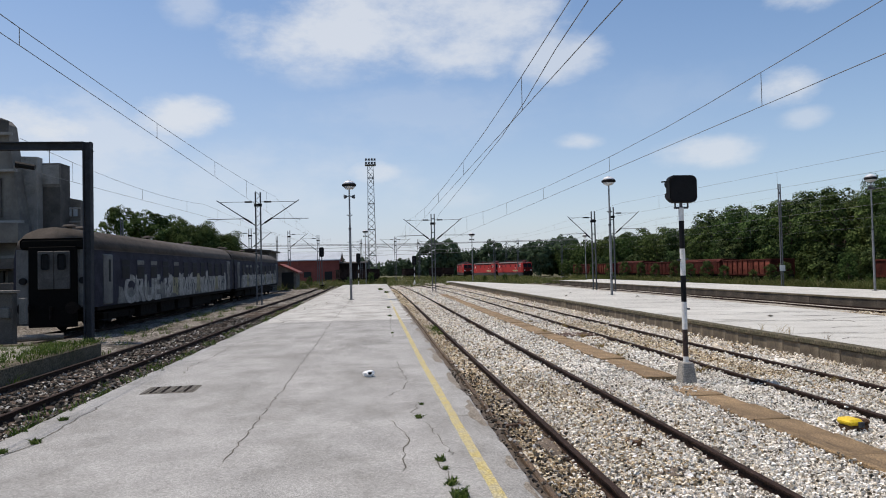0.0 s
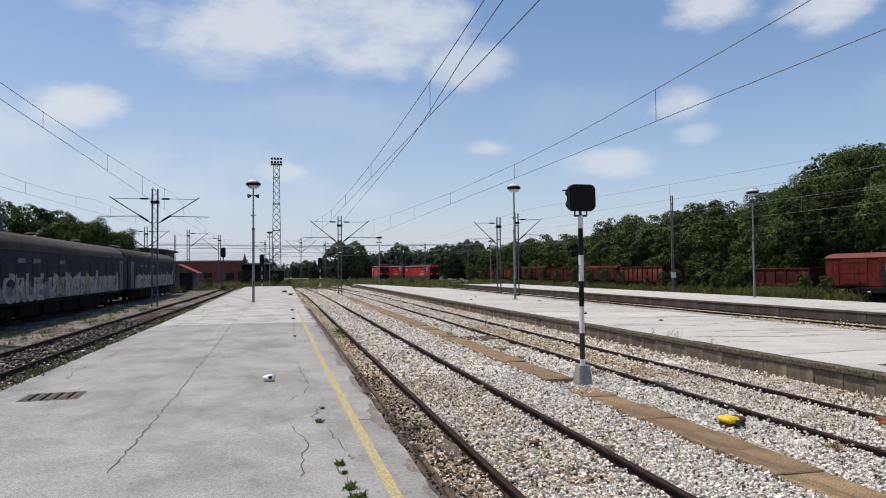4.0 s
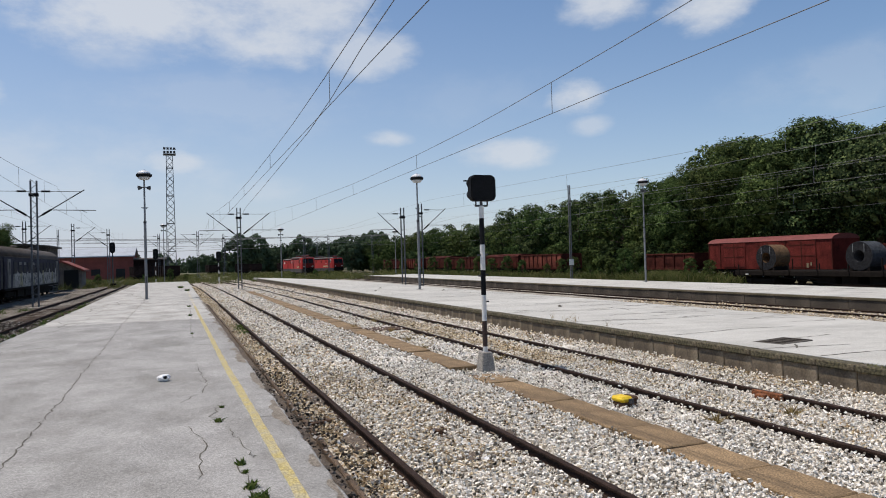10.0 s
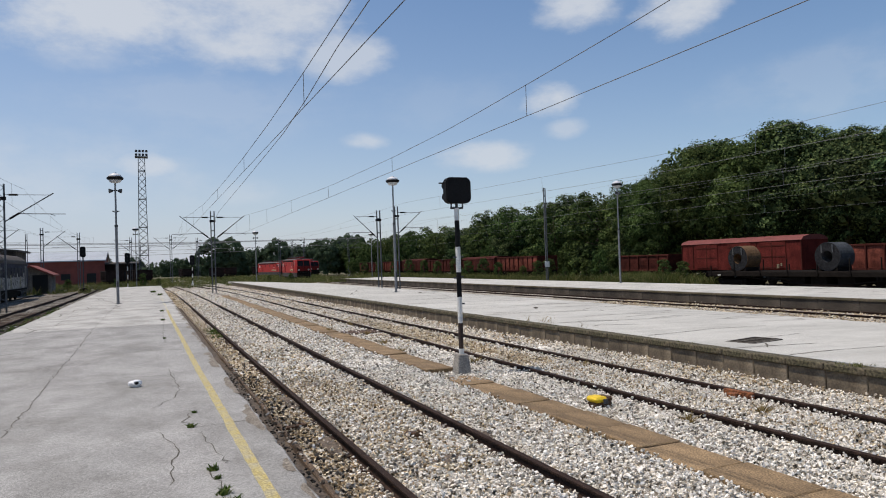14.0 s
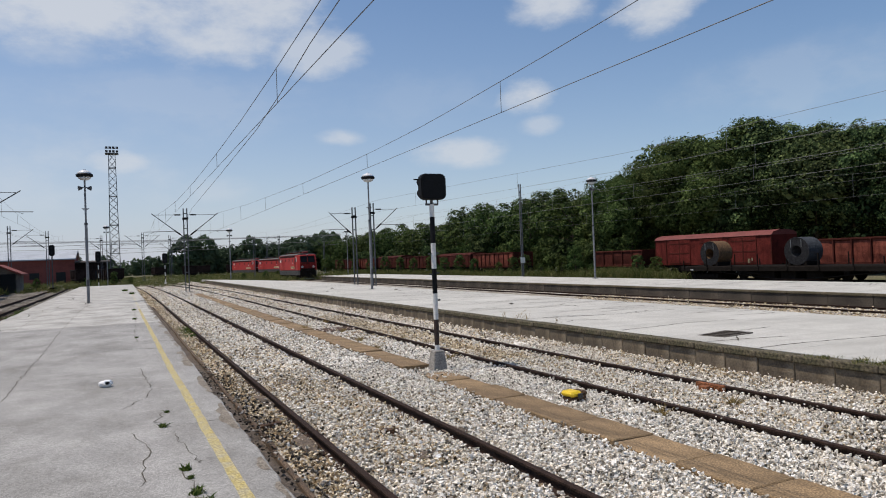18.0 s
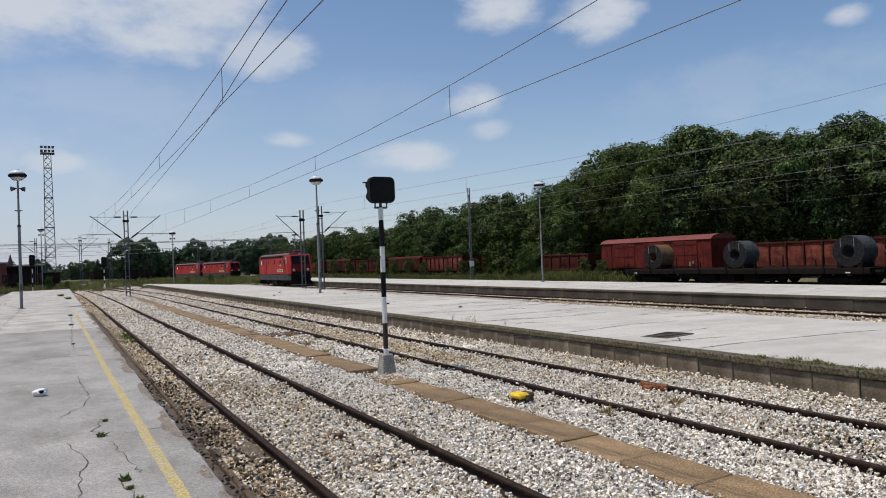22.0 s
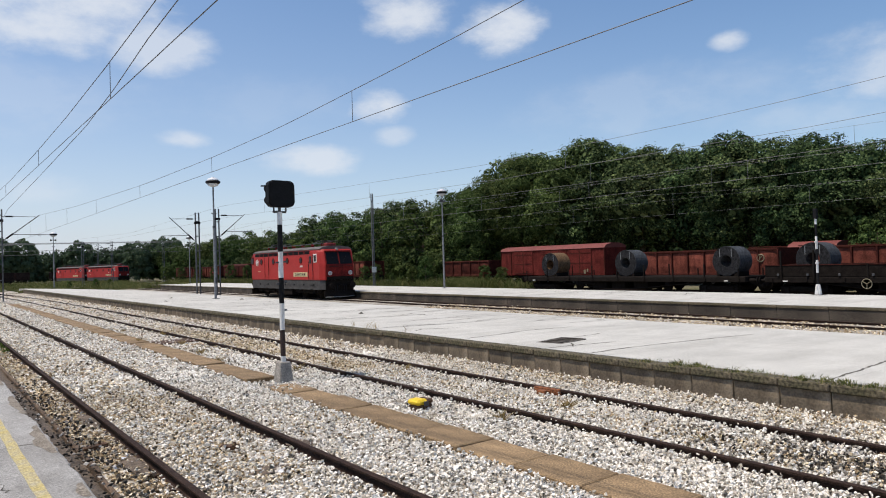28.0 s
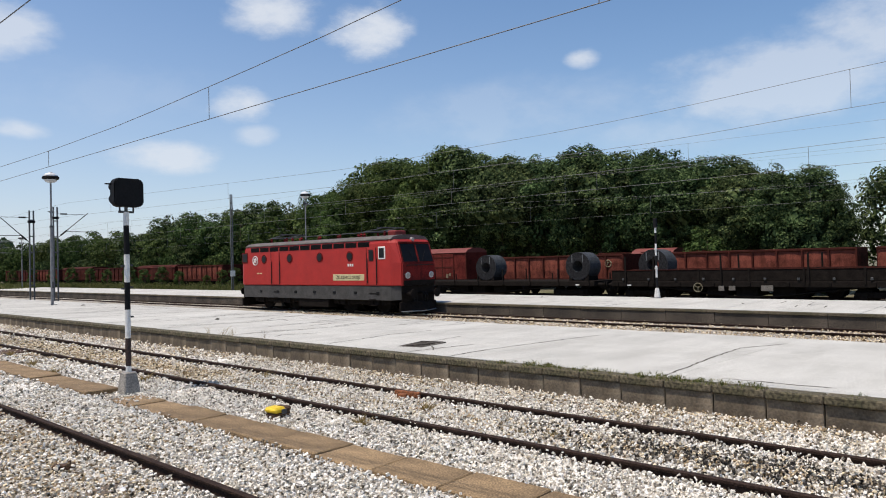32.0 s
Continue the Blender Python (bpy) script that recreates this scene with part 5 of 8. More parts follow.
def main_signal(m, label):
    """Shunting signal: dark head seen from behind, on a black and white banded pole in a concrete foot."""
    s = empty("railway_signal", m, label, "railway signal")
    bm = bmesh.new()
    a = [bm.verts.new((x * 0.165, y * 0.16, -0.1)) for x, y in ((-1, -1), (1, -1), (1, 1), (-1, 1))]
    b = [bm.verts.new((x * 0.105, y * 0.1, 0.40)) for x, y in ((-1, -1), (1, -1), (1, 1), (-1, 1))]
    for i in range(4):
        bm.faces.new((a[i], a[(i + 1) % 4], b[(i + 1) % 4], b[i]))
    bm.faces.new(a)
    bm.faces.new(b)
    bmesh.ops.recalc_face_normals(bm, faces=bm.faces)
    body_bevel(bm, 0.02, 1)
    part("foot", bm, M["footconc"], s, "weathered concrete foot")
    edges = [0.38, 0.50, 0.99, 1.49, 1.97, 2.46, 2.97, 3.21]
    paint = ["white", "brownblack", "white", "black", "white", "black", "white"]
    for z0, z1, p in zip(edges, edges[1:], paint):
        part("band", rods((0, 0, z0), (0, 0, z1), 0.048, n=14), M[p], s)
    for z, side in ((1.88, 1), (1.86, -1), (1.36, 1), (2.26, -1), (2.27, 1)):
        part("clip", boxed(side * 0.07 - 0.03, -0.02, z - 0.015, side * 0.07 + 0.03, 0.02, z + 0.015), M["darksteel"], s)
    bm = bmesh.new()
    rod(bm, (-0.13, 0, 3.21), (0.13, 0, 3.21), 0.02, n=8)
    rod(bm, (-0.11, 0, 3.21), (-0.11, 0, 3.34), 0.016, n=8)
    rod(bm, (0.13, 0, 3.21), (0.13, 0, 3.32), 0.016, n=8)
    rod(bm, (0.13, 0, 3.31), (0.2, 0, 3.34), 0.016, n=8)
    rod(bm, (0, 0, 3.17), (0, 0, 3.34), 0.03, n=8)
    part("bracket", bm, M["darksteel"], s)
    bm = box_ring(bmesh.new(), -0.235, 0.285, 3.30, 3.80, 0.065, -0.09, 0.1)
    body_bevel(bm, 0.018, 2)
    part("head", bm, M["black"], s, "black sheet-metal signal head with cut corners")
    for x, z in ((-0.1, 3.67), (0.15, 3.67), (-0.1, 3.45), (0.15, 3.45)):
        part("lens", disc(bmesh.new(), (x, 0.115, z), 0.075, (0, 1, 0), 0.03), M["glass"], s)
        bm = bmesh.new()
        lathe(bm, [(0.085, 0.0), (0.09, 0.0), (0.09, 0.16), (0.085, 0.16)], Matrix.Translation((x, 0.1, z)) @ pose(0, 0, 0, -90, 0, 0), 16)
        part("hood", bm, M["black"], s)
    part("visor", boxed(-0.31, 0.05, 3.69, -0.22, 0.12, 3.71), M["black"], s)
    return s


M["footconc"] = mat("pale_cast_concrete", (0.32, 0.30, 0.265), 0.9, vary=0.25, scale=7, bump=0.4)
M["brownblack"] = mat("rusty_black_paint", (0.05, 0.03, 0.024), 0.7, vary=0.4, scale=9, bump=0.1)
main_signal(pose(5.48, 12.15, -0.49), "black signal head on a banded black and white pole")


def far_signal(m, label, h=4.4, banded=False):
    s = empty("railway_signal", m, label, "railway signal")
    if banded:
        k = 7
        for i in range(k):
            part("band", rods((0, 0, 0.3 + (h - 0.9) * i / k), (0, 0, 0.3 + (h - 0.9) * (i + 1) / k), 0.055, n=10), M["black" if i % 2 else "white"], s)
        part("foot", rods((0, 0, -0.2), (0, 0, 0.42), 0.22, 0.14, 8), M["white"], s)
    else:
        part("pole", rods((0, 0, -0.2), (0, 0, h - 0.4), 0.07, n=10), M["darksteel"], s)
        part("base", boxed(-0.35, -0.3, -0.3, 0.35, 0.3, 0.5, 0.03), M["bogie"], s)
    bm = box_ring(bmesh.new(), -0.3, 0.3, h - 1.3, h, 0.14, -0.12, 0.12)
    part("head", bm, M["black"], s, "black oval head")
    for z in (h - 0.35, h - 0.95):
        part("lens", disc(bmesh.new(), (0, -0.13, z), 0.1, (0, 1, 0), 0.03), M["glass"], s)
    return s


far_signal(pose(-7.5, 94.7, -0.6), "tall signal with a black oval head", 5.6)
far_signal(pose(-2.6, 95.5, -0.6), "signal with a black oval head", 4.7, True)
far_signal(pose(5.05, 95.0, -0.5), "signal with a black oval head", 4.1, True)


def small_signal(m, label):
    s = empty("railway_signal", m, label, "railway signal")
    part("foot_plate", boxed(-0.4, -0.3, -0.02, 0.4, 0.3, 0.02, 0.01), M["bogie"], s)
    part("foot", rods((0, 0, 0), (0, 0, 0.58), 0.19, 0.11, 10), M["white"], s, "white painted concrete foot")
    zs = [0.56, 1.2, 1.9, 2.5, 3.2, 3.85, 4.15]
    for i, (a, b) in enumerate(zip(zs, zs[1:])):
        part("band", rods((0, 0, a), (0, 0, b), 0.06, n=10), M["white" if i % 2 else "black"], s)
    for z in (0.42, 1.7, 2.85):
        part("stud", boxed(-0.2, -0.03, z, 0.14, 0.03, z + 0.07, 0.01), M["white"], s)
    bm = box_ring(bmesh.new(), -0.12, 0.12, 4.15, 4.7, 0.03, -0.08, 0.08)
    hd = part("head", bm, M["black"], s, "narrow black signal head")
    part("lens", disc(bmesh.new(), (0, 0.09, 4.45), 0.06, (0, 1, 0), 0.02), M["glass"], hd)
    return s


small_signal(pose(34.6, 15.52, -0.47) @ Matrix.Scale(0.885, 4), "slim black and white banded signal with a white foot")


def track_box(m):
    """Yellow-lidded track circuit box on the ballast."""
    t = empty("track_box", m, "low track box with a yellow lid and rusty base", "equipment box")
    part("base", boxed(-0.15, -0.11, -0.05, 0.15, 0.11, 0.085, 0.02), M["rustbox"], t)
    bm = boxed(-0.165, -0.125, 0.085, 0.045, 0.125, 0.165, 0.03)
    part("lid", bm, M["yellowbox"], t)
    part("cable_end", boxed(0.045, -0.115, 0.085, 0.165, 0.115, 0.155, 0.025), M["rustbox"], t)
    part("latch", boxed(-0.06, -0.16, 0.07, 0.02, -0.13, 0.14, 0.005), M["darksteel"], t)
    return t


M["rustbox"] = mat("rusty_box_iron", (0.10, 0.055, 0.03), 0.8, 0.2, vary=0.4, scale=14, bump=0.3)
track_box(pose(5.93, 8.35, -0.48, 0, 0, 8))


# ---- platform lamps ----
def lamp_post(m, label, h=6.9, speakers=True):
    L = empty("platform_lamp", m, label, "street lamp", "lamps on the platforms")
    part("base_plate", boxed(-0.16, -0.16, -0.01, 0.16, 0.16, 0.02), M["darksteel"], L)
    part("pole", rods((0, 0, 0), (0, 0, 4.2), 0.075, 0.07, 14), M["lamppole"], L)
    part("upper_pole", rods((0, 0, 4.2), (0, 0, h - 0.5), 0.05, 0.045, 12), M["lamppole"], L)
    part("collar", rods((0, 0, 4.15), (0, 0, 4.25), 0.085, n=12), M["darksteel"], L)
    part("bowl", lathe(bmesh.new(), [(0.07, h - 0.54), (0.2, h - 0.52), (0.29, h - 0.45), (0.33, h - 0.37)], None, 24), M["lampbowl"], L, "pale ribbed bowl")
    part("rim", lathe(bmesh.new(), [(0.33, h - 0.38), (0.41, h - 0.33), (0.42, h - 0.24), (0.36, h - 0.19)], None, 24), M["black"], L, "dark rim")
    part("cap", lathe(bmesh.new(), [(0.35, h - 0.2), (0.33, h - 0.13), (0.24, h - 0.05), (0.1, h - 0.01), (0.09, h + 0.03), (0.03, h + 0.04)], None, 24), M["lamphood"], L, "white metal dome")
    bm = bmesh.new()
    rod(bm, (-0.18, 0, 5.0), (0.18, 0, 5.0), 0.02, n=6)
    part("bracket", bm, M["darksteel"], L)
    if speakers:
        for s in (-1, 1):
            bm = rods((s * 0.13, 0, h - 0.95), (s * 0.3, -0.05, h - 0.97), 0.06, 0.13, 14)
            part("loudspeaker", bm, M["darksteel"], L, "dark horn loudspeaker")
        part("speaker_arm", rods((-0.2, 0, h - 0.93), (0.2, 0, h - 0.93), 0.025, n=6), M["darksteel"], L)
    for s in (-1, 1):
        part("hook", rods((0, 0, 4.9), (s * 0.14, 0, 5.0), 0.014, n=6), M["darksteel"], L)
    part("hatch", boxed(-0.04, -0.085, 0.9, 0.04, -0.07, 1.25, 0.005), M["darksteel"], L)
    return L


M["lamppole"] = mat("weathered_grey_pole", (0.24, 0.245, 0.25), 0.55, 0.2, vary=0.25, scale=3, bump=0.1)
M["lampbowl"] = mat("pale_lamp_glass", (0.6, 0.62, 0.64), 0.4, vary=0.2, scale=9, bump=0)
lamp_post(pose(-1.62, 41.0, 0, 0, 0, 4), "grey platform lamp with horn loudspeakers", 7.05)
lamp_post(pose(13.85, 40.1, -0.09, 0, 0, 15), "grey platform lamp with a round cap", 7.1, False)
lamp_post(pose(33.8, 44.2, -0.47, 0, 0, 30), "tall grey platform lamp with a round cap", 8.0, True)
lamp_post(pose(-1.75, 105.5, -0.5), "platform lamp in the distance", 8.4)
lamp_post(pose(13.0, 94.0, -0.1), "platform lamp at the far end of the platform", 6.7)
lamp_post(pose(33.0, 107.0, -0.6), "platform lamp in the distance", 7.3)


# ---- overhead line ----
def mast(m, label, h, arms, gap=0.3, tip=1.25, steady=2.0, low=2.55, reach=2.5, steady_reach=None, lace=False):
    """Twin-channel overhead-line mast with brackets; arms: which sides (-1, 1) carry one."""
    T = empty("overhead_line_mast", m, label, "mast", "masts of the overhead line")
    for s in (-1, 1):
        part("channel", boxed(s * gap / 2 - 0.045, -0.06, -0.5, s * gap / 2 + 0.045, 0.06, h), M["maststeel"], T)
    z, k = 0.4, 0
    while z < h - 0.2:
        if lace:
            part("lacing_bar", rods((-gap / 2 * (-1) ** k, -0.06, z), (gap / 2 * (-1) ** k, -0.06, z + 0.32), 0.018, n=5), M["maststeel"], T)
            z += 0.32
        else:
            part("batten", boxed(-gap / 2 + 0.04, -0.05, z, gap / 2 - 0.04, 0.05, z + 0.08), M["maststeel"], T)
            z += 1.3
        k += 1
    for s in arms:
        zt, zs, zl = h - tip * 0.45, h - steady, h - low
        b = part("bracket", rods((s * gap / 2, 0, zl), (s * (reach + 0.25), 0, zt + 0.12), 0.035, n=8), M["maststeel"], T)
        part("tie", rods((s * gap / 2, 0, zt), (s * reach, 0, zt), 0.018, n=6), M["maststeel"], b)
        part("insulator", rods((s * (gap / 2 + 0.25), 0, zt), (s * (gap / 2 + 0.75), 0, zt), 0.06, n=10), M["black"], b)
        q = (reach + 0.25 - gap / 2)
        part("insulator", rods((s * (gap / 2 + 0.1 * q), 0, zl + 0.1 * (zt + 0.12 - zl)), (s * (gap / 2 + 0.3 * q), 0, zl + 0.3 * (zt + 0.12 - zl)), 0.065, n=10), M["black"], b)
        sr = steady_reach or reach
        part("steady_arm", rods((s * reach * 0.35, 0, zs), (s * (sr + 0.9), 0, zs - 0.03), 0.025, n=6), M["maststeel"], b)
        part("drop_arm", rods((s * sr, 0, zs), (s * (sr + 0.35), 0, zs - 0.16), 0.015, n=6), M["maststeel"], b)
    part("band_box", boxed(-gap / 2 - 0.1, -0.12, h - 1.0, gap / 2 + 0.1, 0.12, h - 0.8, 0.02), M["black"], T)
    part("foundation", boxed(-0.4, -0.3, -0.6, 0.4, 0.3, 0.05, 0.03), M["footconc"], T)
    return T


M["maststeel"] = mat("grey_mast_steel", (0.12, 0.125, 0.13), 0.65, 0.3, vary=0.25, scale=3, bump=0.1)
mast(pose(5.25, 64.8, -0.5), "twin-channel mast with brackets on both sides", 7.4, (-1, 1))
mast(pose(-8.35, 49.6, -0.6), "laced steel mast with brackets on both sides", 8.0, (-1, 1), 0.34, 1.5, 1.85, 2.35, 2.6, lace=True)
mast(pose(19.5, 60.8, -1.1), "twin-channel mast with one bracket", 7.7, (-1,), 0.3, reach=2.1)
mast(pose(21.4, 61.2, -1.1), "twin-channel mast with one bracket", 8.1, (1,), 0.3, reach=2.3)
for i, (x, y, h, arms) in enumerate(((-16.5, 92, 8.2, (-1, 1)), (-13.0, 104, 8.6, (1,)), (-9.4, 112, 8.3, (-1,)), (-25, 118, 8.0, (1,)), (3.4, 128, 8.6, (-1, 1)), (9.0, 150, 9, (1,)), (-3.2, 140, 8.8, (-1,)),
                                    (-2.0, 168, 8.6, (-1, 1)), (11.5, 185, 9.2, (-1, 1)), (24, 140, 8.0, (1,)), (31, 150, 8.5, (-1,)), (45, 165, 8.6, (-1, 1)), (36, 190, 9, (1,)))):
    mast(pose(x, y, -0.7), "distant mast of the overhead line", h, arms)
# plain posts by the sidings
for x, y, h, lab in ((36.4, 59.2, 9.3, "dark twin post with a small white plate"), (-22, 62, 7.2, "slim bare post behind the coach"), (-14.2, 100, 7.5, "slim bare post beyond the coaches")):
    P = empty("mast", pose(x, y, -0.6), lab, "mast")
    for s in (-1, 1):
        part("channel", boxed(s * 0.09 - 0.035, -0.05, -0.3, s * 0.09 + 0.035, 0.05, h), M["maststeel"], P)
    part("tie_plate", boxed(-0.12, -0.055, h - 0.9, 0.12, 0.055, h - 0.75), M["maststeel"], P)
    if x > 0:
        part("plate", boxed(-0.26, -0.09, 1.4, 0.26, -0.06, 1.95, 0.01), M["white"], P, "small white plate")


def wire(pts, label, r=0.0075):
    """A sagging line through the given points."""
    cu = []
    for a, b in zip(pts, pts[1:]):
        cu += [tuple(np.array(a) + (np.array(b) - np.array(a)) * k / 8) for k in range(8)]
    cu.append(pts[-1])
    T = empty("overhead_wire", pose(0, 0, 0), label, "overhead wire")
    ring = [(r * math.cos(a), r * math.sin(a)) for a in (0.5, 1.76, 3.01, 4.27, 5.53)]
    vs, fs = sweep(cu, ring)
    raw("strand", vs, fs, M["wire"], T)
    return T


def catenary(x0, x1, contact, messenger, drops, label, r=0.0075):
    """Contact wire, sagging messenger and droppers; contact and messenger are (y, z) pairs along the line."""
    T = empty("overhead_wire", pose(0, 0, 0), label, "overhead wire", "overhead lines above the tracks")
    ya, yb = contact[0][0], contact[-1][0]
    X = lambda y: float(np.interp(y, [ya, yb], [x0, x1]))
    ring = [(r * math.cos(a), r * math.sin(a)) for a in (0.5, 1.76, 3.01, 4.27, 5.53)]
    cz = lambda y: float(np.interp(y, [p[0] for p in contact], [p[1] for p in contact]))
    mz = lambda y: float(np.interp(y, [p[0] for p in messenger], [p[1] for p in messenger]))
    line = list(np.arange(ya, yb - 0.5, 2.0)) + [yb]
    for name, fz in (("contact_wire", cz), ("messenger_wire", mz)):
        vs, fs = sweep([(X(y), float(y), fz(y)) for y in line], ring)
        raw(name, vs, fs, M["wire"], T)
    y, step = drops
    while y < yb:
        part("dropper", rods((X(y), y, cz(y)), (X(y), y, mz(y)), 0.007, n=5), M["wire"], T)
        y += step
    return T


def hung(masts, height, sag):
    """A messenger hung in even sags from masts at the given y."""
    pts = []
    for a, b in zip(masts, masts[1:]):
        pts += [(a + (b - a) * k / 12, height - 4 * sag * k / 12 * (1 - k / 12)) for k in range(12)]
    return pts + [(masts[-1], height)]


catenary(2.87, 2.87, [(-40, 4.82), (128, 4.86)], [(-40, 6.5), (-12, 6.9), (-5, 6.6), (3, 6.05), (7, 5.83), (10, 5.67), (13.6, 5.5), (18, 5.36), (23, 5.28), (30, 5.25), (40, 5.36), (52, 5.75), (64.8, 6.3), (80, 5.6), (96, 5.35), (112, 5.6), (128, 6.3)],
         (4.1, 9.4), "contact and messenger wire over the platform track")
wire([(2.9, -8, 6.3), (2.9, 9.2, 5.37), (2.9, 11, 5.25), (2.92, 13.5, 5.0), (3.0, 16.5, 4.88), (3.2, 25, 4.85), (3.6, 40, 4.9), (4.3, 52, 5.05), (5.1, 64.8, 5.2)], "second wire running down to the contact wire")
catenary(7.41, 7.41, [(-35, 4.71), (128, 4.72)], [(-35, 6.6), (-5, 6.6), (3, 5.95), (7, 5.65), (9.5, 5.5), (12.65, 5.37), (16.3, 5.22), (21.5, 5.16), (30, 5.2), (45, 5.55), (60.9, 6.15), (78, 5.5), (94, 5.3), (110, 5.5), (128, 6.15)],
         (3.85, 8.8), "contact and messenger wire over the second track")
catenary(-4.37, -7.05, [(-40, 5.62), (49.6, 5.54)], hung([-40.0, 49.6], 7.04, 1.2), (-36, 8.0), "contact and messenger wire over the western track")
catenary(-7.05, -7.3, [(49.6, 5.55), (112, 5.55)], hung([49.6, 112.0], 6.95, 1.1), (53.6, 8.0), "contact and messenger wire over the western track")
catenary(-12.4, -11.0, [(25.3, 5.55), (112, 6.3)], hung([25.3, 49.6, 112], 6.6, 0.4), (29.3, 8.0), "contact and messenger wire over the coaches")
catenary(25.6, 26.2, [(-30, 4.55), (150, 4.55)], hung([-30, 61, 150], 5.85, 0.6), (-26, 8.0), "contact and messenger wire over the lower track")
catenary(22.0, 22.0, [(-30, 6.0), (3.2, 5.74), (9.3, 5.5), (25, 5.5), (61, 6.2), (130, 6.2)], [(-30, 7.6), (3.1, 6.83), (9.3, 6.5), (13.2, 6.39), (25, 6.3), (61, 7.3), (95, 6.6), (130, 7.3)], (4.0, 16.0), "upper wires beside the lower track")
catenary(40.1, 41.9, [(-40, 4.4), (100, 4.4), (165, 5.885)], hung([-40, 30, 100, 165], 5.9, 0.8), (-35.5, 9.0), "contact and messenger wire over the siding", 0.005)
catenary(33.0, 33.0, [(-40, 5.9), (170, 6.6)], hung([-40, 30, 100, 170], 7.5, 0.5), (-32, 15.0), "wires above the far platform", 0.005)
catenary(46.3, 46.3, [(-40, 5.9), (170, 5.9)], hung([-40, 30, 100, 170], 8.2, 0.8), (-32, 15.0), "wires above the wagons", 0.005)
for k, (y, z, xa, xb) in enumerate(((128, 6.2, -30, 12), (140, 7.0, -28, 40), (150, 7.6, -25, 45), (168, 6.6, -30, 42), (172, 8.3, -30, 50), (160, 5.4, -22, 20))):
    wire([(xa, y, z), ((xa + xb) / 2, y, z - 0.25), (xb, y, z + 0.1)], "cross-span wire over the far tracks", 0.035)


# ---- floodlight tower ----
def tower(m, h=27.0):
    T = empty("floodlight_tower", m, "tall lattice floodlight tower in the distance", "tower")
    wa, wb = 0.95, 0.58
    W = lambda z: wa + (wb - wa) * z / h
    for sx in (-1, 1):
        for sy in (-1, 1):
            part("leg", rods((sx * wa, sy * wa, -1), (sx * wb, sy * wb, h), 0.07, 0.06, 6), M["maststeel"], T)
    n = 18
    for i in range(n):
        z0, z1 = h * i / n, h * (i + 1) / n
        bm = bmesh.new()
        a, b = W(z0), W(z1)
        for ax in (0, 1):
            for s in (-1, 1):
                p = lambda u, w, z: (u * w, s * w, z) if ax == 0 else (s * w, u * w, z)
                rod(bm, p(-1, a, z0), p(1, b, z1), 0.028, n=4)
                rod(bm, p(1, a, z0), p(-1, b, z1), 0.028, n=4)
                if i % 4 == 0:
                    rod(bm, p(-1, a, z0), p(1, a, z0), 0.06, n=4)
        tagged(part("bracing", bm, M["maststeel"], T), kind="stuff")
    part("top_platform", boxed(-1.2, -1.0, h - 0.1, 1.2, 1.0, h + 0.05), M["maststeel"], T)
    for i in range(4):
        for k in range(2):
            part("floodlight", boxed(-1.15 + 0.62 * i, -0.95 + 0.2 * k, h + 0.15 + 0.75 * k, -0.7 + 0.62 * i, -0.6 + 0.2 * k, h + 0.6 + 0.75 * k, 0.04), M["darksteel"], T)
    part("railing", rods((-1.2, -1.0, h + 0.9), (1.2, -1.0, h + 0.9), 0.03, n=5), M["maststeel"], T)
    return T


tower(pose(-1.05, 150, -0.7), 25.3)


# ---- the parked coaches ----
def sprayed(parent, pts, x, material):
    """A thin patch of sprayed paint on a coach side."""
    bm = bmesh.new()
    a = [bm.verts.new((x, u, v)) for u, v in pts]
    b = [bm.verts.new((x - 0.012, u, v)) for u, v in pts]
    bm.faces.new(a)
    k = len(pts)
    for i in range(k):
        bm.faces.new((a[i], a[(i + 1) % k], b[(i + 1) % k], b[i]))
    bmesh.ops.recalc_face_normals(bm, faces=bm.faces)
    return part("sprayed_stroke", bm, material, parent)


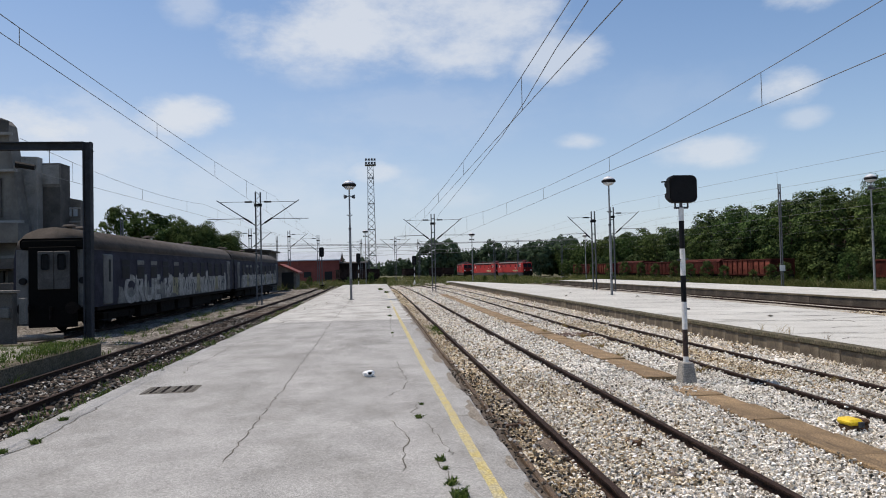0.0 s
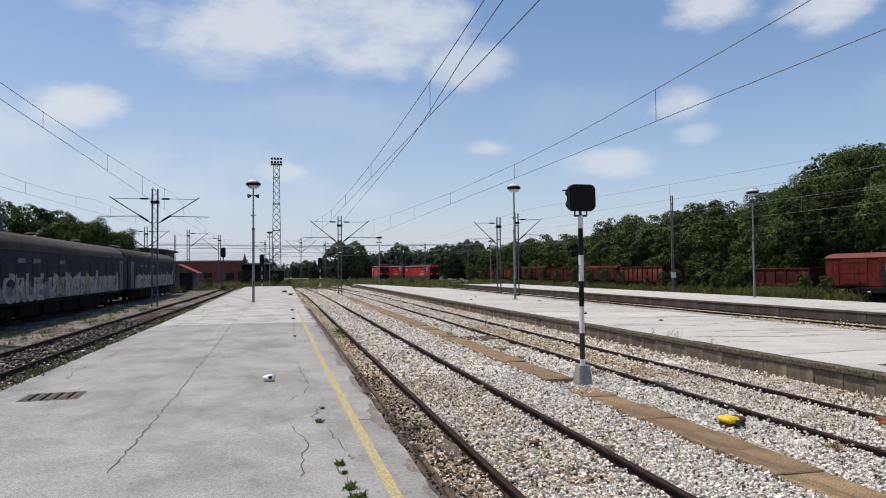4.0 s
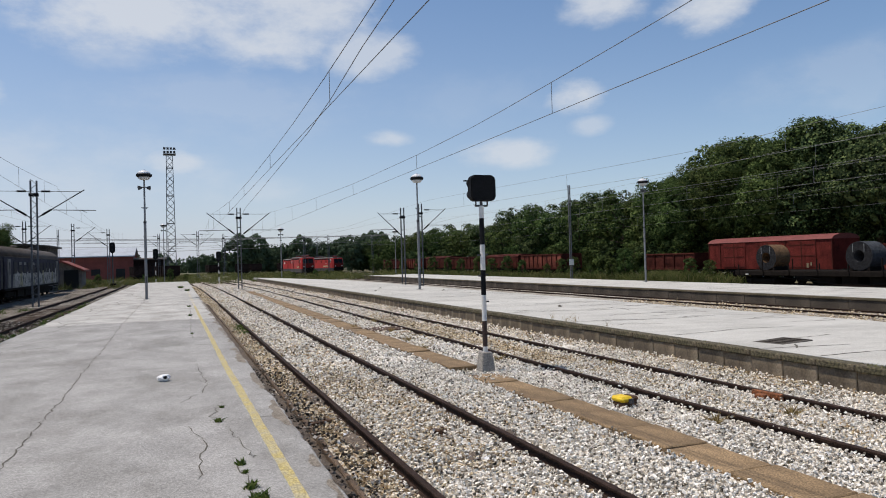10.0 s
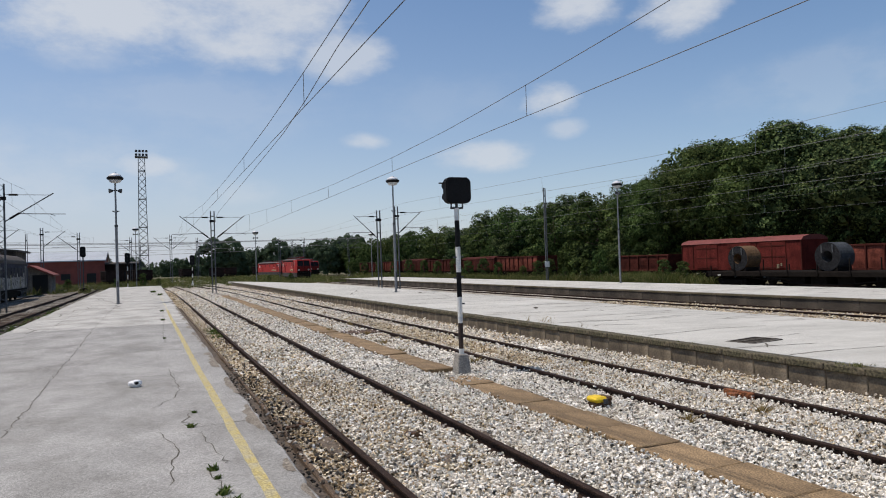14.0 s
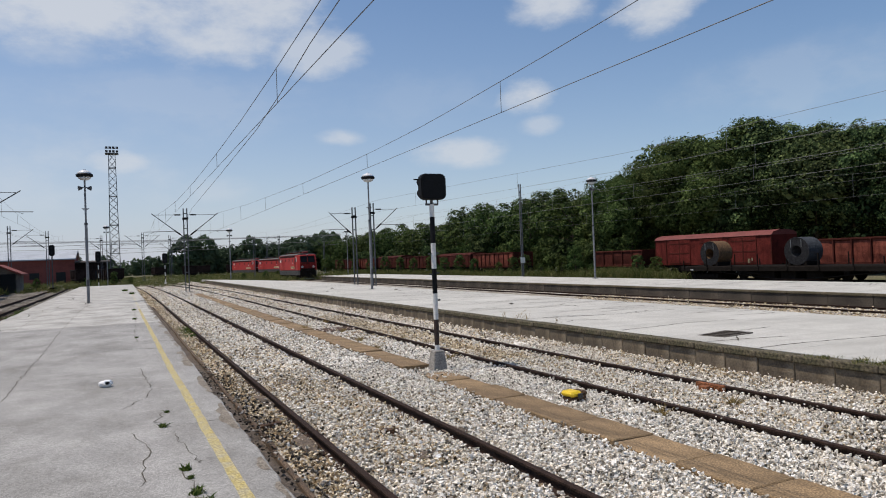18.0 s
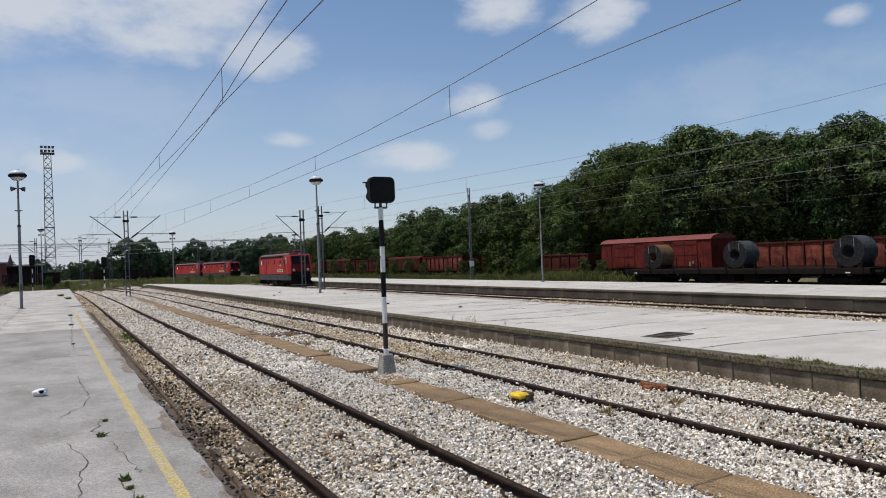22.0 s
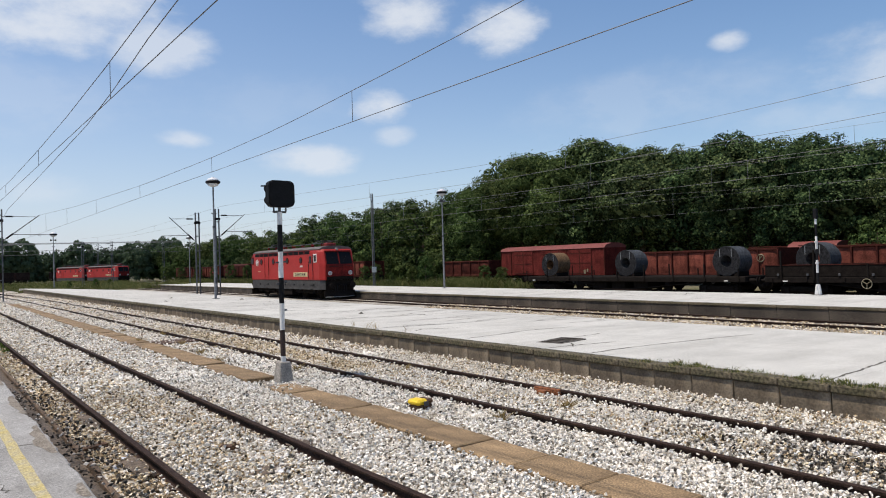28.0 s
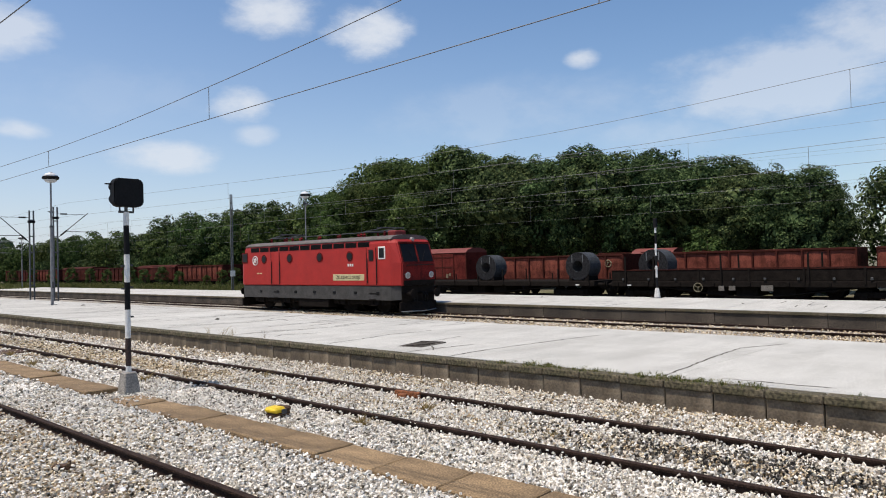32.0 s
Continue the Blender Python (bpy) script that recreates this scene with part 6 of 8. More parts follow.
def coach(m, label, length, graffiti):
    """Passenger coach; its near end lies at y = 0 and it runs to +y; the rail top is z = 0."""
    C = empty("passenger_coach", m, label, "railway coach", "parked coaches")
    side = [(-1.47, 1.02), (-1.5, 1.8), (-1.48, 2.9), (-1.42, 3.28)]
    roof = [(-1.42, 3.28), (-1.3, 3.62), (-1.0, 3.92), (-0.55, 4.1), (0, 4.16)]
    low = side + [(-x, z) for x, z in side[::-1]]
    rf = roof + [(-x, z) for x, z in roof[-2::-1]]
    part("side_wall", shell(bmesh.new(), [(0.0, low), (length, low)]), M["coachblue"], C, "grimy blue side with faded paint")
    part("roof", shell(bmesh.new(), [(-0.04, rf), (length + 0.04, rf)]), M["coachroof"], C, "sooty brown curved roof", True)
    part("rain_strip", boxed(1.40, 0, 3.26, 1.46, length, 3.3), M["coachroof"], C)
    part("skirt", boxed(-1.44, 0.4, 0.86, 1.44, length - 0.4, 1.03, 0.02), M["bogie"], C)
    for s in (1,):
        part("lower_band", boxed(s * 1.485 - 0.015, 2.4, 1.04, s * 1.485 + 0.018, length - 2.4, 1.3), M["coachgrey"], C, "dirty grey lower band")
        n = 11
        for i in range(n):
            y = 3.3 + i * (length - 6.6) / (n - 1)
            w = part("window", boxed(s * 1.47 - 0.04, y - 0.55, 2.02, s * 1.47 + 0.045, y + 0.55, 2.98, 0.05), M["coachblue"], C, "grimy window frame")
            part("pane", boxed(s * 1.475 - 0.04, y - 0.47, 2.1, s * 1.475 + 0.05, y + 0.47, 2.66, 0.03), M["grimyglass"], w)
            part("vent_pane", boxed(s * 1.475 - 0.04, y - 0.47, 2.7, s * 1.475 + 0.05, y + 0.47, 2.92, 0.02), M["coachgrey"] if i in (1, 2, 4) else M["grimyglass"], w)
        for y in (1.35, length - 1.35):
            d = part("door", boxed(s * 1.46 - 0.04, y - 0.5, 1.08, s * 1.46 + 0.055, y + 0.5, 3.12, 0.04), M["coachgrey"], C, "dirty pale folding door")
            part("pane", boxed(s * 1.47 - 0.04, y - 0.02, 1.95, s * 1.47 + 0.06, y + 0.28, 2.95, 0.06), M["grimyglass"], d)
            part("handle", rods((s * 1.55, y - 0.62, 1.3), (s * 1.55, y - 0.62, 2.2), 0.018, n=6), M["darksteel"], d)
            for k in range(2):
                part("step", boxed(s * 1.3 - 0.16, y - 0.45, 0.42 + 0.3 * k, s * 1.3 + 0.16, y + 0.45, 0.46 + 0.3 * k), M["bogie"], C)
    # the end wall: gangway frame, two leaves with round-cornered panes, corner pillars
    part("end_wall", boxed(-1.38, -0.05, 1.05, 1.38, 0.02, 3.3, 0.01), M["coachgrey"], C, "dirty grey end wall")
    part("gangway_frame", boxed(-0.86, -0.22, 0.3, 0.9, -0.05, 3.4, 0.03), M["mattblack"], C)
    for s in (-1, 1):
        d = part("end_door", boxed(s * 0.3 - 0.29 + 0.1, -0.28, 1.76, s * 0.3 + 0.29 + 0.1, -0.22, 3.22, 0.02), M["enddoor"], C, "dirty end door leaf, paint darkened for shade")
        part("pane", boxed(s * 0.3 - 0.05, -0.3, 2.5, s * 0.3 + 0.25, -0.27, 3.12, 0.06), M["grimyglass"], d)
        part("tail_lamp", disc(bmesh.new(), (s * 1.1, -0.1, 2.08), 0.13, (0, 1, 0), 0.14), M["black"], C)
    # near-black panel set beneath the roof edge
    part("end_roof_panel", boxed(-1.2, -0.16, 3.28, 1.2, -0.03, 3.72, 0.1), M["mattblack"], C)
    buffers(C, -0.05, -1)
    buffers(C, length + 0.05, 1)
    for y in (3.6, length - 3.6):
        bg = part("bogie", boxed(-1.15, y - 1.9, 0.4, 1.15, y + 1.9, 0.75, 0.06), M["bogie"], C)
        for dy in (-1.25, 1.25):
            wheelset(bg, y + dy, 0.46)
            for s in (-1, 1):
                part("axle_box", boxed(s * 1.08 - 0.1, y + dy - 0.2, 0.3, s * 1.08 + 0.1, y + dy + 0.2, 0.7, 0.03), M["bogie"], bg)
    # full-width boxes fill the gap so the shade under the floor reads black
    for y in (length * 0.28, length * 0.4, length * 0.52, length * 0.64, length * 0.73):
        part("underfloor_box", boxed(-1.2, y - 1.2, 0.3, 1.25, y + 1.2, 0.86, 0.03), M["bogie"], C)
    for y in (0.8, 2.0, length * 0.4, length * 0.7):
        part("roof_vent", lathe(bmesh.new(), [(0.1, 4.08), (0.1, 4.2), (0.28, 4.22), (0.22, 4.3), (0.03, 4.33)], Matrix.Translation((0.25, y, 0)), 14), M["coachroof"], C)
    # sprayed lettering: fat pale letters, then broad strokes
    y = 3.1
    if graffiti:
        cu = bpy.data.curves.new("graffiti", "FONT")
        cu.body, cu.size, cu.extrude, cu.offset, cu.space_character = "CRUE", 1.75, 0.003, 0.06, 0.98
        tmp = bpy.data.objects.new("graffiti", cu)
        scene.collection.objects.link(tmp)
        me = bpy.data.meshes.new_from_object(tmp.evaluated_get(bpy.context.evaluated_depsgraph_get()))
        bpy.data.objects.remove(tmp)
        me.materials.clear()
        me.materials.append(M["graffiti"])
        g = new("graffiti", me)
        g.parent = C
        g.matrix_basis = Matrix.Translation((1.507, y, 1.06)) @ pose(0, 0, 0, 90, 0, 90) @ Matrix.Diagonal((1.15, 0.95, 1, 1))
        tagged(g, "pale sprayed capital letters")
        y = 8.8
    rng = random.Random(int(length * 10))
    # washed-out paint under the letters, with a ragged upper edge
    for i in range(int((length - 5) / 0.8)):
        a = 2.5 + 0.8 * i
        top = [(a + 0.2 * q, rng.uniform(1.5, 2.1)) for q in range(5)]
        sprayed(C, [(a, 1.06), (a + 0.79, 1.06)] + [(u - 0.005, v) for u, v in top[::-1]], 1.5035, M["washed"])
    k = 0
    while y < length - 2.6:
        # a fat bubble letter, with a dark stroke or two across it
        w, hh = rng.uniform(0.55, 1.0), rng.uniform(0.95, 1.3)
        lean = rng.uniform(-0.18, 0.18)
        n = 18
        pts = []
        for i in range(n):
            a = 6.28319 * i / n
            r = 1 + 0.16 * math.sin(2 * a + k) + 0.12 * math.sin(3 * a + 2 * k) + rng.uniform(-0.05, 0.05)
            ca, sa = math.cos(a), math.sin(a)
            u, v = math.copysign(abs(ca) ** 0.6, ca) * r * w * 0.5, math.copysign(abs(sa) ** 0.6, sa) * r * hh * 0.5
            pts.append((y + w * 0.5 + u + lean * v, max(1.05, 1.08 + hh * 0.5 + v)))
        sprayed(C, pts, 1.509 + 0.0015 * (k % 2), M["graffitiyellow" if k % 6 == 2 else "graffiti"])
        for _ in range(rng.choice((1, 2, 2, 3))):
            u0, v0 = y + w * rng.uniform(0.2, 0.8), 1.1 + hh * rng.uniform(0.1, 0.45)
            du, dv, t = rng.uniform(-0.25, 0.25), hh * rng.uniform(0.2, 0.5), rng.uniform(0.03, 0.06)
            bow = rng.uniform(-0.15, 0.15)
            mid = [(u0 + du * q / 5 + bow * math.sin(3.14 * q / 5), v0 + dv * q / 5) for q in range(6)]
            sprayed(C, [(p - t, q) for p, q in mid] + [(p + t, q) for p, q in mid[::-1]], 1.513, M["coachblue"])
        y += w * rng.uniform(0.82, 1.1)
        k += 1
    return C


# coach grey darkened, with the shade on the end wall in its colour
M["enddoor"] = mat("shaded_end_door_paint", (0.085, 0.08, 0.074), 0.8, vary=0.4, scale=1.5, bump=0.05)
M["washed"] = mat("washed_out_paint", (0.19, 0.185, 0.172), 0.8, vary=0.4, scale=2.2, bump=0.03, dark=(0.05, 0.048, 0.052))
M["grimyglass"] = mat("grimy_window_glass", (0.014, 0.015, 0.017), 0.6, vary=0.4, scale=3, bump=0.02, spec=0.1)
coach(pose(-12.5, 28.0, -0.5), "grimy blue passenger coach covered with graffiti", 25.6, True)
coach(pose(-12.5, 54.6, -0.5), "second grimy coach with faded graffiti", 23.4, False)


# ---- the west side: gantry, building, old platform end ----
def gantry():
    G = empty("gantry", pose(-10.15, 25.3, -0.55), "dark steel portal frame of a post and a beam", "gantry")
    for s in (-1, 1):
        part("flange", boxed(s * 0.12 - 0.018, -0.12, -0.2, s * 0.12 + 0.018, 0.12, 7.0), M["gantrysteel"], G)
        part("flange", boxed(-6.6, -0.12, 6.87 + s * 0.12 - 0.018, -0.1, 0.12, 6.87 + s * 0.12 + 0.018), M["gantrysteel"], G)
    part("web", boxed(-0.102, -0.02, -0.2, 0.102, 0.02, 7.0), M["gantrysteel"], G)
    part("web", boxed(-6.6, -0.016, 6.77, -0.1, 0.016, 6.97), M["gantrysteel"], G)
    part("far_post", boxed(-6.9, -0.19, -0.2, -6.6, 0.19, 7.0, 0.02), M["gantrysteel"], G)
    bm = bmesh.new()
    profile(bm, [(0, 0), (0.4, 0), (0, -0.4)], (-0.18, -0.014, 6.7), (-0.18, 0.014, 6.7))
    part("gusset", bm, M["gantrysteel"], G)
    part("base_plate", boxed(-0.3, -0.3, -0.22, 0.3, 0.3, -0.16), M["gantrysteel"], G)
    part("tensioner", rods((-2.6, 0.4, 6.3), (-2.0, 0.5, 6.2), 0.12, 0.1, 10), M["black"], G)
    return G


M["gantrysteel"] = mat("dull_blue_grey_steel", (0.05, 0.052, 0.057), 0.85, 0.0, vary=0.3, scale=2, bump=0.12, spec=0.15)
gantry()


def west_building():
    """Concrete station block with stepped, canted bays."""
    B = empty("station_building", pose(0, 0, 0), "grimy concrete station building with stepped canted bays", "building")

    def slab(name, pts, y0, y1, material, label=""):
        bm = bmesh.new()
        a = [bm.verts.new((x, y0, z)) for x, z in pts]
        b = [bm.verts.new((x, y1, z)) for x, z in pts]
        bm.faces.new(a)
        bm.faces.new(b)
        k = len(pts)
        for i in range(k):
            bm.faces.new((a[i], a[(i + 1) % k], b[(i + 1) % k], b[i]))
        bmesh.ops.recalc_face_normals(bm, faces=bm.faces)
        return part(name, bm, material, B, label)
    slab("bay_wall", [(-27, -0.8), (-18.2, -0.8), (-18.2, 4.4), (-18.35, 4.9), (-18.95, 9.7), (-19.2, 10.0), (-27, 10.2)], 37.4, 38.4, M["plaster"], "canted concrete bay")
    slab("parapet", [(-27, 9.4), (-18.9, 9.2), (-18.85, 9.85), (-27, 10.35)], 37.2, 37.42, M["plasterdark"])
    slab("balcony", [(-27, 3.5), (-17.9, 3.5), (-17.9, 4.5), (-27, 4.6)], 36.3, 37.4, M["plaster"], "concrete balcony front")
    slab("balcony", [(-27, 2.2), (-17.6, 2.2), (-17.6, 2.7), (-27, 2.8)], 36.0, 37.4, M["plasterdark"])
    slab("bay_wall", [(-19.5, -0.8), (-17.95, -0.8), (-17.95, 8.15), (-19.5, 8.2)], 38.4, 39.0, M["plasterlight"])
    slab("bay_wall", [(-18.3, -0.8), (-17.05, -0.8), (-17.05, 7.9), (-18.3, 7.9)], 39.0, 40.2, M["plasterdark"])
    slab("bay_band", [(-18.3, 6.6), (-17.02, 6.6), (-17.02, 7.85), (-18.3, 7.85)], 38.96, 39.0, M["plaster"])
    slab("bay_wall", [(-17.6, -0.8), (-16.5, -0.8), (-16.5, 6.0), (-17.6, 6.25)], 40.2, 41.2, M["plaster"])
    for x in (-17.45, -17.15, -16.85):
        w = slab("window", [(x, 5.1), (x + 0.2, 5.1), (x + 0.2, 5.6), (x, 5.6)], 40.12, 40.2, M["paleroof"])
    for x in (-21.6, -20.2):
        w = slab("window", [(x, 4.9), (x + 1.0, 4.9), (x + 1.0, 6.9), (x, 6.9)], 37.3, 37.4, M["plasterdark"])
        part("pane", boxed(x + 0.1, 37.26, 5.0, x + 0.9, 37.31, 6.8), M["glass"], w)
    for x in (-21.4, -20.0, -18.9):
        part("lower_pane", boxed(x, 37.3, 0.4, x + 0.9, 37.42, 2.1, 0.02), M["glass"], B)
    # thin paler panels over the upper part of two bays
    slab("upper_panel", [(-19.45, 6.3), (-17.98, 6.3), (-17.98, 8.12), (-19.45, 8.15)], 38.36, 38.4, M["plasterlight"], "paler upper panel")
    slab("upper_panel", [(-18.25, 6.75), (-17.08, 6.75), (-17.08, 7.8), (-18.25, 7.8)], 38.92, 38.96, M["plasterlight"], "paler upper panel")
    for z in (4.75, 5.5):
        slab("ledge", [(-17.62, z), (-16.48, z), (-16.48, z + 0.08), (-17.62, z + 0.08)], 40.08, 40.2, M["plasterlight"])
    for z in (2.75, 4.55, 7.2, 9.1):
        slab("ledge", [(-27, z), (-18.1 - 0.12 * max(0, z - 4.4), z), (-18.1 - 0.12 * max(0, z - 4.4), z + 0.14), (-27, z + 0.14)], 37.18, 37.4, M["plasterlight"], "pale concrete ledge")
    part("main_block", boxed(-45, 41.2, -0.8, -24, 46, 9.6), M["plasterdark"], B)
    part("ground_wall", boxed(-27, 35.4, -0.8, -15.8, 36.0, 1.5, 0.02), M["plasterdark"], B)
    part("antenna", rods((-17.6, 39, 7.9), (-17.6, 39, 8.6), 0.02, n=5), M["darksteel"], B)
    return B


west_building()


def old_platform():
    T = empty("platform_end", pose(0, 0, 0), "low old platform end with a mossy concrete edge", "platform", kind="structure")
    part("kerb", boxed(-8.45, -6, -0.75, -7.95, 20.65, -0.15, 0.05), M["moss"], T)
    part("top", boxed(-13.5, -6, -0.75, -8.46, 20.4, -0.19, 0.04), M["mossytop"], T, "concrete top overgrown with moss and grass")
    part("kerb", boxed(-13.5, 20.41, -0.75, -8.46, 20.66, -0.15, 0.04), M["moss"], T)


old_platform()
wb = empty("low_wall", pose(0, 0, 0), "dark concrete wall stub with a small pale box", "wall")
part("wall", boxed(-13.6, 21.4, -0.7, -10.75, 21.7, 1.28, 0.03), M["plasterdark"], wb)
part("cap", boxed(-13.65, 21.34, 1.28, -10.7, 21.76, 1.36, 0.015), M["plaster"], wb)
part("meter_box", boxed(-10.62, 21.5, 0.35, -10.45, 21.68, 1.12, 0.01), M["coachgrey"], wb, "slim pale box")
part("meter_box", boxed(-11.05, 21.3, 0.55, -10.8, 21.42, 0.85, 0.01), M["coachgrey"], wb)
lg = empty("pipe", pose(-11.6, 24.4, -0.3, 0, 90, 25), "length of pale pipe lying in the dirt", "pipe")
part("tube", rods((0, 0, -0.9), (0, 0, 0.9), 0.11, n=12), M["plaster"], lg)


# ---- far sheds ----
def shed(m, w, d, eave, ridge, wall, roof, label, long_roof=False):
    S = empty("shed", m, label, "building")
    part("wall", boxed(-w / 2, 0, -1, w / 2, d, eave), M[wall], S)
    if long_roof:
        bm = bmesh.new()
        pts = [(-0.5, eave - 0.1), (d / 2, ridge - 0.2), (d + 0.5, eave - 0.1), (d + 0.5, eave + 0.1), (d / 2, ridge), (-0.5, eave + 0.1)]
        a = [bm.verts.new((-w / 2 - 0.4, y, z)) for y, z in pts]
        b = [bm.verts.new((w / 2 + 0.4, y, z)) for y, z in pts]
        for k in range(6):
            bm.faces.new((a[k], a[(k + 1) % 6], b[(k + 1) % 6], b[k]))
        bm.faces.new((a[0], a[1], a[4], a[5]))
        bm.faces.new((b[0], b[1], b[4], b[5]))
        bmesh.ops.recalc_face_normals(bm, faces=bm.faces)
        part("roof", bm, M[roof], S)
        for s in (-1, 1):
            bm = bmesh.new()
            t = [bm.verts.new((s * w / 2 + q, y, z)) for q in (0, -0.2 * s) for y, z in ((0, eave), (d, eave), (d / 2, ridge - 0.2))]
            for ids in ((0, 1, 2), (3, 5, 4), (0, 3, 4, 1), (1, 4, 5, 2), (2, 5, 3, 0)):
                bm.faces.new([t[k] for k in ids])
            bmesh.ops.recalc_face_normals(bm, faces=bm.faces)
            part("gable", bm, M[wall], S)
    else:
        pts = [(-w / 2 - 0.4, eave - 0.1), (0, ridge), (w / 2 + 0.4, eave - 0.1), (w / 2 + 0.4, eave + 0.1), (0, ridge + 0.2), (-w / 2 - 0.4, eave + 0.1)]
        part("roof", shell(bmesh.new(), [(-0.5, pts), (d + 0.5, pts)]), M[roof], S)
        for y in (0, d - 0.2):
            part("gable", shell(bmesh.new(), [(y, [(-w / 2, eave), (0, ridge), (w / 2, eave)]), (y + 0.2, [(-w / 2, eave), (0, ridge), (w / 2, eave)])]), M[wall], S)
    n = max(2, int(w / 4))
    for i in range(n):
        x = -w / 2 + (i + 0.5) * w / n
        part("door" if i % 3 == 1 else "window", boxed(x - 0.8, -0.06, 0 if i % 3 == 1 else 1.2, x + 0.8, 0.02, 2.4), M["glass"], S)
    for i in range(n + 1):
        part("pilaster", boxed(-w / 2 + i * w / n - 0.15, -0.12, -1, -w / 2 + i * w / n + 0.15, 0.02, eave), M[wall], S)
    return S


shed(pose(-19.3, 150, -0.7), 22, 16, 4.85, 6.75, "redwall", "paleroof", "long red shed with a pale sheet roof", True)
shed(pose(-5.3, 152, -0.7), 5.6, 10, 4.1, 4.5, "dullwagon", "coachroof", "dark low shed with an open front", True)
shed(pose(-13.3, 96, -0.7), 4.2, 5, 2.3, 3.4, "plaster", "redwall", "small hut with a red roof")
shed(pose(-15.5, 84, -0.7), 5.0, 7, 5.0, 5.15, "plasterdark", "coachroof", "brown shed behind the coaches")
for i, (x, y) in enumerate(((-6.5, 140), (-2.0, 144), (13.5, 160), (9, 200), (-9, 190), (21, 205), (30, 214))):
    gondola(pose(x, y, -0.9, 0, 0, (8, 10, -4, 3, 12, -3, -5)[i]), "dark wagon standing in the far yard", 5.5, 2.9, "dullwagon" if i != 5 else "vanred", 5, "dullwagon")


# ---- small things on the platforms ----
def grate(m, w, d, label):
    G = empty("drain_cover", m, label, "drain cover")
    part("frame", boxed(-w / 2, -d / 2, -0.02, w / 2, d / 2, 0.006, 0.003), M["iron"], G)
    k = 9
    for i in range(k):
        x = -w / 2 + 0.06 + (w - 0.12) * i / (k - 1)
        part("bar", boxed(x - 0.018, -d / 2 + 0.05, 0.004, x + 0.018, d / 2 - 0.05, 0.014), M["bogie"] if i % 2 else M["iron"], G)
    return G


grate(pose(-3.15, 10.65, 0, 0, 0, 3), 0.75, 0.62, "rusty iron drain cover set in the platform")
grate(pose(10.62, 9.9, -0.018, 0, 0, 12), 1.0, 0.6, "dark iron drain cover set in the pale slabs")
lit = empty("litter", pose(-0.24, 11.2, 0.0) @ Matrix.Scale(1.15, 4), "crumpled white plastic scrap on the platform", "litter")
bm = bmesh.new()
bmesh.ops.create_icosphere(bm, subdivisions=3, radius=1.0)
for v in bm.verts:
    k = 1 + 0.28 * noise.noise(v.co * 1.7) + 0.16 * noise.noise(v.co * 4.3)
    v.co = (v.co.x * 0.085 * k, v.co.y * 0.06 * k, 0.045 + v.co.z * 0.045 * k)
part("bag", bm, M["plastic"], lit, "crumpled white plastic")
# a small black lump stands in for shade inside the crumple
bm = bmesh.new()
bmesh.ops.create_icosphere(bm, subdivisions=2, radius=1.0)
for v in bm.verts:
    k = 1 + 0.3 * noise.noise(v.co * 2.1)
    v.co = (0.012 + v.co.x * 0.03 * k, -0.05 + v.co.y * 0.02 * k, 0.055 + v.co.z * 0.02 * k)
part("hollow_shade", bm, M["black"], lit, "black lump for the shaded opening")


def crack(pts, width, parent, seed, z=0.003):
    """A jagged dark gap along a line of points."""
    rng = random.Random(seed)
    line = []
    for a, b in zip(pts, pts[1:]):
        n = max(3, int(math.dist(a, b) / 0.12))
        for i in range(n):
            u = i / n
            line.append((a[0] + (b[0] - a[0]) * u + rng.uniform(-0.028, 0.028), a[1] + (b[1] - a[1]) * u + rng.uniform(-0.02, 0.02)))
    line.append(pts[-1])
    vs, fs = [], []
    for i, p in enumerate(line):
        a, b = Vector(line[max(0, i - 1)]), Vector(line[min(len(line) - 1, i + 1)])
        d = (b - a).normalized()
        w = width * rng.uniform(0.25, 1.0) * (0.3 if i in (0, len(line) - 1) else 1)
        zz = z if not callable(z) else z(p[0])
        vs += [(p[0] + d.y * w, p[1] - d.x * w, zz), (p[0] - d.y * w, p[1] + d.x * w, zz)]
        if i:
            fs.append((2 * i - 2, 2 * i - 1, 2 * i + 1, 2 * i))
    return raw("crack", vs, fs, M["crackfill"], parent)


M["orangerust"] = mat("orange_rusted_iron", (0.24, 0.085, 0.03), 0.85, 0.0, vary=0.4, scale=14, bump=0.3)
M["earthboard"] = mat("weathered_brown_board", (0.13, 0.09, 0.06), 0.9, vary=0.35, scale=4, bump=0.4)
M["crackfill"] = mat("dark_crack_dirt", (0.11, 0.10, 0.08), 0.95, vary=0.3, scale=9, bump=0.4)
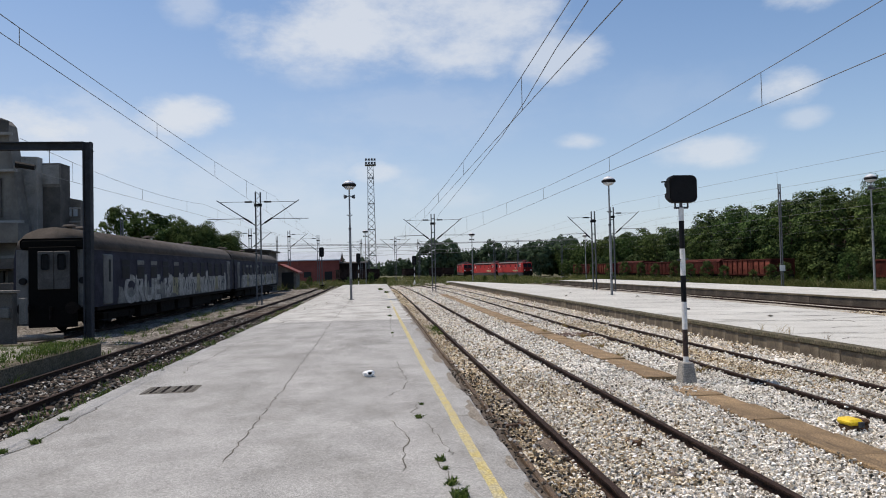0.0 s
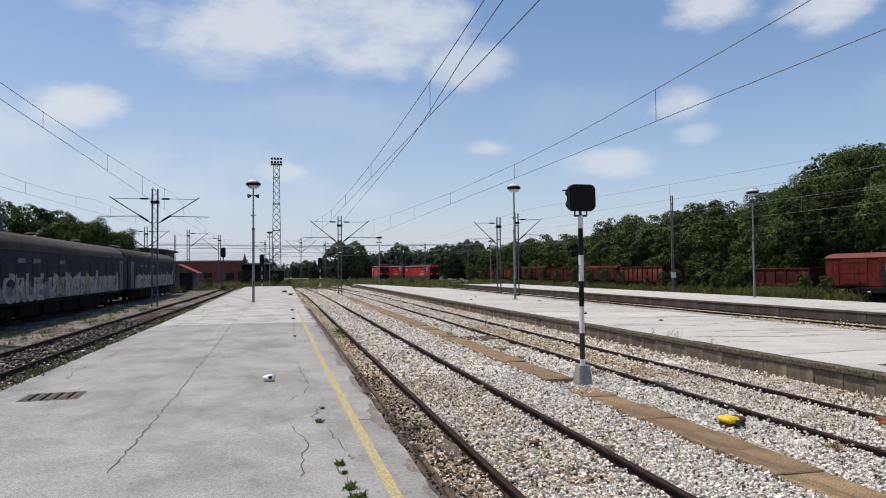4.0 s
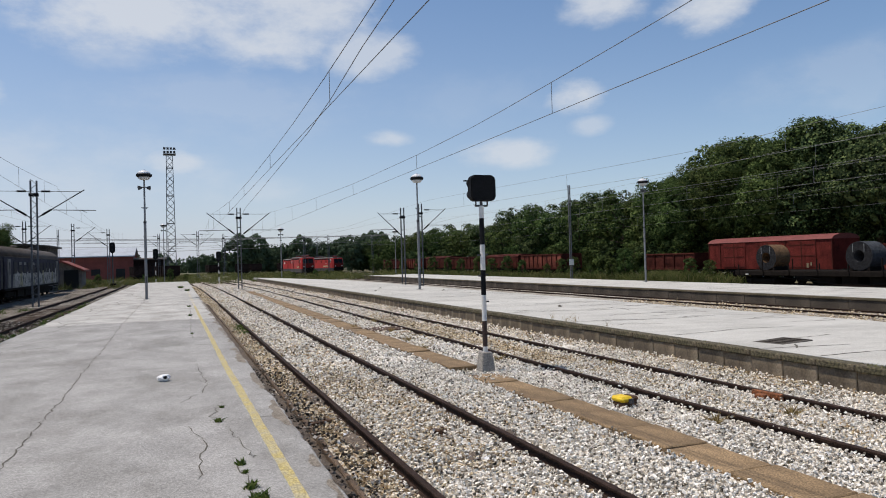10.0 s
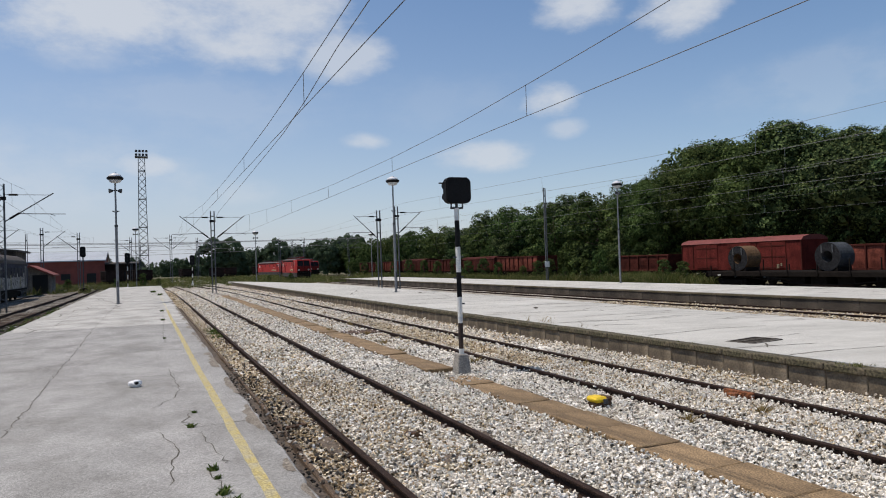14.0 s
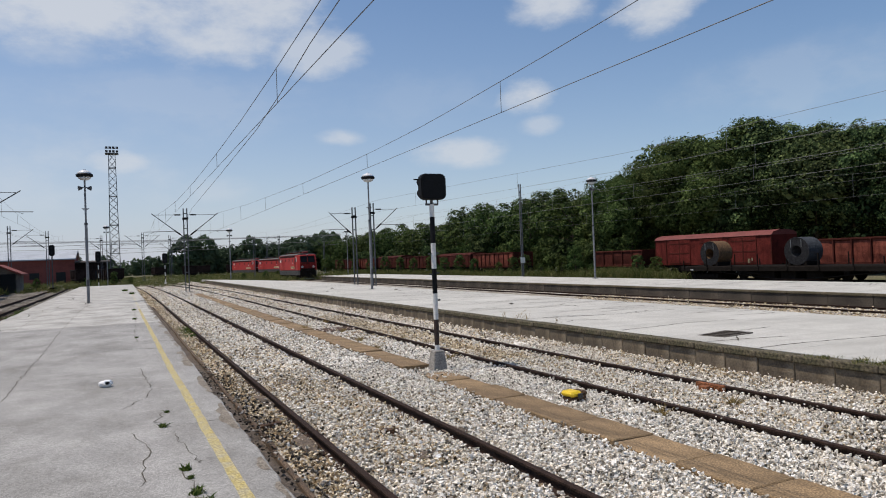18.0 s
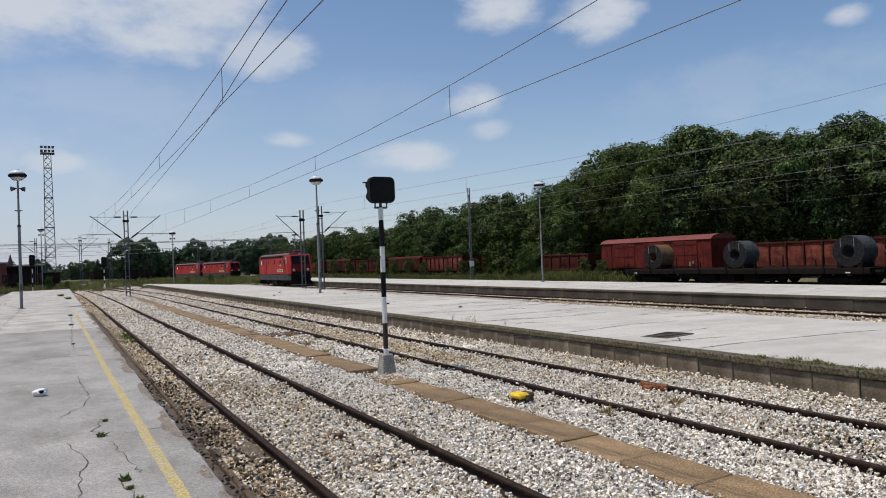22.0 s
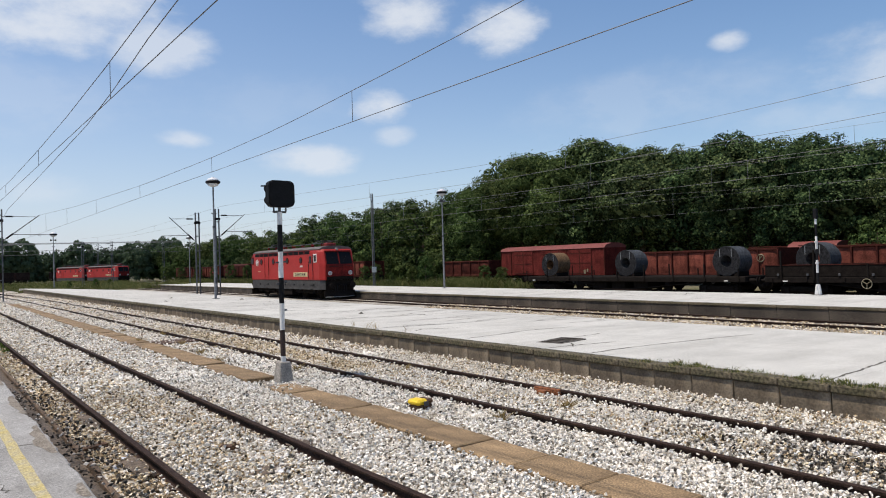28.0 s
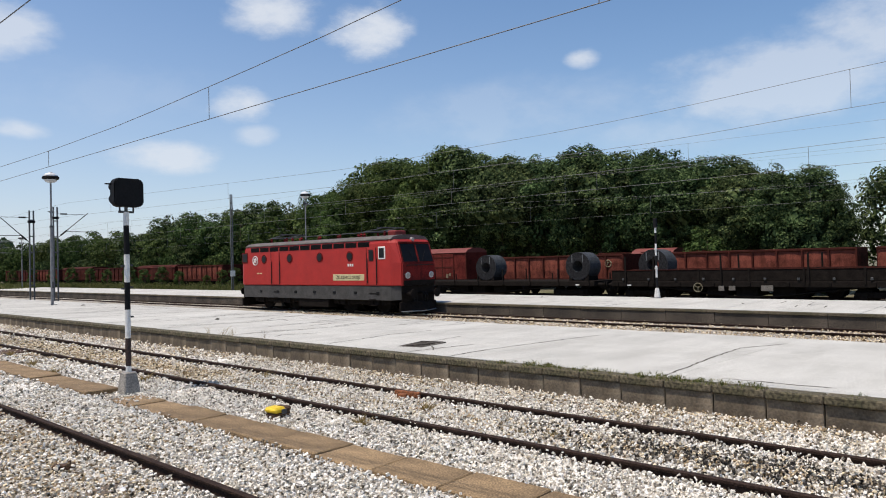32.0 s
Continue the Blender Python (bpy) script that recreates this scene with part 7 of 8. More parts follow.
CR = [[(-1.51, 6.4), (-1.5, 6.8), (-1.49, 8.2), (-1.48, 10.28), (-1.52, 11.96), (-1.53, 16.43), (-1.64, 23.1), (-1.66, 32.45), (-1.6, 42)],
      [(0.43, 7.73), (0.5, 7.01), (0.57, 6.45), (0.58, 6.33)], [(0.32, 7.92), (0.51, 7.95), (0.75, 7.99), (1.05, 7.94)],
      [(-0.02, 9.29), (0.23, 9.89), (0.34, 10.61), (0.23, 12.94)], [(-3.75, 9.7), (-3.72, 9.3), (-3.7, 8.5), (-3.62, 7.5), (-3.72, 7.08), (-3.75, 5)],
      [(-3.42, 12.17), (-3.56, 13.17), (-3.47, 14.56), (-3.52, 17.05), (-3.26, 18.64), (-2.2, 19.2)], [(-0.34, 23.07), (0.2, 23.2), (0.9, 23.5)], [(-1.4, 12.6), (-1.19, 12.48), (0.4, 12.07)],
      [(0.43, 6.2), (0.47, 5.6), (0.52, 5.1)], [(0.44, 8.9), (0.3, 8.3), (0.4, 8.0)], [(-3.4, 21), (-2.9, 25), (-3.0, 30), (-2.6, 38)], [(0.1, 5.9), (0.2, 7.2), (0.05, 7.9)], [(-2.8, 14.0), (-1.6, 14.4)],
      [(0.3, 17.5), (0.27, 19.5), (0.4, 25.5), (0.42, 31)]]
for i, c in enumerate(CR):
    crack(c, 0.010 if i in (0, 4) else 0.008, P1, i)
rng = random.Random(61)
for i in range(30):
    y = rng.uniform(14, 60)
    x = rng.uniform(-3.9, 0.2)
    if i % 3:
        c = [(x, y), (x + rng.uniform(0.3, 0.8), y + rng.uniform(-0.3, 0.3)), (x + rng.uniform(0.8, 1.7), y + rng.uniform(-0.6, 0.6))]
    else:
        c = [(x, y), (x + rng.uniform(-0.3, 0.3), y + rng.uniform(0.8, 1.5)), (x + rng.uniform(-0.4, 0.4), y + rng.uniform(2, 3.5))]
    crack(c, 0.012 + 0.0004 * y, P1, 500 + i)
ZP2 = lambda x: -0.14 * (x - 9.42) / (P2_X1 - 9.42) + 0.003
CR2 = [[(9.42, 4.11), (10.6, 4.22), (11.93, 4.34), (13.68, 4.44), (15.02, 3.95)], [(9.45, 8.1), (10.33, 8.2), (11.6, 8.15), (13.26, 8.05), (14.6, 7.9)], [(9.55, 11.69), (10.7, 11.9), (11.88, 12.17), (13.4, 12.1)], [(9.45, 9.2), (10.3, 9.15), (11.29, 9.02)],
       [(9.7, 15.4), (10.9, 15.6), (11.6, 15.2)], [(10.0, 9.0), (10.5, 9.5)], [(11.2, 10.2), (12.5, 10.4)], [(9.8, 2.0), (9.75, 3.4)]]
for i, c in enumerate(CR2):
    crack(c, 0.026, P2, 40 + i, ZP2)
rng = random.Random(77)
for k in range(13):
    y = 15.4 + 3.77 * k
    crack([(9.45, y + rng.uniform(-0.1, 0.1)), (11.0, y + rng.uniform(-0.25, 0.25)), (12.8, y + rng.uniform(-0.3, 0.3)), (14.4, y + rng.uniform(-0.3, 0.3)), (15.9, y + rng.uniform(-0.3, 0.3))], 0.02 + 0.0006 * y, P2, 600 + k, ZP2)
for i in range(70):
    y = 13 + 40 * rng.random()
    x = rng.uniform(9.8, 15.6)
    crack([(x, y), (x + rng.uniform(0.3, 1.6), y + rng.uniform(-0.35, 0.35)), (x + rng.uniform(1.2, 2.4), y + rng.uniform(-0.5, 0.5))], 0.03, P2, 100 + i, ZP2)
for i in range(64):
    y = -4 + 66 * rng.random()
    x = rng.uniform(28.0, 33.5)
    crack([(x, y), (x + rng.uniform(0.8, 2.2), y + rng.uniform(-0.5, 0.5))], 0.045, P3, 200 + i, -0.467)


# ---- grass and weeds ----
def tuft_mesh(spots, blades, h, spread, seed, width=0.008):
    rng = np.random.default_rng(seed)
    vs, fs = [], []
    for (x, y, z, s) in spots:
        for _ in range(max(3, int(blades * s))):
            a = rng.uniform(0, 6.283)
            r = spread * s * rng.uniform(0, 1) ** 0.7
            p = np.array([x + r * math.cos(a), y + r * math.sin(a), z])
            lean = np.array([rng.normal(0, 0.45), rng.normal(0, 0.45), 1.0])
            hh = h * s * rng.uniform(0.4, 1.1)
            side = np.array([math.cos(a + 1.57), math.sin(a + 1.57), 0]) * width * rng.uniform(0.6, 1.6)
            mid = p + lean * hh * 0.55
            tip = p + lean * hh * np.array([1.5, 1.5, 1.0])
            k = len(vs)
            vs += [tuple(p - side), tuple(p + side), tuple(mid + side * 0.8), tuple(mid - side * 0.8), tuple(tip)]
            fs += [(k, k + 1, k + 2, k + 3), (k + 3, k + 2, k + 4)]
    return vs, fs


def weed(x, y, z, s, label, seed, dry=False):
    W = empty("weed", pose(x, y, z), label, "weed")
    vs, fs = tuft_mesh([(0, 0, 0, 1.0)], 70, (0.16 if dry else 0.075) * s, (0.035 if dry else 0.085) * s, seed, (0.006 if dry else 0.011) * s)
    raw("foliage", vs, fs, M["drygrass" if dry else "weedleaf"], W)
    return W


M["copegrass"] = island_mat("yellowing_grass", [(0, (0.06, 0.08, 0.022)), (0.6, (0.14, 0.15, 0.052)), (1, (0.32, 0.27, 0.13))], 0.8, translucent=0.2)
M["weedleaf"] = island_mat("weed_leaves", [(0, (0.03, 0.06, 0.012)), (0.6, (0.07, 0.11, 0.02)), (1, (0.14, 0.17, 0.05))], 0.7, translucent=0.25)
for i, (x, y, s) in enumerate(((0.44, 8.75, 0.7), (0.36, 7.98, 1.1), (0.45, 6.19, 1.1), (0.46, 5.92, 0.7), (0.47, 5.5, 1.3), (0.51, 5.2, 1.6), (0.42, 31.3, 1.8), (0.36, 25.6, 1.6), (0.29, 18.7, 0.9), (-3.62, 7.56, 1.3), (-3.84, 8.7, 1.2), (-3.76, 7.2, 1.1), (0.6, 52, 4.0), (0.2, 60, 4.5))):
    weed(x, y, 0.0, s * 0.55, "green weed growing from a crack in the platform", 300 + i)
rng = random.Random(5)
for i, (x, y) in enumerate(((6.35, 7.0), (5.6, 16.0), (6.1, 20.5), (5.75, 17.8), (6.3, 13.3), (7.5, 6.9), (7.3, 4.6), (7.9, 11.6), (6.5, 24.0), (5.4, 22.5), (9.0, 13.0), (5.95, 27.0))):
    weed(x, y, -0.52, rng.uniform(0.8, 1.3), "dry brown weed standing in the ballast", 340 + i, True)
sp = []
for _ in range(150):
    y = rng.uniform(1.5, 8.5)
    if noise.noise((y * 1.1, 0, 5.0)) > (-0.25 if 2.8 < y < 6.5 else 0.1):
        sp.append((9.3 + rng.uniform(-0.08, 0.2), y, -0.01, rng.uniform(0.3, 0.8) * (1.1 if 2.8 < y < 6.5 else 0.7)))
for y in (6.9, 6.2, 6.05, 5.25, 5.05, 4.35, 3.95, 3.8, 3.4, 2.9):
    sp += [(9.3 + rng.uniform(-0.08, 0.22), y + rng.uniform(-0.22, 0.22), -0.01, rng.uniform(0.35, 0.9)) for _ in range(9)]
for _ in range(40):
    sp.append((9.32 + rng.uniform(-0.08, 0.2), rng.uniform(8.5, 40), -0.01, rng.uniform(0.2, 0.5)))
vs, fs = tuft_mesh(sp, 16, 0.085, 0.15, 8, 0.005)
tagged(raw("grass_strip", vs, fs, M["copegrass"]), "grass along the mossy platform coping", "grass", kind="stuff")
sp = [(9.4 + rng.uniform(0, 0.2), 14.5 + rng.uniform(-0.6, 2.0), 0, rng.uniform(0.9, 1.6)) for _ in range(6)]
vs, fs = tuft_mesh(sp, 7, 0.2, 0.12, 18, 0.003)
tagged(raw("grass_strip", vs, fs, M["drygrass"]), "tall dry grass stalks on the platform edge", "grass", kind="stuff")
sp = [(p1_left(y) + rng.uniform(-0.25, 0.06), y, -0.12 if rng.random() < 0.6 else 0.0, rng.uniform(0.4, 1.2)) for y in np.arange(5, 40, 0.16)]
vs, fs = tuft_mesh(sp, 12, 0.13, 0.13, 28, 0.008)
tagged(raw("grass_strip", vs, fs, M["weedleaf"]), "weeds along the west platform edge", "grass", kind="stuff")
sp = [(rng.uniform(-10.5, -7.6), rng.uniform(10, 48), -0.6, rng.uniform(0.7, 1.8)) for _ in range(120)] + [(rng.uniform(-12.5, -8.1), rng.uniform(8, 20.4), -0.17, rng.uniform(0.4, 1.1)) for _ in range(420)] + [(rng.uniform(-9.2, -7.9), rng.uniform(14, 20.6), -0.16, rng.uniform(0.5, 1.2)) for _ in range(220)]
vs, fs = tuft_mesh(sp, 12, 0.16, 0.2, 38, 0.008)
tagged(raw("grass_strip", vs, fs, M["weedleaf"]), "rough grass between the western tracks", "grass", kind="stuff")
sp = [(rng.uniform(-20, 14), rng.uniform(88, 190), -0.6, rng.uniform(1.6, 4.6)) for _ in range(800)] + [(rng.uniform(14, 36), rng.uniform(100, 190), -0.9, rng.uniform(2, 5)) for _ in range(560)]
vs, fs = tuft_mesh(sp, 10, 0.2, 0.3, 48, 0.022)
tagged(raw("grass_field", vs, fs, M["grass"]), "rough grass and weeds beyond the platforms", "grass", kind="stuff")
sp = [(rng.uniform(36.2, 38.8), rng.uniform(44, 130), -1.0, rng.uniform(1.2, 2.8)) for _ in range(330)] + [(rng.uniform(41.8, 44.6), rng.uniform(45, 150), -1.0, rng.uniform(2, 6)) for _ in range(600)]
sp += [(rng.uniform(40.8, 44.8), rng.uniform(47.5, 56), -1.1, rng.uniform(4, 7.5)) for _ in range(170)]
vs, fs = tuft_mesh(sp, 10, 0.18, 0.28, 58, 0.02)
tagged(raw("grass_field", vs, fs, M["grass"]), "weeds beside the sidings", "grass", kind="stuff")


sp = [(1.95 + rng.uniform(-0.16, 0.16), rng.uniform(23.0, 26.6), -0.5, rng.uniform(0.6, 1.1)) for _ in range(60)]
vs, fs = tuft_mesh(sp, 16, 0.09, 0.16, 68, 0.01)
tagged(raw("grass_strip", vs, fs, M["weedleaf"]), "dark patch of weeds between the platform and the rail", "grass", kind="stuff")


sp = [(rng.uniform(6.75, 8.1), rng.uniform(17.5, 23.5), -0.5, rng.uniform(0.35, 0.8)) for _ in range(90)]
vs, fs = tuft_mesh(sp, 12, 0.09, 0.16, 69, 0.006)
tagged(raw("grass_strip", vs, fs, M["drygrass"]), "dry brown weeds between the rails of the second track", "grass", kind="stuff")


def bank(x0, z0, x1, z1, y0, y1, material, label, seed):
    """A ragged strip of earth between two heights."""
    rng = random.Random(seed)
    ys = np.arange(y0, y1, 0.18)
    vs, k = [], 7
    for y in ys:
        for i in range(k):
            u = i / (k - 1)
            w = 0.05 * noise.noise((u * 2, y * 1.4, seed)) + 0.02 * noise.noise((u * 9, y * 6, seed))
            vs.append((x0 + (x1 - x0) * u + (0 if i == 0 else w), float(y), z0 + (z1 - z0) * (u ** 0.6) + (0.0 if i == 0 else w * 0.5)))
    fs = [(j * k + i, j * k + i + 1, j * k + k + i + 1, j * k + k + i) for j in range(len(ys) - 1) for i in range(k - 1)]
    return tagged(raw("earth_bank", vs, fs, material, smooth=True), label, "earth", kind="structure")


bank(0.88, -0.03, 1.62, -0.51, -4, 44, M["earth"], "brown crumbling earth along the platform edge", 2)
bank(1.092, -0.03, 1.3, -0.3, 44, 86, M["earth"], "brown earth along the platform edge", 3)
def edge_dirt():
    """Brown dirt lying in ragged patches along the crumbled edge of the platform."""
    T = empty("dirt", pose(0, 0, 0), "brown dirt in ragged patches along the platform edge", "dirt", kind="stuff")
    run = []
    for y in np.arange(-2, 42, 0.06):
        k = noise.noise((y * 0.8, 4.0, 1.0)) + 0.45 * noise.noise((y * 3.1, 2.0, 8.0))
        if k > -0.12:
            run.append((float(y), 0.03 + 0.2 * (k + 0.12) + 0.03 * abs(noise.noise((y * 11, 1.0, 3.0)))))
            continue
        if len(run) > 4:
            vs = [v for yy, w in run for v in ((1.085 - w, yy, 0.0035), (1.075, yy, 0.0035))]
            tagged(raw("patch", vs, [(2 * q, 2 * q + 1, 2 * q + 3, 2 * q + 2) for q in range(len(run) - 1)], M["edgedirt"], T), kind="stuff")
        run = []


M["edgedirt"] = mat("brown_dust_on_concrete", (0.235, 0.205, 0.165), 0.95, vary=0.3, scale=3.0, bump=0.2, fine=60, dark=(0.12, 0.1, 0.075), speckle=75.0)
edge_dirt()
heap("earth_crumbs", 1300, strewn(1.12, 1.65, -2, 14, -0.24, lambda x, y, rng: np.abs(x) > 0, 0.06), 0.022, M["sootstones"], "small dull stones on the earth bank", 31)
heap("dirty_stones", 16000, strewn(-7.6, -4.0, 6, 36, -0.57, None, 0.025, 1.4), 0.045, M["sootstones"], "sooty ballast stones with pale chips", 32)
heap("ballast_stones", 9000, strewn(22.5, 27.4, 2, 34, -1.02, None, 0.015), 0.045, M["brownstones"], "dull ballast stones by the lower track", 33)
ed = empty("edging", pose(0, 0, 0), "low brown timber edging along the ballast", "edging", kind="structure")
y = -4.0
while y < 40:
    ob = part("edging_board", boxed(1.5, y, -0.55, 1.56, y + 2.96, -0.40, 0.012), M["earthboard"], ed)
    ob.matrix_basis = pose(rng.uniform(-0.02, 0.02), 0, rng.uniform(-0.02, 0.01))
    y += 3.0


# ---- odds and ends between the tracks ----
hatch = empty("hatch", pose(6.15, 21.3, -0.47, 0, 0, 2), "dark steel hatch cover beside the cable trough", "hatch")
part("cover", boxed(-0.55, -0.5, -0.05, 0.55, 0.5, 0.03, 0.01), M["rustbox"], hatch)
part("rim", boxed(-0.62, -0.57, -0.08, 0.62, 0.57, 0.0, 0.01), M["footconc"], hatch)
for i, (x, y, ang, ln) in enumerate(((1.75, 9.4, 20, 0.3), (3.0, 8.2, -35, 0.22))):
    q = empty("scrap", pose(x, y, -0.47, 0, 0, ang), "rusty iron scrap lying in the ballast", "scrap")
    part("plate", boxed(-ln / 2, -0.05, -0.02, ln / 2, 0.05, 0.035, 0.008), M["rustbox"], q)
    part("bolt", rods((0.06, 0, 0.03), (0.06, 0, 0.07), 0.018, n=8), M["rustbox"], q)
for i in range(30):
    k = rng.randrange(4)
    x, y = ((rng.uniform(1.2, 1.9), rng.uniform(4, 16)), (rng.uniform(-7, -4.2), rng.uniform(9, 26)), (rng.uniform(9.6, 15.5), rng.uniform(16, 44)), (rng.uniform(2.3, 3.4), rng.uniform(4, 14)))[k]
    z = (-0.47, -0.55, 0.0 if k != 2 else ZP2(x), -0.47)[k]
    bit = empty("litter", pose(x, y, z, 0, 0, rng.uniform(0, 180)), ("scrap of white paper among the stones", "pale scrap of plastic in the dirt", "dark clod of dirt on the pale platform", "scrap of white paper among the stones")[k], "litter")
    s = rng.uniform(0.03, 0.06) if k != 2 else rng.uniform(0.05, 0.14)
    vs = [(-s, -s * 0.6, 0.0), (s, -s * 0.5, 0.012), (s * 0.8, s * 0.6, 0.0), (-s * 0.9, s * 0.5, 0.02), (0, 0, s * 0.55)]
    raw("scrap", vs, [(0, 1, 4), (1, 2, 4), (2, 3, 4), (3, 0, 4), (3, 2, 1, 0)], M["crackfill"] if k == 2 else M["plastic"], bit)


j = empty("rail_joint", pose(8.07, 7.84, -0.46, 0, 0, 3), "rusty orange rail joint bar with bolts", "rail joint")
part("joint_bar", boxed(-0.035, -0.26, -0.02, 0.035, 0.26, 0.075, 0.01), M["orangerust"], j)
part("bracket", boxed(-0.16, -0.06, -0.02, -0.035, 0.1, 0.05, 0.01), M["orangerust"], j)
for k in range(4):
    part("bolt", rods((-0.035, -0.2 + 0.133 * k, 0.03), (-0.07, -0.2 + 0.133 * k, 0.03), 0.02, n=6), M["orangerust"], j)


def mud_patch(x, y, rx, ry, seed):
    """A low smear of wet brown earth among the stones."""
    bm = bmesh.new()
    mid = bm.verts.new((x, y, -0.448))
    rim = []
    for k in range(22):
        a = 6.28319 * k / 22
        w = 1 + 0.35 * noise.noise((2 * math.cos(a), 2 * math.sin(a), seed))
        rim.append(bm.verts.new((x + rx * w * math.cos(a), y + ry * w * math.sin(a), -0.478)))
    for k in range(22):
        bm.faces.new((mid, rim[k], rim[(k + 1) % 22]))
    tagged(part("mud", bm, M["earth"], smooth=True), "smear of brown earth among the ballast stones", "mud", kind="stuff")


for k, (x, y, rx, ry) in enumerate(((3.0, 7.05, 0.26, 0.13), (3.75, 7.85, 0.16, 0.2), (2.72, 12.6, 0.28, 0.1), (1.95, 8.3, 0.12, 0.5), (2.0, 11.2, 0.1, 0.6))):
    mud_patch(x, y, rx, ry, 3.1 + k)


def bolts_and_chairs():
    """Rail fastenings beside the near rails, a pair at each sleeper."""
    me = None
    for x in (2.12, 3.63, 6.655, 8.165):
        holder = empty("rail_fastenings", pose(0, 0, 0), "rusty clips holding the rail to its sleepers", "rail clip", kind="structure")
        y = 1.0
        while y < 24:
            for s in (-1, 1):
                if me is None:
                    ob = part("clip", boxed(-0.035, -0.06, -0.02, 0.035, 0.06, 0.03, 0.01), M["rail"], holder)
                    me = ob.data
                else:
                    ob = new("clip", me)
                    ob.parent = holder
                ob.matrix_basis = pose(x + s * 0.085, y, RAIL - 0.125, 0, s * 12, 0)
            y += 0.62


bolts_and_chairs()


# ---- trees ----
def leaf_cloud(lobes, n, size, seed):
    """Leaves strewn through and over a set of lobes (x, y, z, rx, ry, rz): verts and faces."""
    rng = np.random.default_rng(seed)
    lob = np.array(lobes)
    vol = (lob[:, 3] * lob[:, 4] + lob[:, 3] * lob[:, 5] + lob[:, 4] * lob[:, 5])
    pick = rng.choice(len(lob), n, p=vol / vol.sum())
    d = rng.normal(size=(n, 3))
    d /= np.linalg.norm(d, axis=1, keepdims=True)
    r = rng.uniform(0.7, 1.05, n) ** 0.5
    # small tufts give the outline its unevenness
    tuft = 1 + 0.16 * np.sin(d[:, 0] * 7 + pick) * np.sin(d[:, 1] * 6 + 2 * pick) + 0.12 * np.sin(d[:, 2] * 11 + pick * 3) + 0.1 * np.sin(d[:, 0] * 17) * np.sin(d[:, 1] * 19 + pick)
    c = lob[pick, :3] + d * lob[pick, 3:] * (r * tuft)[:, None]
    nrm = d * 1.0 + rng.normal(0, 0.36, (n, 3)) + np.array([0, 0, 0.25])
    nrm /= np.linalg.norm(nrm, axis=1, keepdims=True)
    a = np.cross(nrm, rng.normal(size=(n, 3)))
    a /= np.linalg.norm(a, axis=1, keepdims=True)
    b = np.cross(nrm, a)
    s = size * rng.uniform(0.6, 1.35, (n, 1))
    v = np.stack([c - a * s * 0.9, c - b * s * 0.55 + nrm * s * 0.12, c + a * s * 0.9, c + b * s * 0.55 + nrm * s * 0.12], 1)
    return v.reshape(-1, 3).tolist(), (np.arange(n)[:, None] * 4 + np.arange(4)).tolist()


def quads(p, nrm, size, rng):
    """A four-cornered leaf at each point, facing roughly along its normal."""
    n = len(p)
    nrm = nrm / np.linalg.norm(nrm, axis=1, keepdims=True)
    u = np.cross(nrm, rng.normal(size=(n, 3)))
    u /= np.linalg.norm(u, axis=1, keepdims=True)
    w = np.cross(nrm, u)
    s = size * rng.uniform(0.6, 1.35, (n, 1))
    return np.stack([p - u * s * 0.8, p - w * s * 0.6 + nrm * s * 0.12, p + u * s * 0.8, p + w * s * 0.6 + nrm * s * 0.12], 1).reshape(-1, 3)


def crown_leaves(lobes, puffs, per, leaf, seed, puff_r, core):
    """A crown in two scales: lobes carry rounded puffs, puffs carry leaves; coarse leaves fill the lobes inside."""
    rng = np.random.default_rng(seed)
    lob = np.array(lobes)
    area = lob[:, 3] * lob[:, 4] + lob[:, 3] * lob[:, 5] + lob[:, 4] * lob[:, 5]
    many = puffs * 4
    pick = rng.choice(len(lob), many, p=area / area.sum())
    d = rng.normal(size=(many, 3)) + np.array([0, 0, 0.2])
    d /= np.linalg.norm(d, axis=1, keepdims=True)
    c = lob[pick, :3] + d * lob[pick, 3:] * rng.uniform(0.8, 1.06, (many, 1))
    # puffs buried in another lobe are left out
    deep = (((c[:, None] - lob[None, :, :3]) / lob[None, :, 3:]) ** 2).sum(-1)
    deep[np.arange(many), pick] = 9
    free = np.flatnonzero(deep.min(1) > 0.72)[:puffs]
    c, d = c[free], d[free]
    puffs = len(c)
    r = rng.uniform(*puff_r, puffs) * np.where(rng.uniform(size=puffs) < 0.15, 1.35, 1.0)
    n = puffs * per
    who = np.repeat(np.arange(puffs), per)
    e = rng.normal(size=(n, 3)) + 0.55 * d[who] + np.array([0, 0, 0.65])
    e /= np.linalg.norm(e, axis=1, keepdims=True)
    far = rng.uniform(0.45, 1.0, n) ** 0.4 * np.where(rng.uniform(size=n) < 0.05, 1.35, 1.0)
    p = c[who] + e * (r[who] * far)[:, None] * np.array([1, 1, 0.85])
    nrm = 0.9 * e + 0.2 * d[who] + rng.normal(0, 0.24, (n, 3))
    v = quads(p, nrm, leaf, rng)
    # the dense inside
    pk = rng.choice(len(lob), core, p=area / area.sum())
    dc = rng.normal(size=(core, 3))
    dc /= np.linalg.norm(dc, axis=1, keepdims=True)
    q = lob[pk, :3] + dc * lob[pk, 3:] * rng.uniform(0.45, 0.74, (core, 1))
    v = np.concatenate([v, quads(q, dc + rng.normal(0, 0.2, (core, 3)), 0.3, rng)])
    k = len(v) // 4
    return v.tolist(), (np.arange(k)[:, None] * 4 + np.arange(4)).tolist()


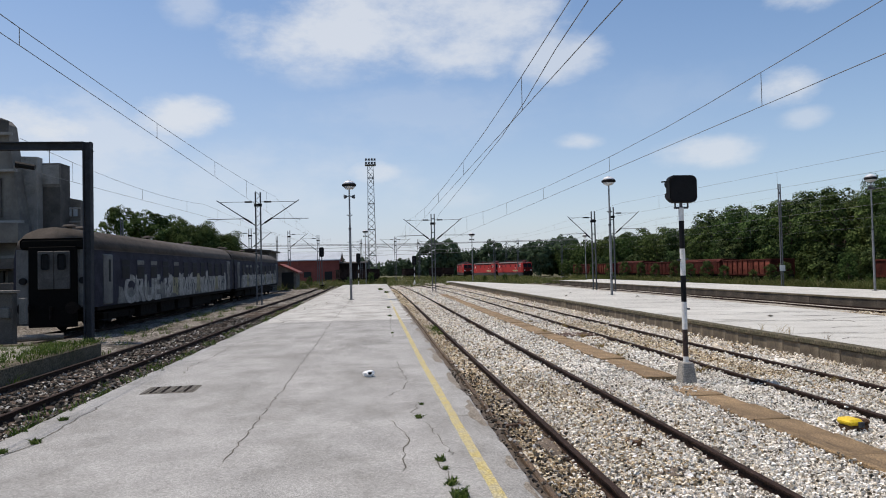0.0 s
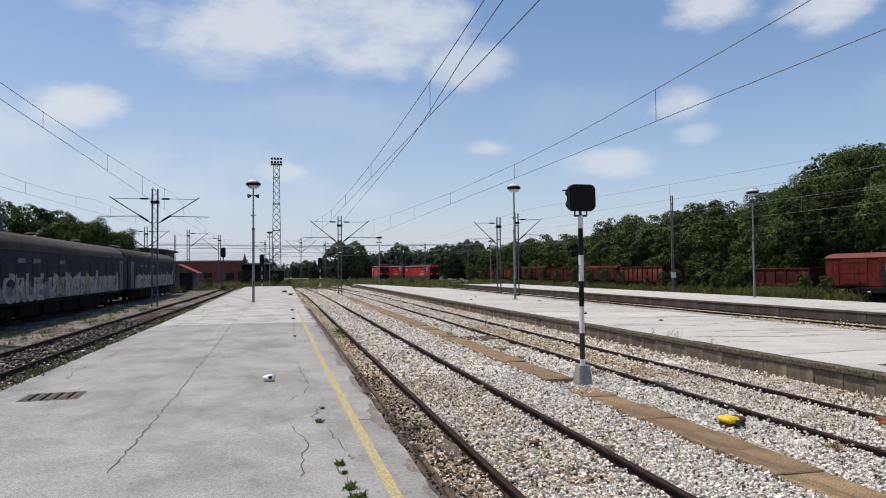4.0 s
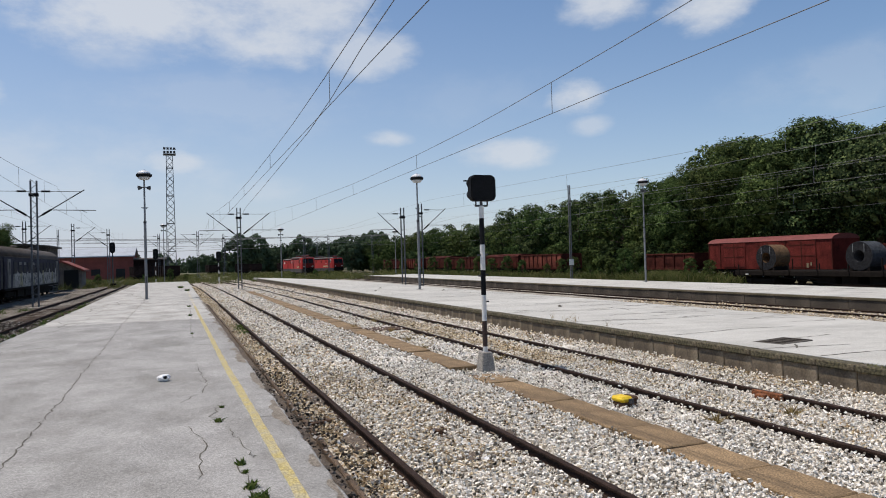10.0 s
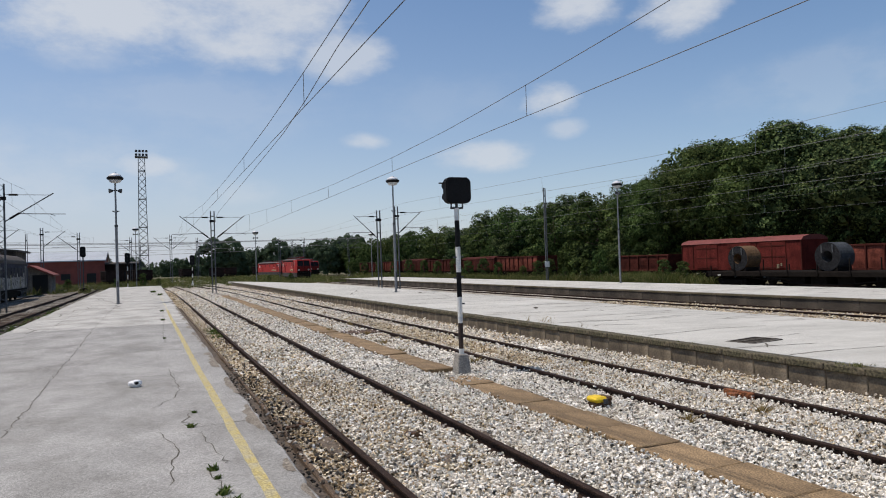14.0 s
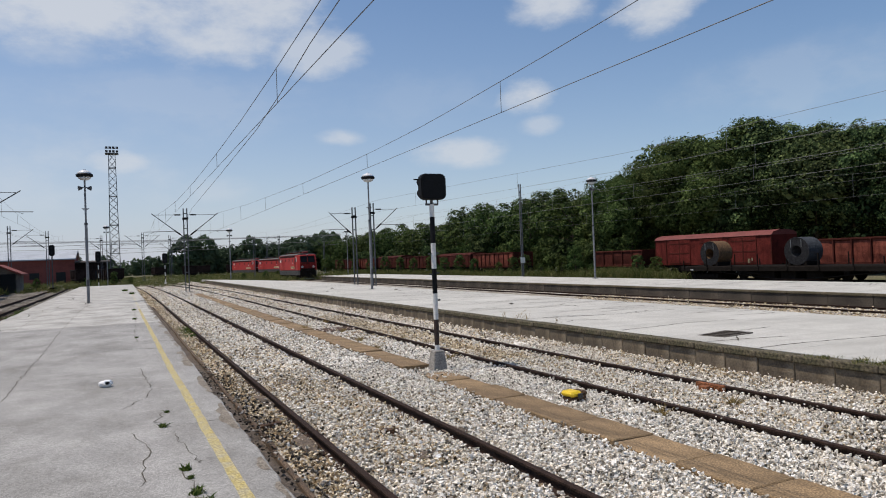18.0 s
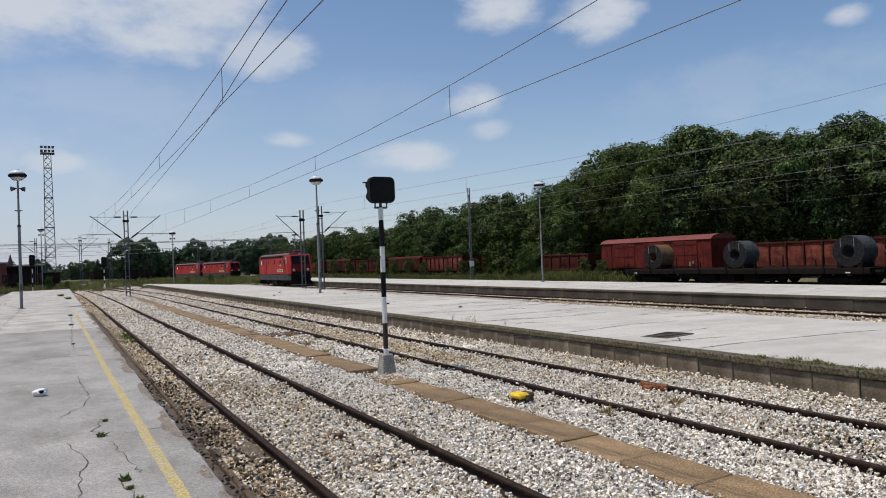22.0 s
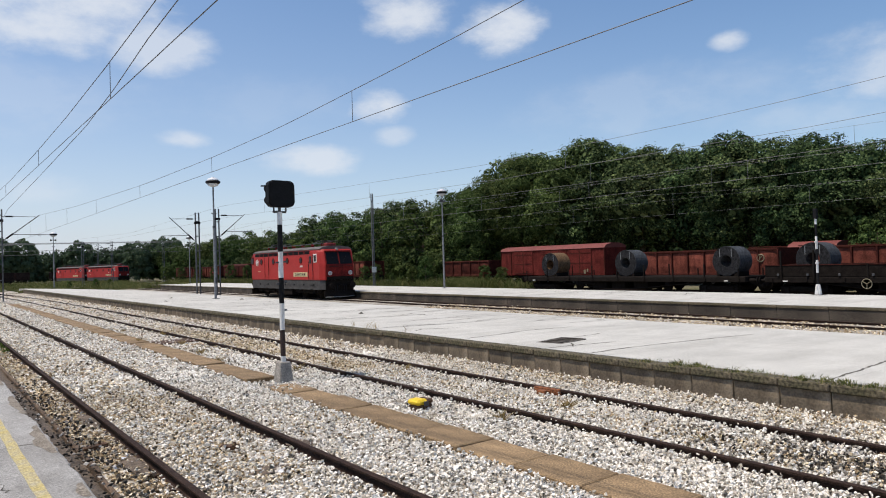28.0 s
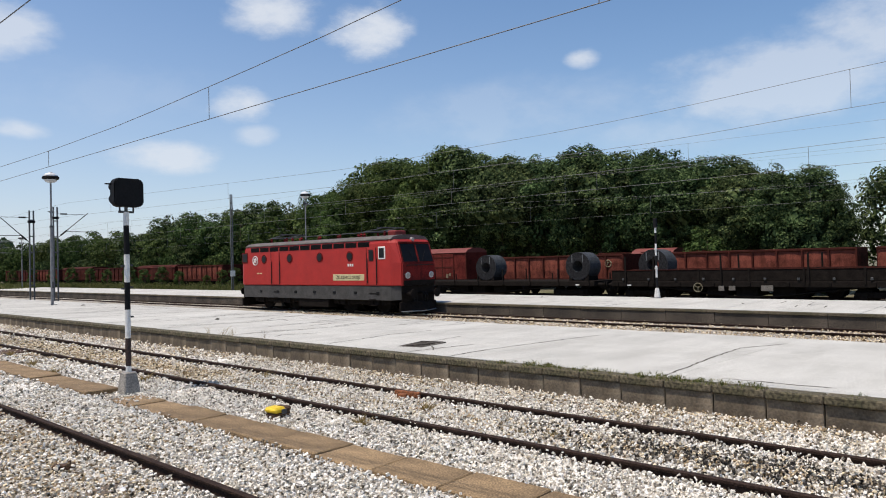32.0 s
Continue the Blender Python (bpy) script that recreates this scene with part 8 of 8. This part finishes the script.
def tree(kind, h, w, seed, n, leaf, material, label, trunk=0.28, low=0.24):
    """A tapered trunk with limbs and a full, clumped crown; stands at the origin."""
    rng = random.Random(seed)
    t = empty("tree", pose(0, 0, 0), label, "tree")
    bm = bmesh.new()
    rod(bm, (0, 0, -0.3), (0.1, 0.05, h * 0.35), trunk, trunk * 0.7, 9)
    rod(bm, (0.1, 0.05, h * 0.34), (0.15, 0.1, h * 0.8), trunk * 0.7, trunk * 0.2, 8)
    lobes = []
    loose = kind == "slim"
    k = 14 if loose else 17
    for i in range(k):
        a = 6.283 * i * 0.382 + rng.uniform(-0.4, 0.4)
        f = (i + 0.5) / k
        zc = h * (low + 0.1 + (0.74 - low) * f)
        rad = w * 0.5 * math.sqrt(max(0.05, 1 - abs((f - 0.6) / (0.52 if f > 0.6 else 0.75)) ** 3)) * rng.uniform(0.6, 0.85)
        s = w * rng.uniform(0.17, 0.27) * (0.66 if loose else 1.0) * (0.85 + 0.25 * f)
        c = (rad * math.cos(a), rad * math.sin(a), zc)
        lobes.append((*c, s, s * rng.uniform(0.85, 1.15), s * rng.uniform(0.8, 1.05)))
        if i % 2 == 0:
            rod(bm, (0.1, 0.05, h * (0.2 + 0.4 * f)), c, trunk * 0.32, trunk * 0.1, 5)
    lobes.append((0, 0, h * 0.80, w * 0.24, w * 0.24, h * 0.14))
    if not loose:
        lobes.append((0, 0, h * (0.5 + low * 0.3), w * 0.34, w * 0.34, h * (0.4 - low * 0.4)))
    part("trunk", bm, M["bark"], t)
    per = {"far": 36, "mid": 60, "slim": 45}.get(kind, 105)
    tall = h / max(l[2] + l[5] * 1.12 for l in lobes)
    wide = w / 2 / max(math.hypot(l[0], l[1]) + l[3] * 1.05 for l in lobes)
    lobes = [(x * wide, y * wide, z * tall, a * wide, b * wide, c * (tall + wide) / 2) for x, y, z, a, b, c in lobes]
    vs, fs = crown_leaves(lobes, max(30, n // per), per, leaf, seed, {"far": (0.6, 1.1), "mid": (0.55, 0.95), "slim": (0.3, 0.55)}.get(kind, (0.45, 0.85)), n // (9 if not loose else 60))
    raw("crown", vs, fs, material, t)
    return t


def plant_trees():
    protos = [tree("broad", 10.0, 7.8, 11, 30000, 0.095, M["leafdark"], "broad dark green deciduous tree in full leaf"),
              tree("broad", 10.0, 7.2, 12, 30000, 0.095, M["leafdark"], "dense dark green deciduous tree in full leaf"),
              tree("broad", 10.0, 7.6, 13, 30000, 0.09, M["leaf"], "fresh green deciduous tree in full leaf"),
              tree("broad", 10.0, 8.0, 14, 30000, 0.095, M["leafdark"], "wide dark green tree with a rounded crown"),
              tree("slim", 10.0, 6.0, 15, 11000, 0.12, M["leaf"], "slim green tree with a loose crown", low=0.06),
              tree("mid", 10.0, 8.5, 17, 8000, 0.17, M["leaf"], "bright green tree further along the sidings", low=0.05),
              tree("mid", 10.0, 9.0, 18, 9000, 0.16, M["leafdark"], "dark green tree further along the sidings", low=0.05)]
    rng = random.Random(21)
    rows = []
    # the wood behind the sidings: crown by crown along the line, with darker trees filling in behind and below
    for y, top in ((4.6, 8.2), (12.0, 6.7), (14.0, 7.8), (17.0, 8.8), (19.6, 9.6), (23.1, 10.1), (25.6, 10.3), (29.3, 11.2), (32.6, 11.3), (36.4, 11.3), (40.0, 11.9), (43.8, 12.8), (47.8, 13.45), (51.6, 13.5), (55.6, 12.9), (60.4, 11.7), (65.2, 11.2), (68.4, 9.7),
                   (74.8, 9.9), (80.4, 11.05), (85.4, 10.2), (90.5, 8.3), (97.6, 10.6), (104.0, 10.4), (110, 8.5), (117, 8.4), (129, 9.1), (139, 9.4), (148, 9.1), (160, 8.8), (175, 8.6), (192, 8.8), (210, 8.8)):
        x = 54.3 + (1.9 if len(rows) % 2 else -1.9) + rng.uniform(-0.6, 0.6)
        near = y < 72
        # past y = 46 lighter leaves stand in for stronger sun on the crowns
        rows.append((x, y * x / 54, (top + 1.15) * rng.uniform(0.97, 1.01) * x / 54, rng.choice((0, 2, 3, 2) if y > 46 else (0, 1, 3)) if near else rng.choice((6, 5, 5, 5))))
        x = 60.0 + rng.uniform(-1, 2)
        rows.append((x, (y + 2.6) * x / 54, (top + 1.0) * rng.uniform(0.86, 0.95) * x / 54, 6))
        x = 51.2 + rng.uniform(-0.6, 0.8)
        if y > 56 or rng.random() < 0.22:
            rows.append((x, (y + rng.uniform(1.6, 3.2)) * x / 54, (top + 1.15) * rng.uniform(0.36, 0.55), 5 if rng.random() < 0.5 else 6))
    rows.append((50.2, 18.6, 4.9, 5))
    rows.append((50.4, 12.0, 4.2, 6))
    rows.append((49.8, 67.0, 4.0, 5))
    # the far edge of the yard, its distance haze put into the leaf colour, and the trees behind the coaches
    far = []
    for x, y, z in ((-14, 262, 6), (-5, 270, 6.5), (4.8, 262, 5), (10, 255, 5.5), (15.4, 262, 5), (19.6, 245, 11.8), (25, 244, 11.6), (30, 250, 7.2), (34.6, 258, 8), (38, 257, 9.0), (41.6, 248, 11.2), (47, 256, 8.6), (52.4, 255, 9), (57, 250, 10.5),
                    (62, 253, 11), (66, 245, 11.5), (70, 250, 12.5), (-30, 280, 7), (-45, 290, 8), (-60, 280, 8), (-22, 270, 6.5), (-75, 270, 9), (48, 200, 8), (55, 205, 9), (60, 215, 9)):
        far.append((x, y, z + 1.5))
    # low scrub and wood that closes the yard
    lob = []
    for _ in range(150):
        x = rng.uniform(-130, 24)
        s = rng.uniform(3, 6)
        lob.append((x, rng.uniform(262, 290), rng.uniform(0, 2.8) if x > -20 else rng.uniform(1, 4.5), s, 2.5, rng.uniform(2, 3.4)))
    for _ in range(60):
        s = rng.uniform(3, 5.5)
        lob.append((rng.uniform(24, 100), rng.uniform(262, 285), rng.uniform(1.5, 6.0), s, 2.5, rng.uniform(3, 4.5)))
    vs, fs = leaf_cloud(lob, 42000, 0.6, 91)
    tagged(raw("far_wood", vs, fs, M["leaffar"]), "scrub and wood closing the yard, green dulled for distance haze", "wood", kind="stuff")
    proto_far = tree("far", 10.0, 9.0, 16, 3500, 0.42, M["leaffar"], "tree at the far edge of the yard, green dulled for distance haze", low=0.05)
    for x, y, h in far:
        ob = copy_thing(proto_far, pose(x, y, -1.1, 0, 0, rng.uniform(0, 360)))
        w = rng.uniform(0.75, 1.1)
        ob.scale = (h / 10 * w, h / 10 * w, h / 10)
    proto_far.matrix_basis = pose(-90, 260, -1.1)
    for x, y, h, k in ((-27, 76, 10.0, 4), (-25, 77, 9.6, 4), (-22.5, 79, 9.2, 4), (-20, 78, 8.4, 2), (-17.6, 80, 7.4, 2), (-30, 72, 8.0, 4), (-19, 84, 7.0, 0), (-24, 84, 8.6, 2)):
        rows.append((x, y, h, k))
    for x, y, h in ((-4, 100, 1.6), (-1, 104, 2.2), (1, 100, 1.4), (-10, 103, 1.8), (19, 122, 1.5), (22, 118, 1.8), (26, 128, 1.6), (43.2, 76, 2.0), (43.5, 73, 2.6), (43.4, 60, 3.6), (43.2, 50, 2.4), (43.6, 48, 2.2), (43.3, 57, 1.6), (38, 110, 2.0), (43.5, 95, 1.7), (43.0, 66, 1.8), (44, 2, 1.4), (43.4, 83, 2.6), (43.6, 88, 3.2), (43.2, 92, 2.9), (43.8, 98, 3.4), (43.2, 104, 3.0), (43.6, 111, 3.3), (43.5, 118, 3.5), (43.2, 126, 3.2), (43.8, 137, 3.6), (43.4, 146, 3.4), (43.5, 158, 3.6), (43.4, 62.5, 2.6), (43.3, 70, 2.8)):
        rows.append((x, y, h, 4))
    for x, y, h, k in rows:
        s = h / 10.0
        ob = copy_thing(protos[k], pose(x, y, ground_z(x), 0, 0, rng.uniform(0, 360)))
        w = rng.uniform(0.88, 1.08)
        ob.scale = (s * w, s * w, s)
    for p in protos:
        p.matrix_basis = pose(58 + rng.uniform(0, 6), rng.uniform(5, 60), ground_z(60))
        tagged(p, group="trees behind the sidings")


plant_trees()


# ---- what moves ----
def motions():
    walk(LOCO, [(t, pose(26.0, y, RAIL_FAR)) for t, y in LOCO_WAY])


motions()
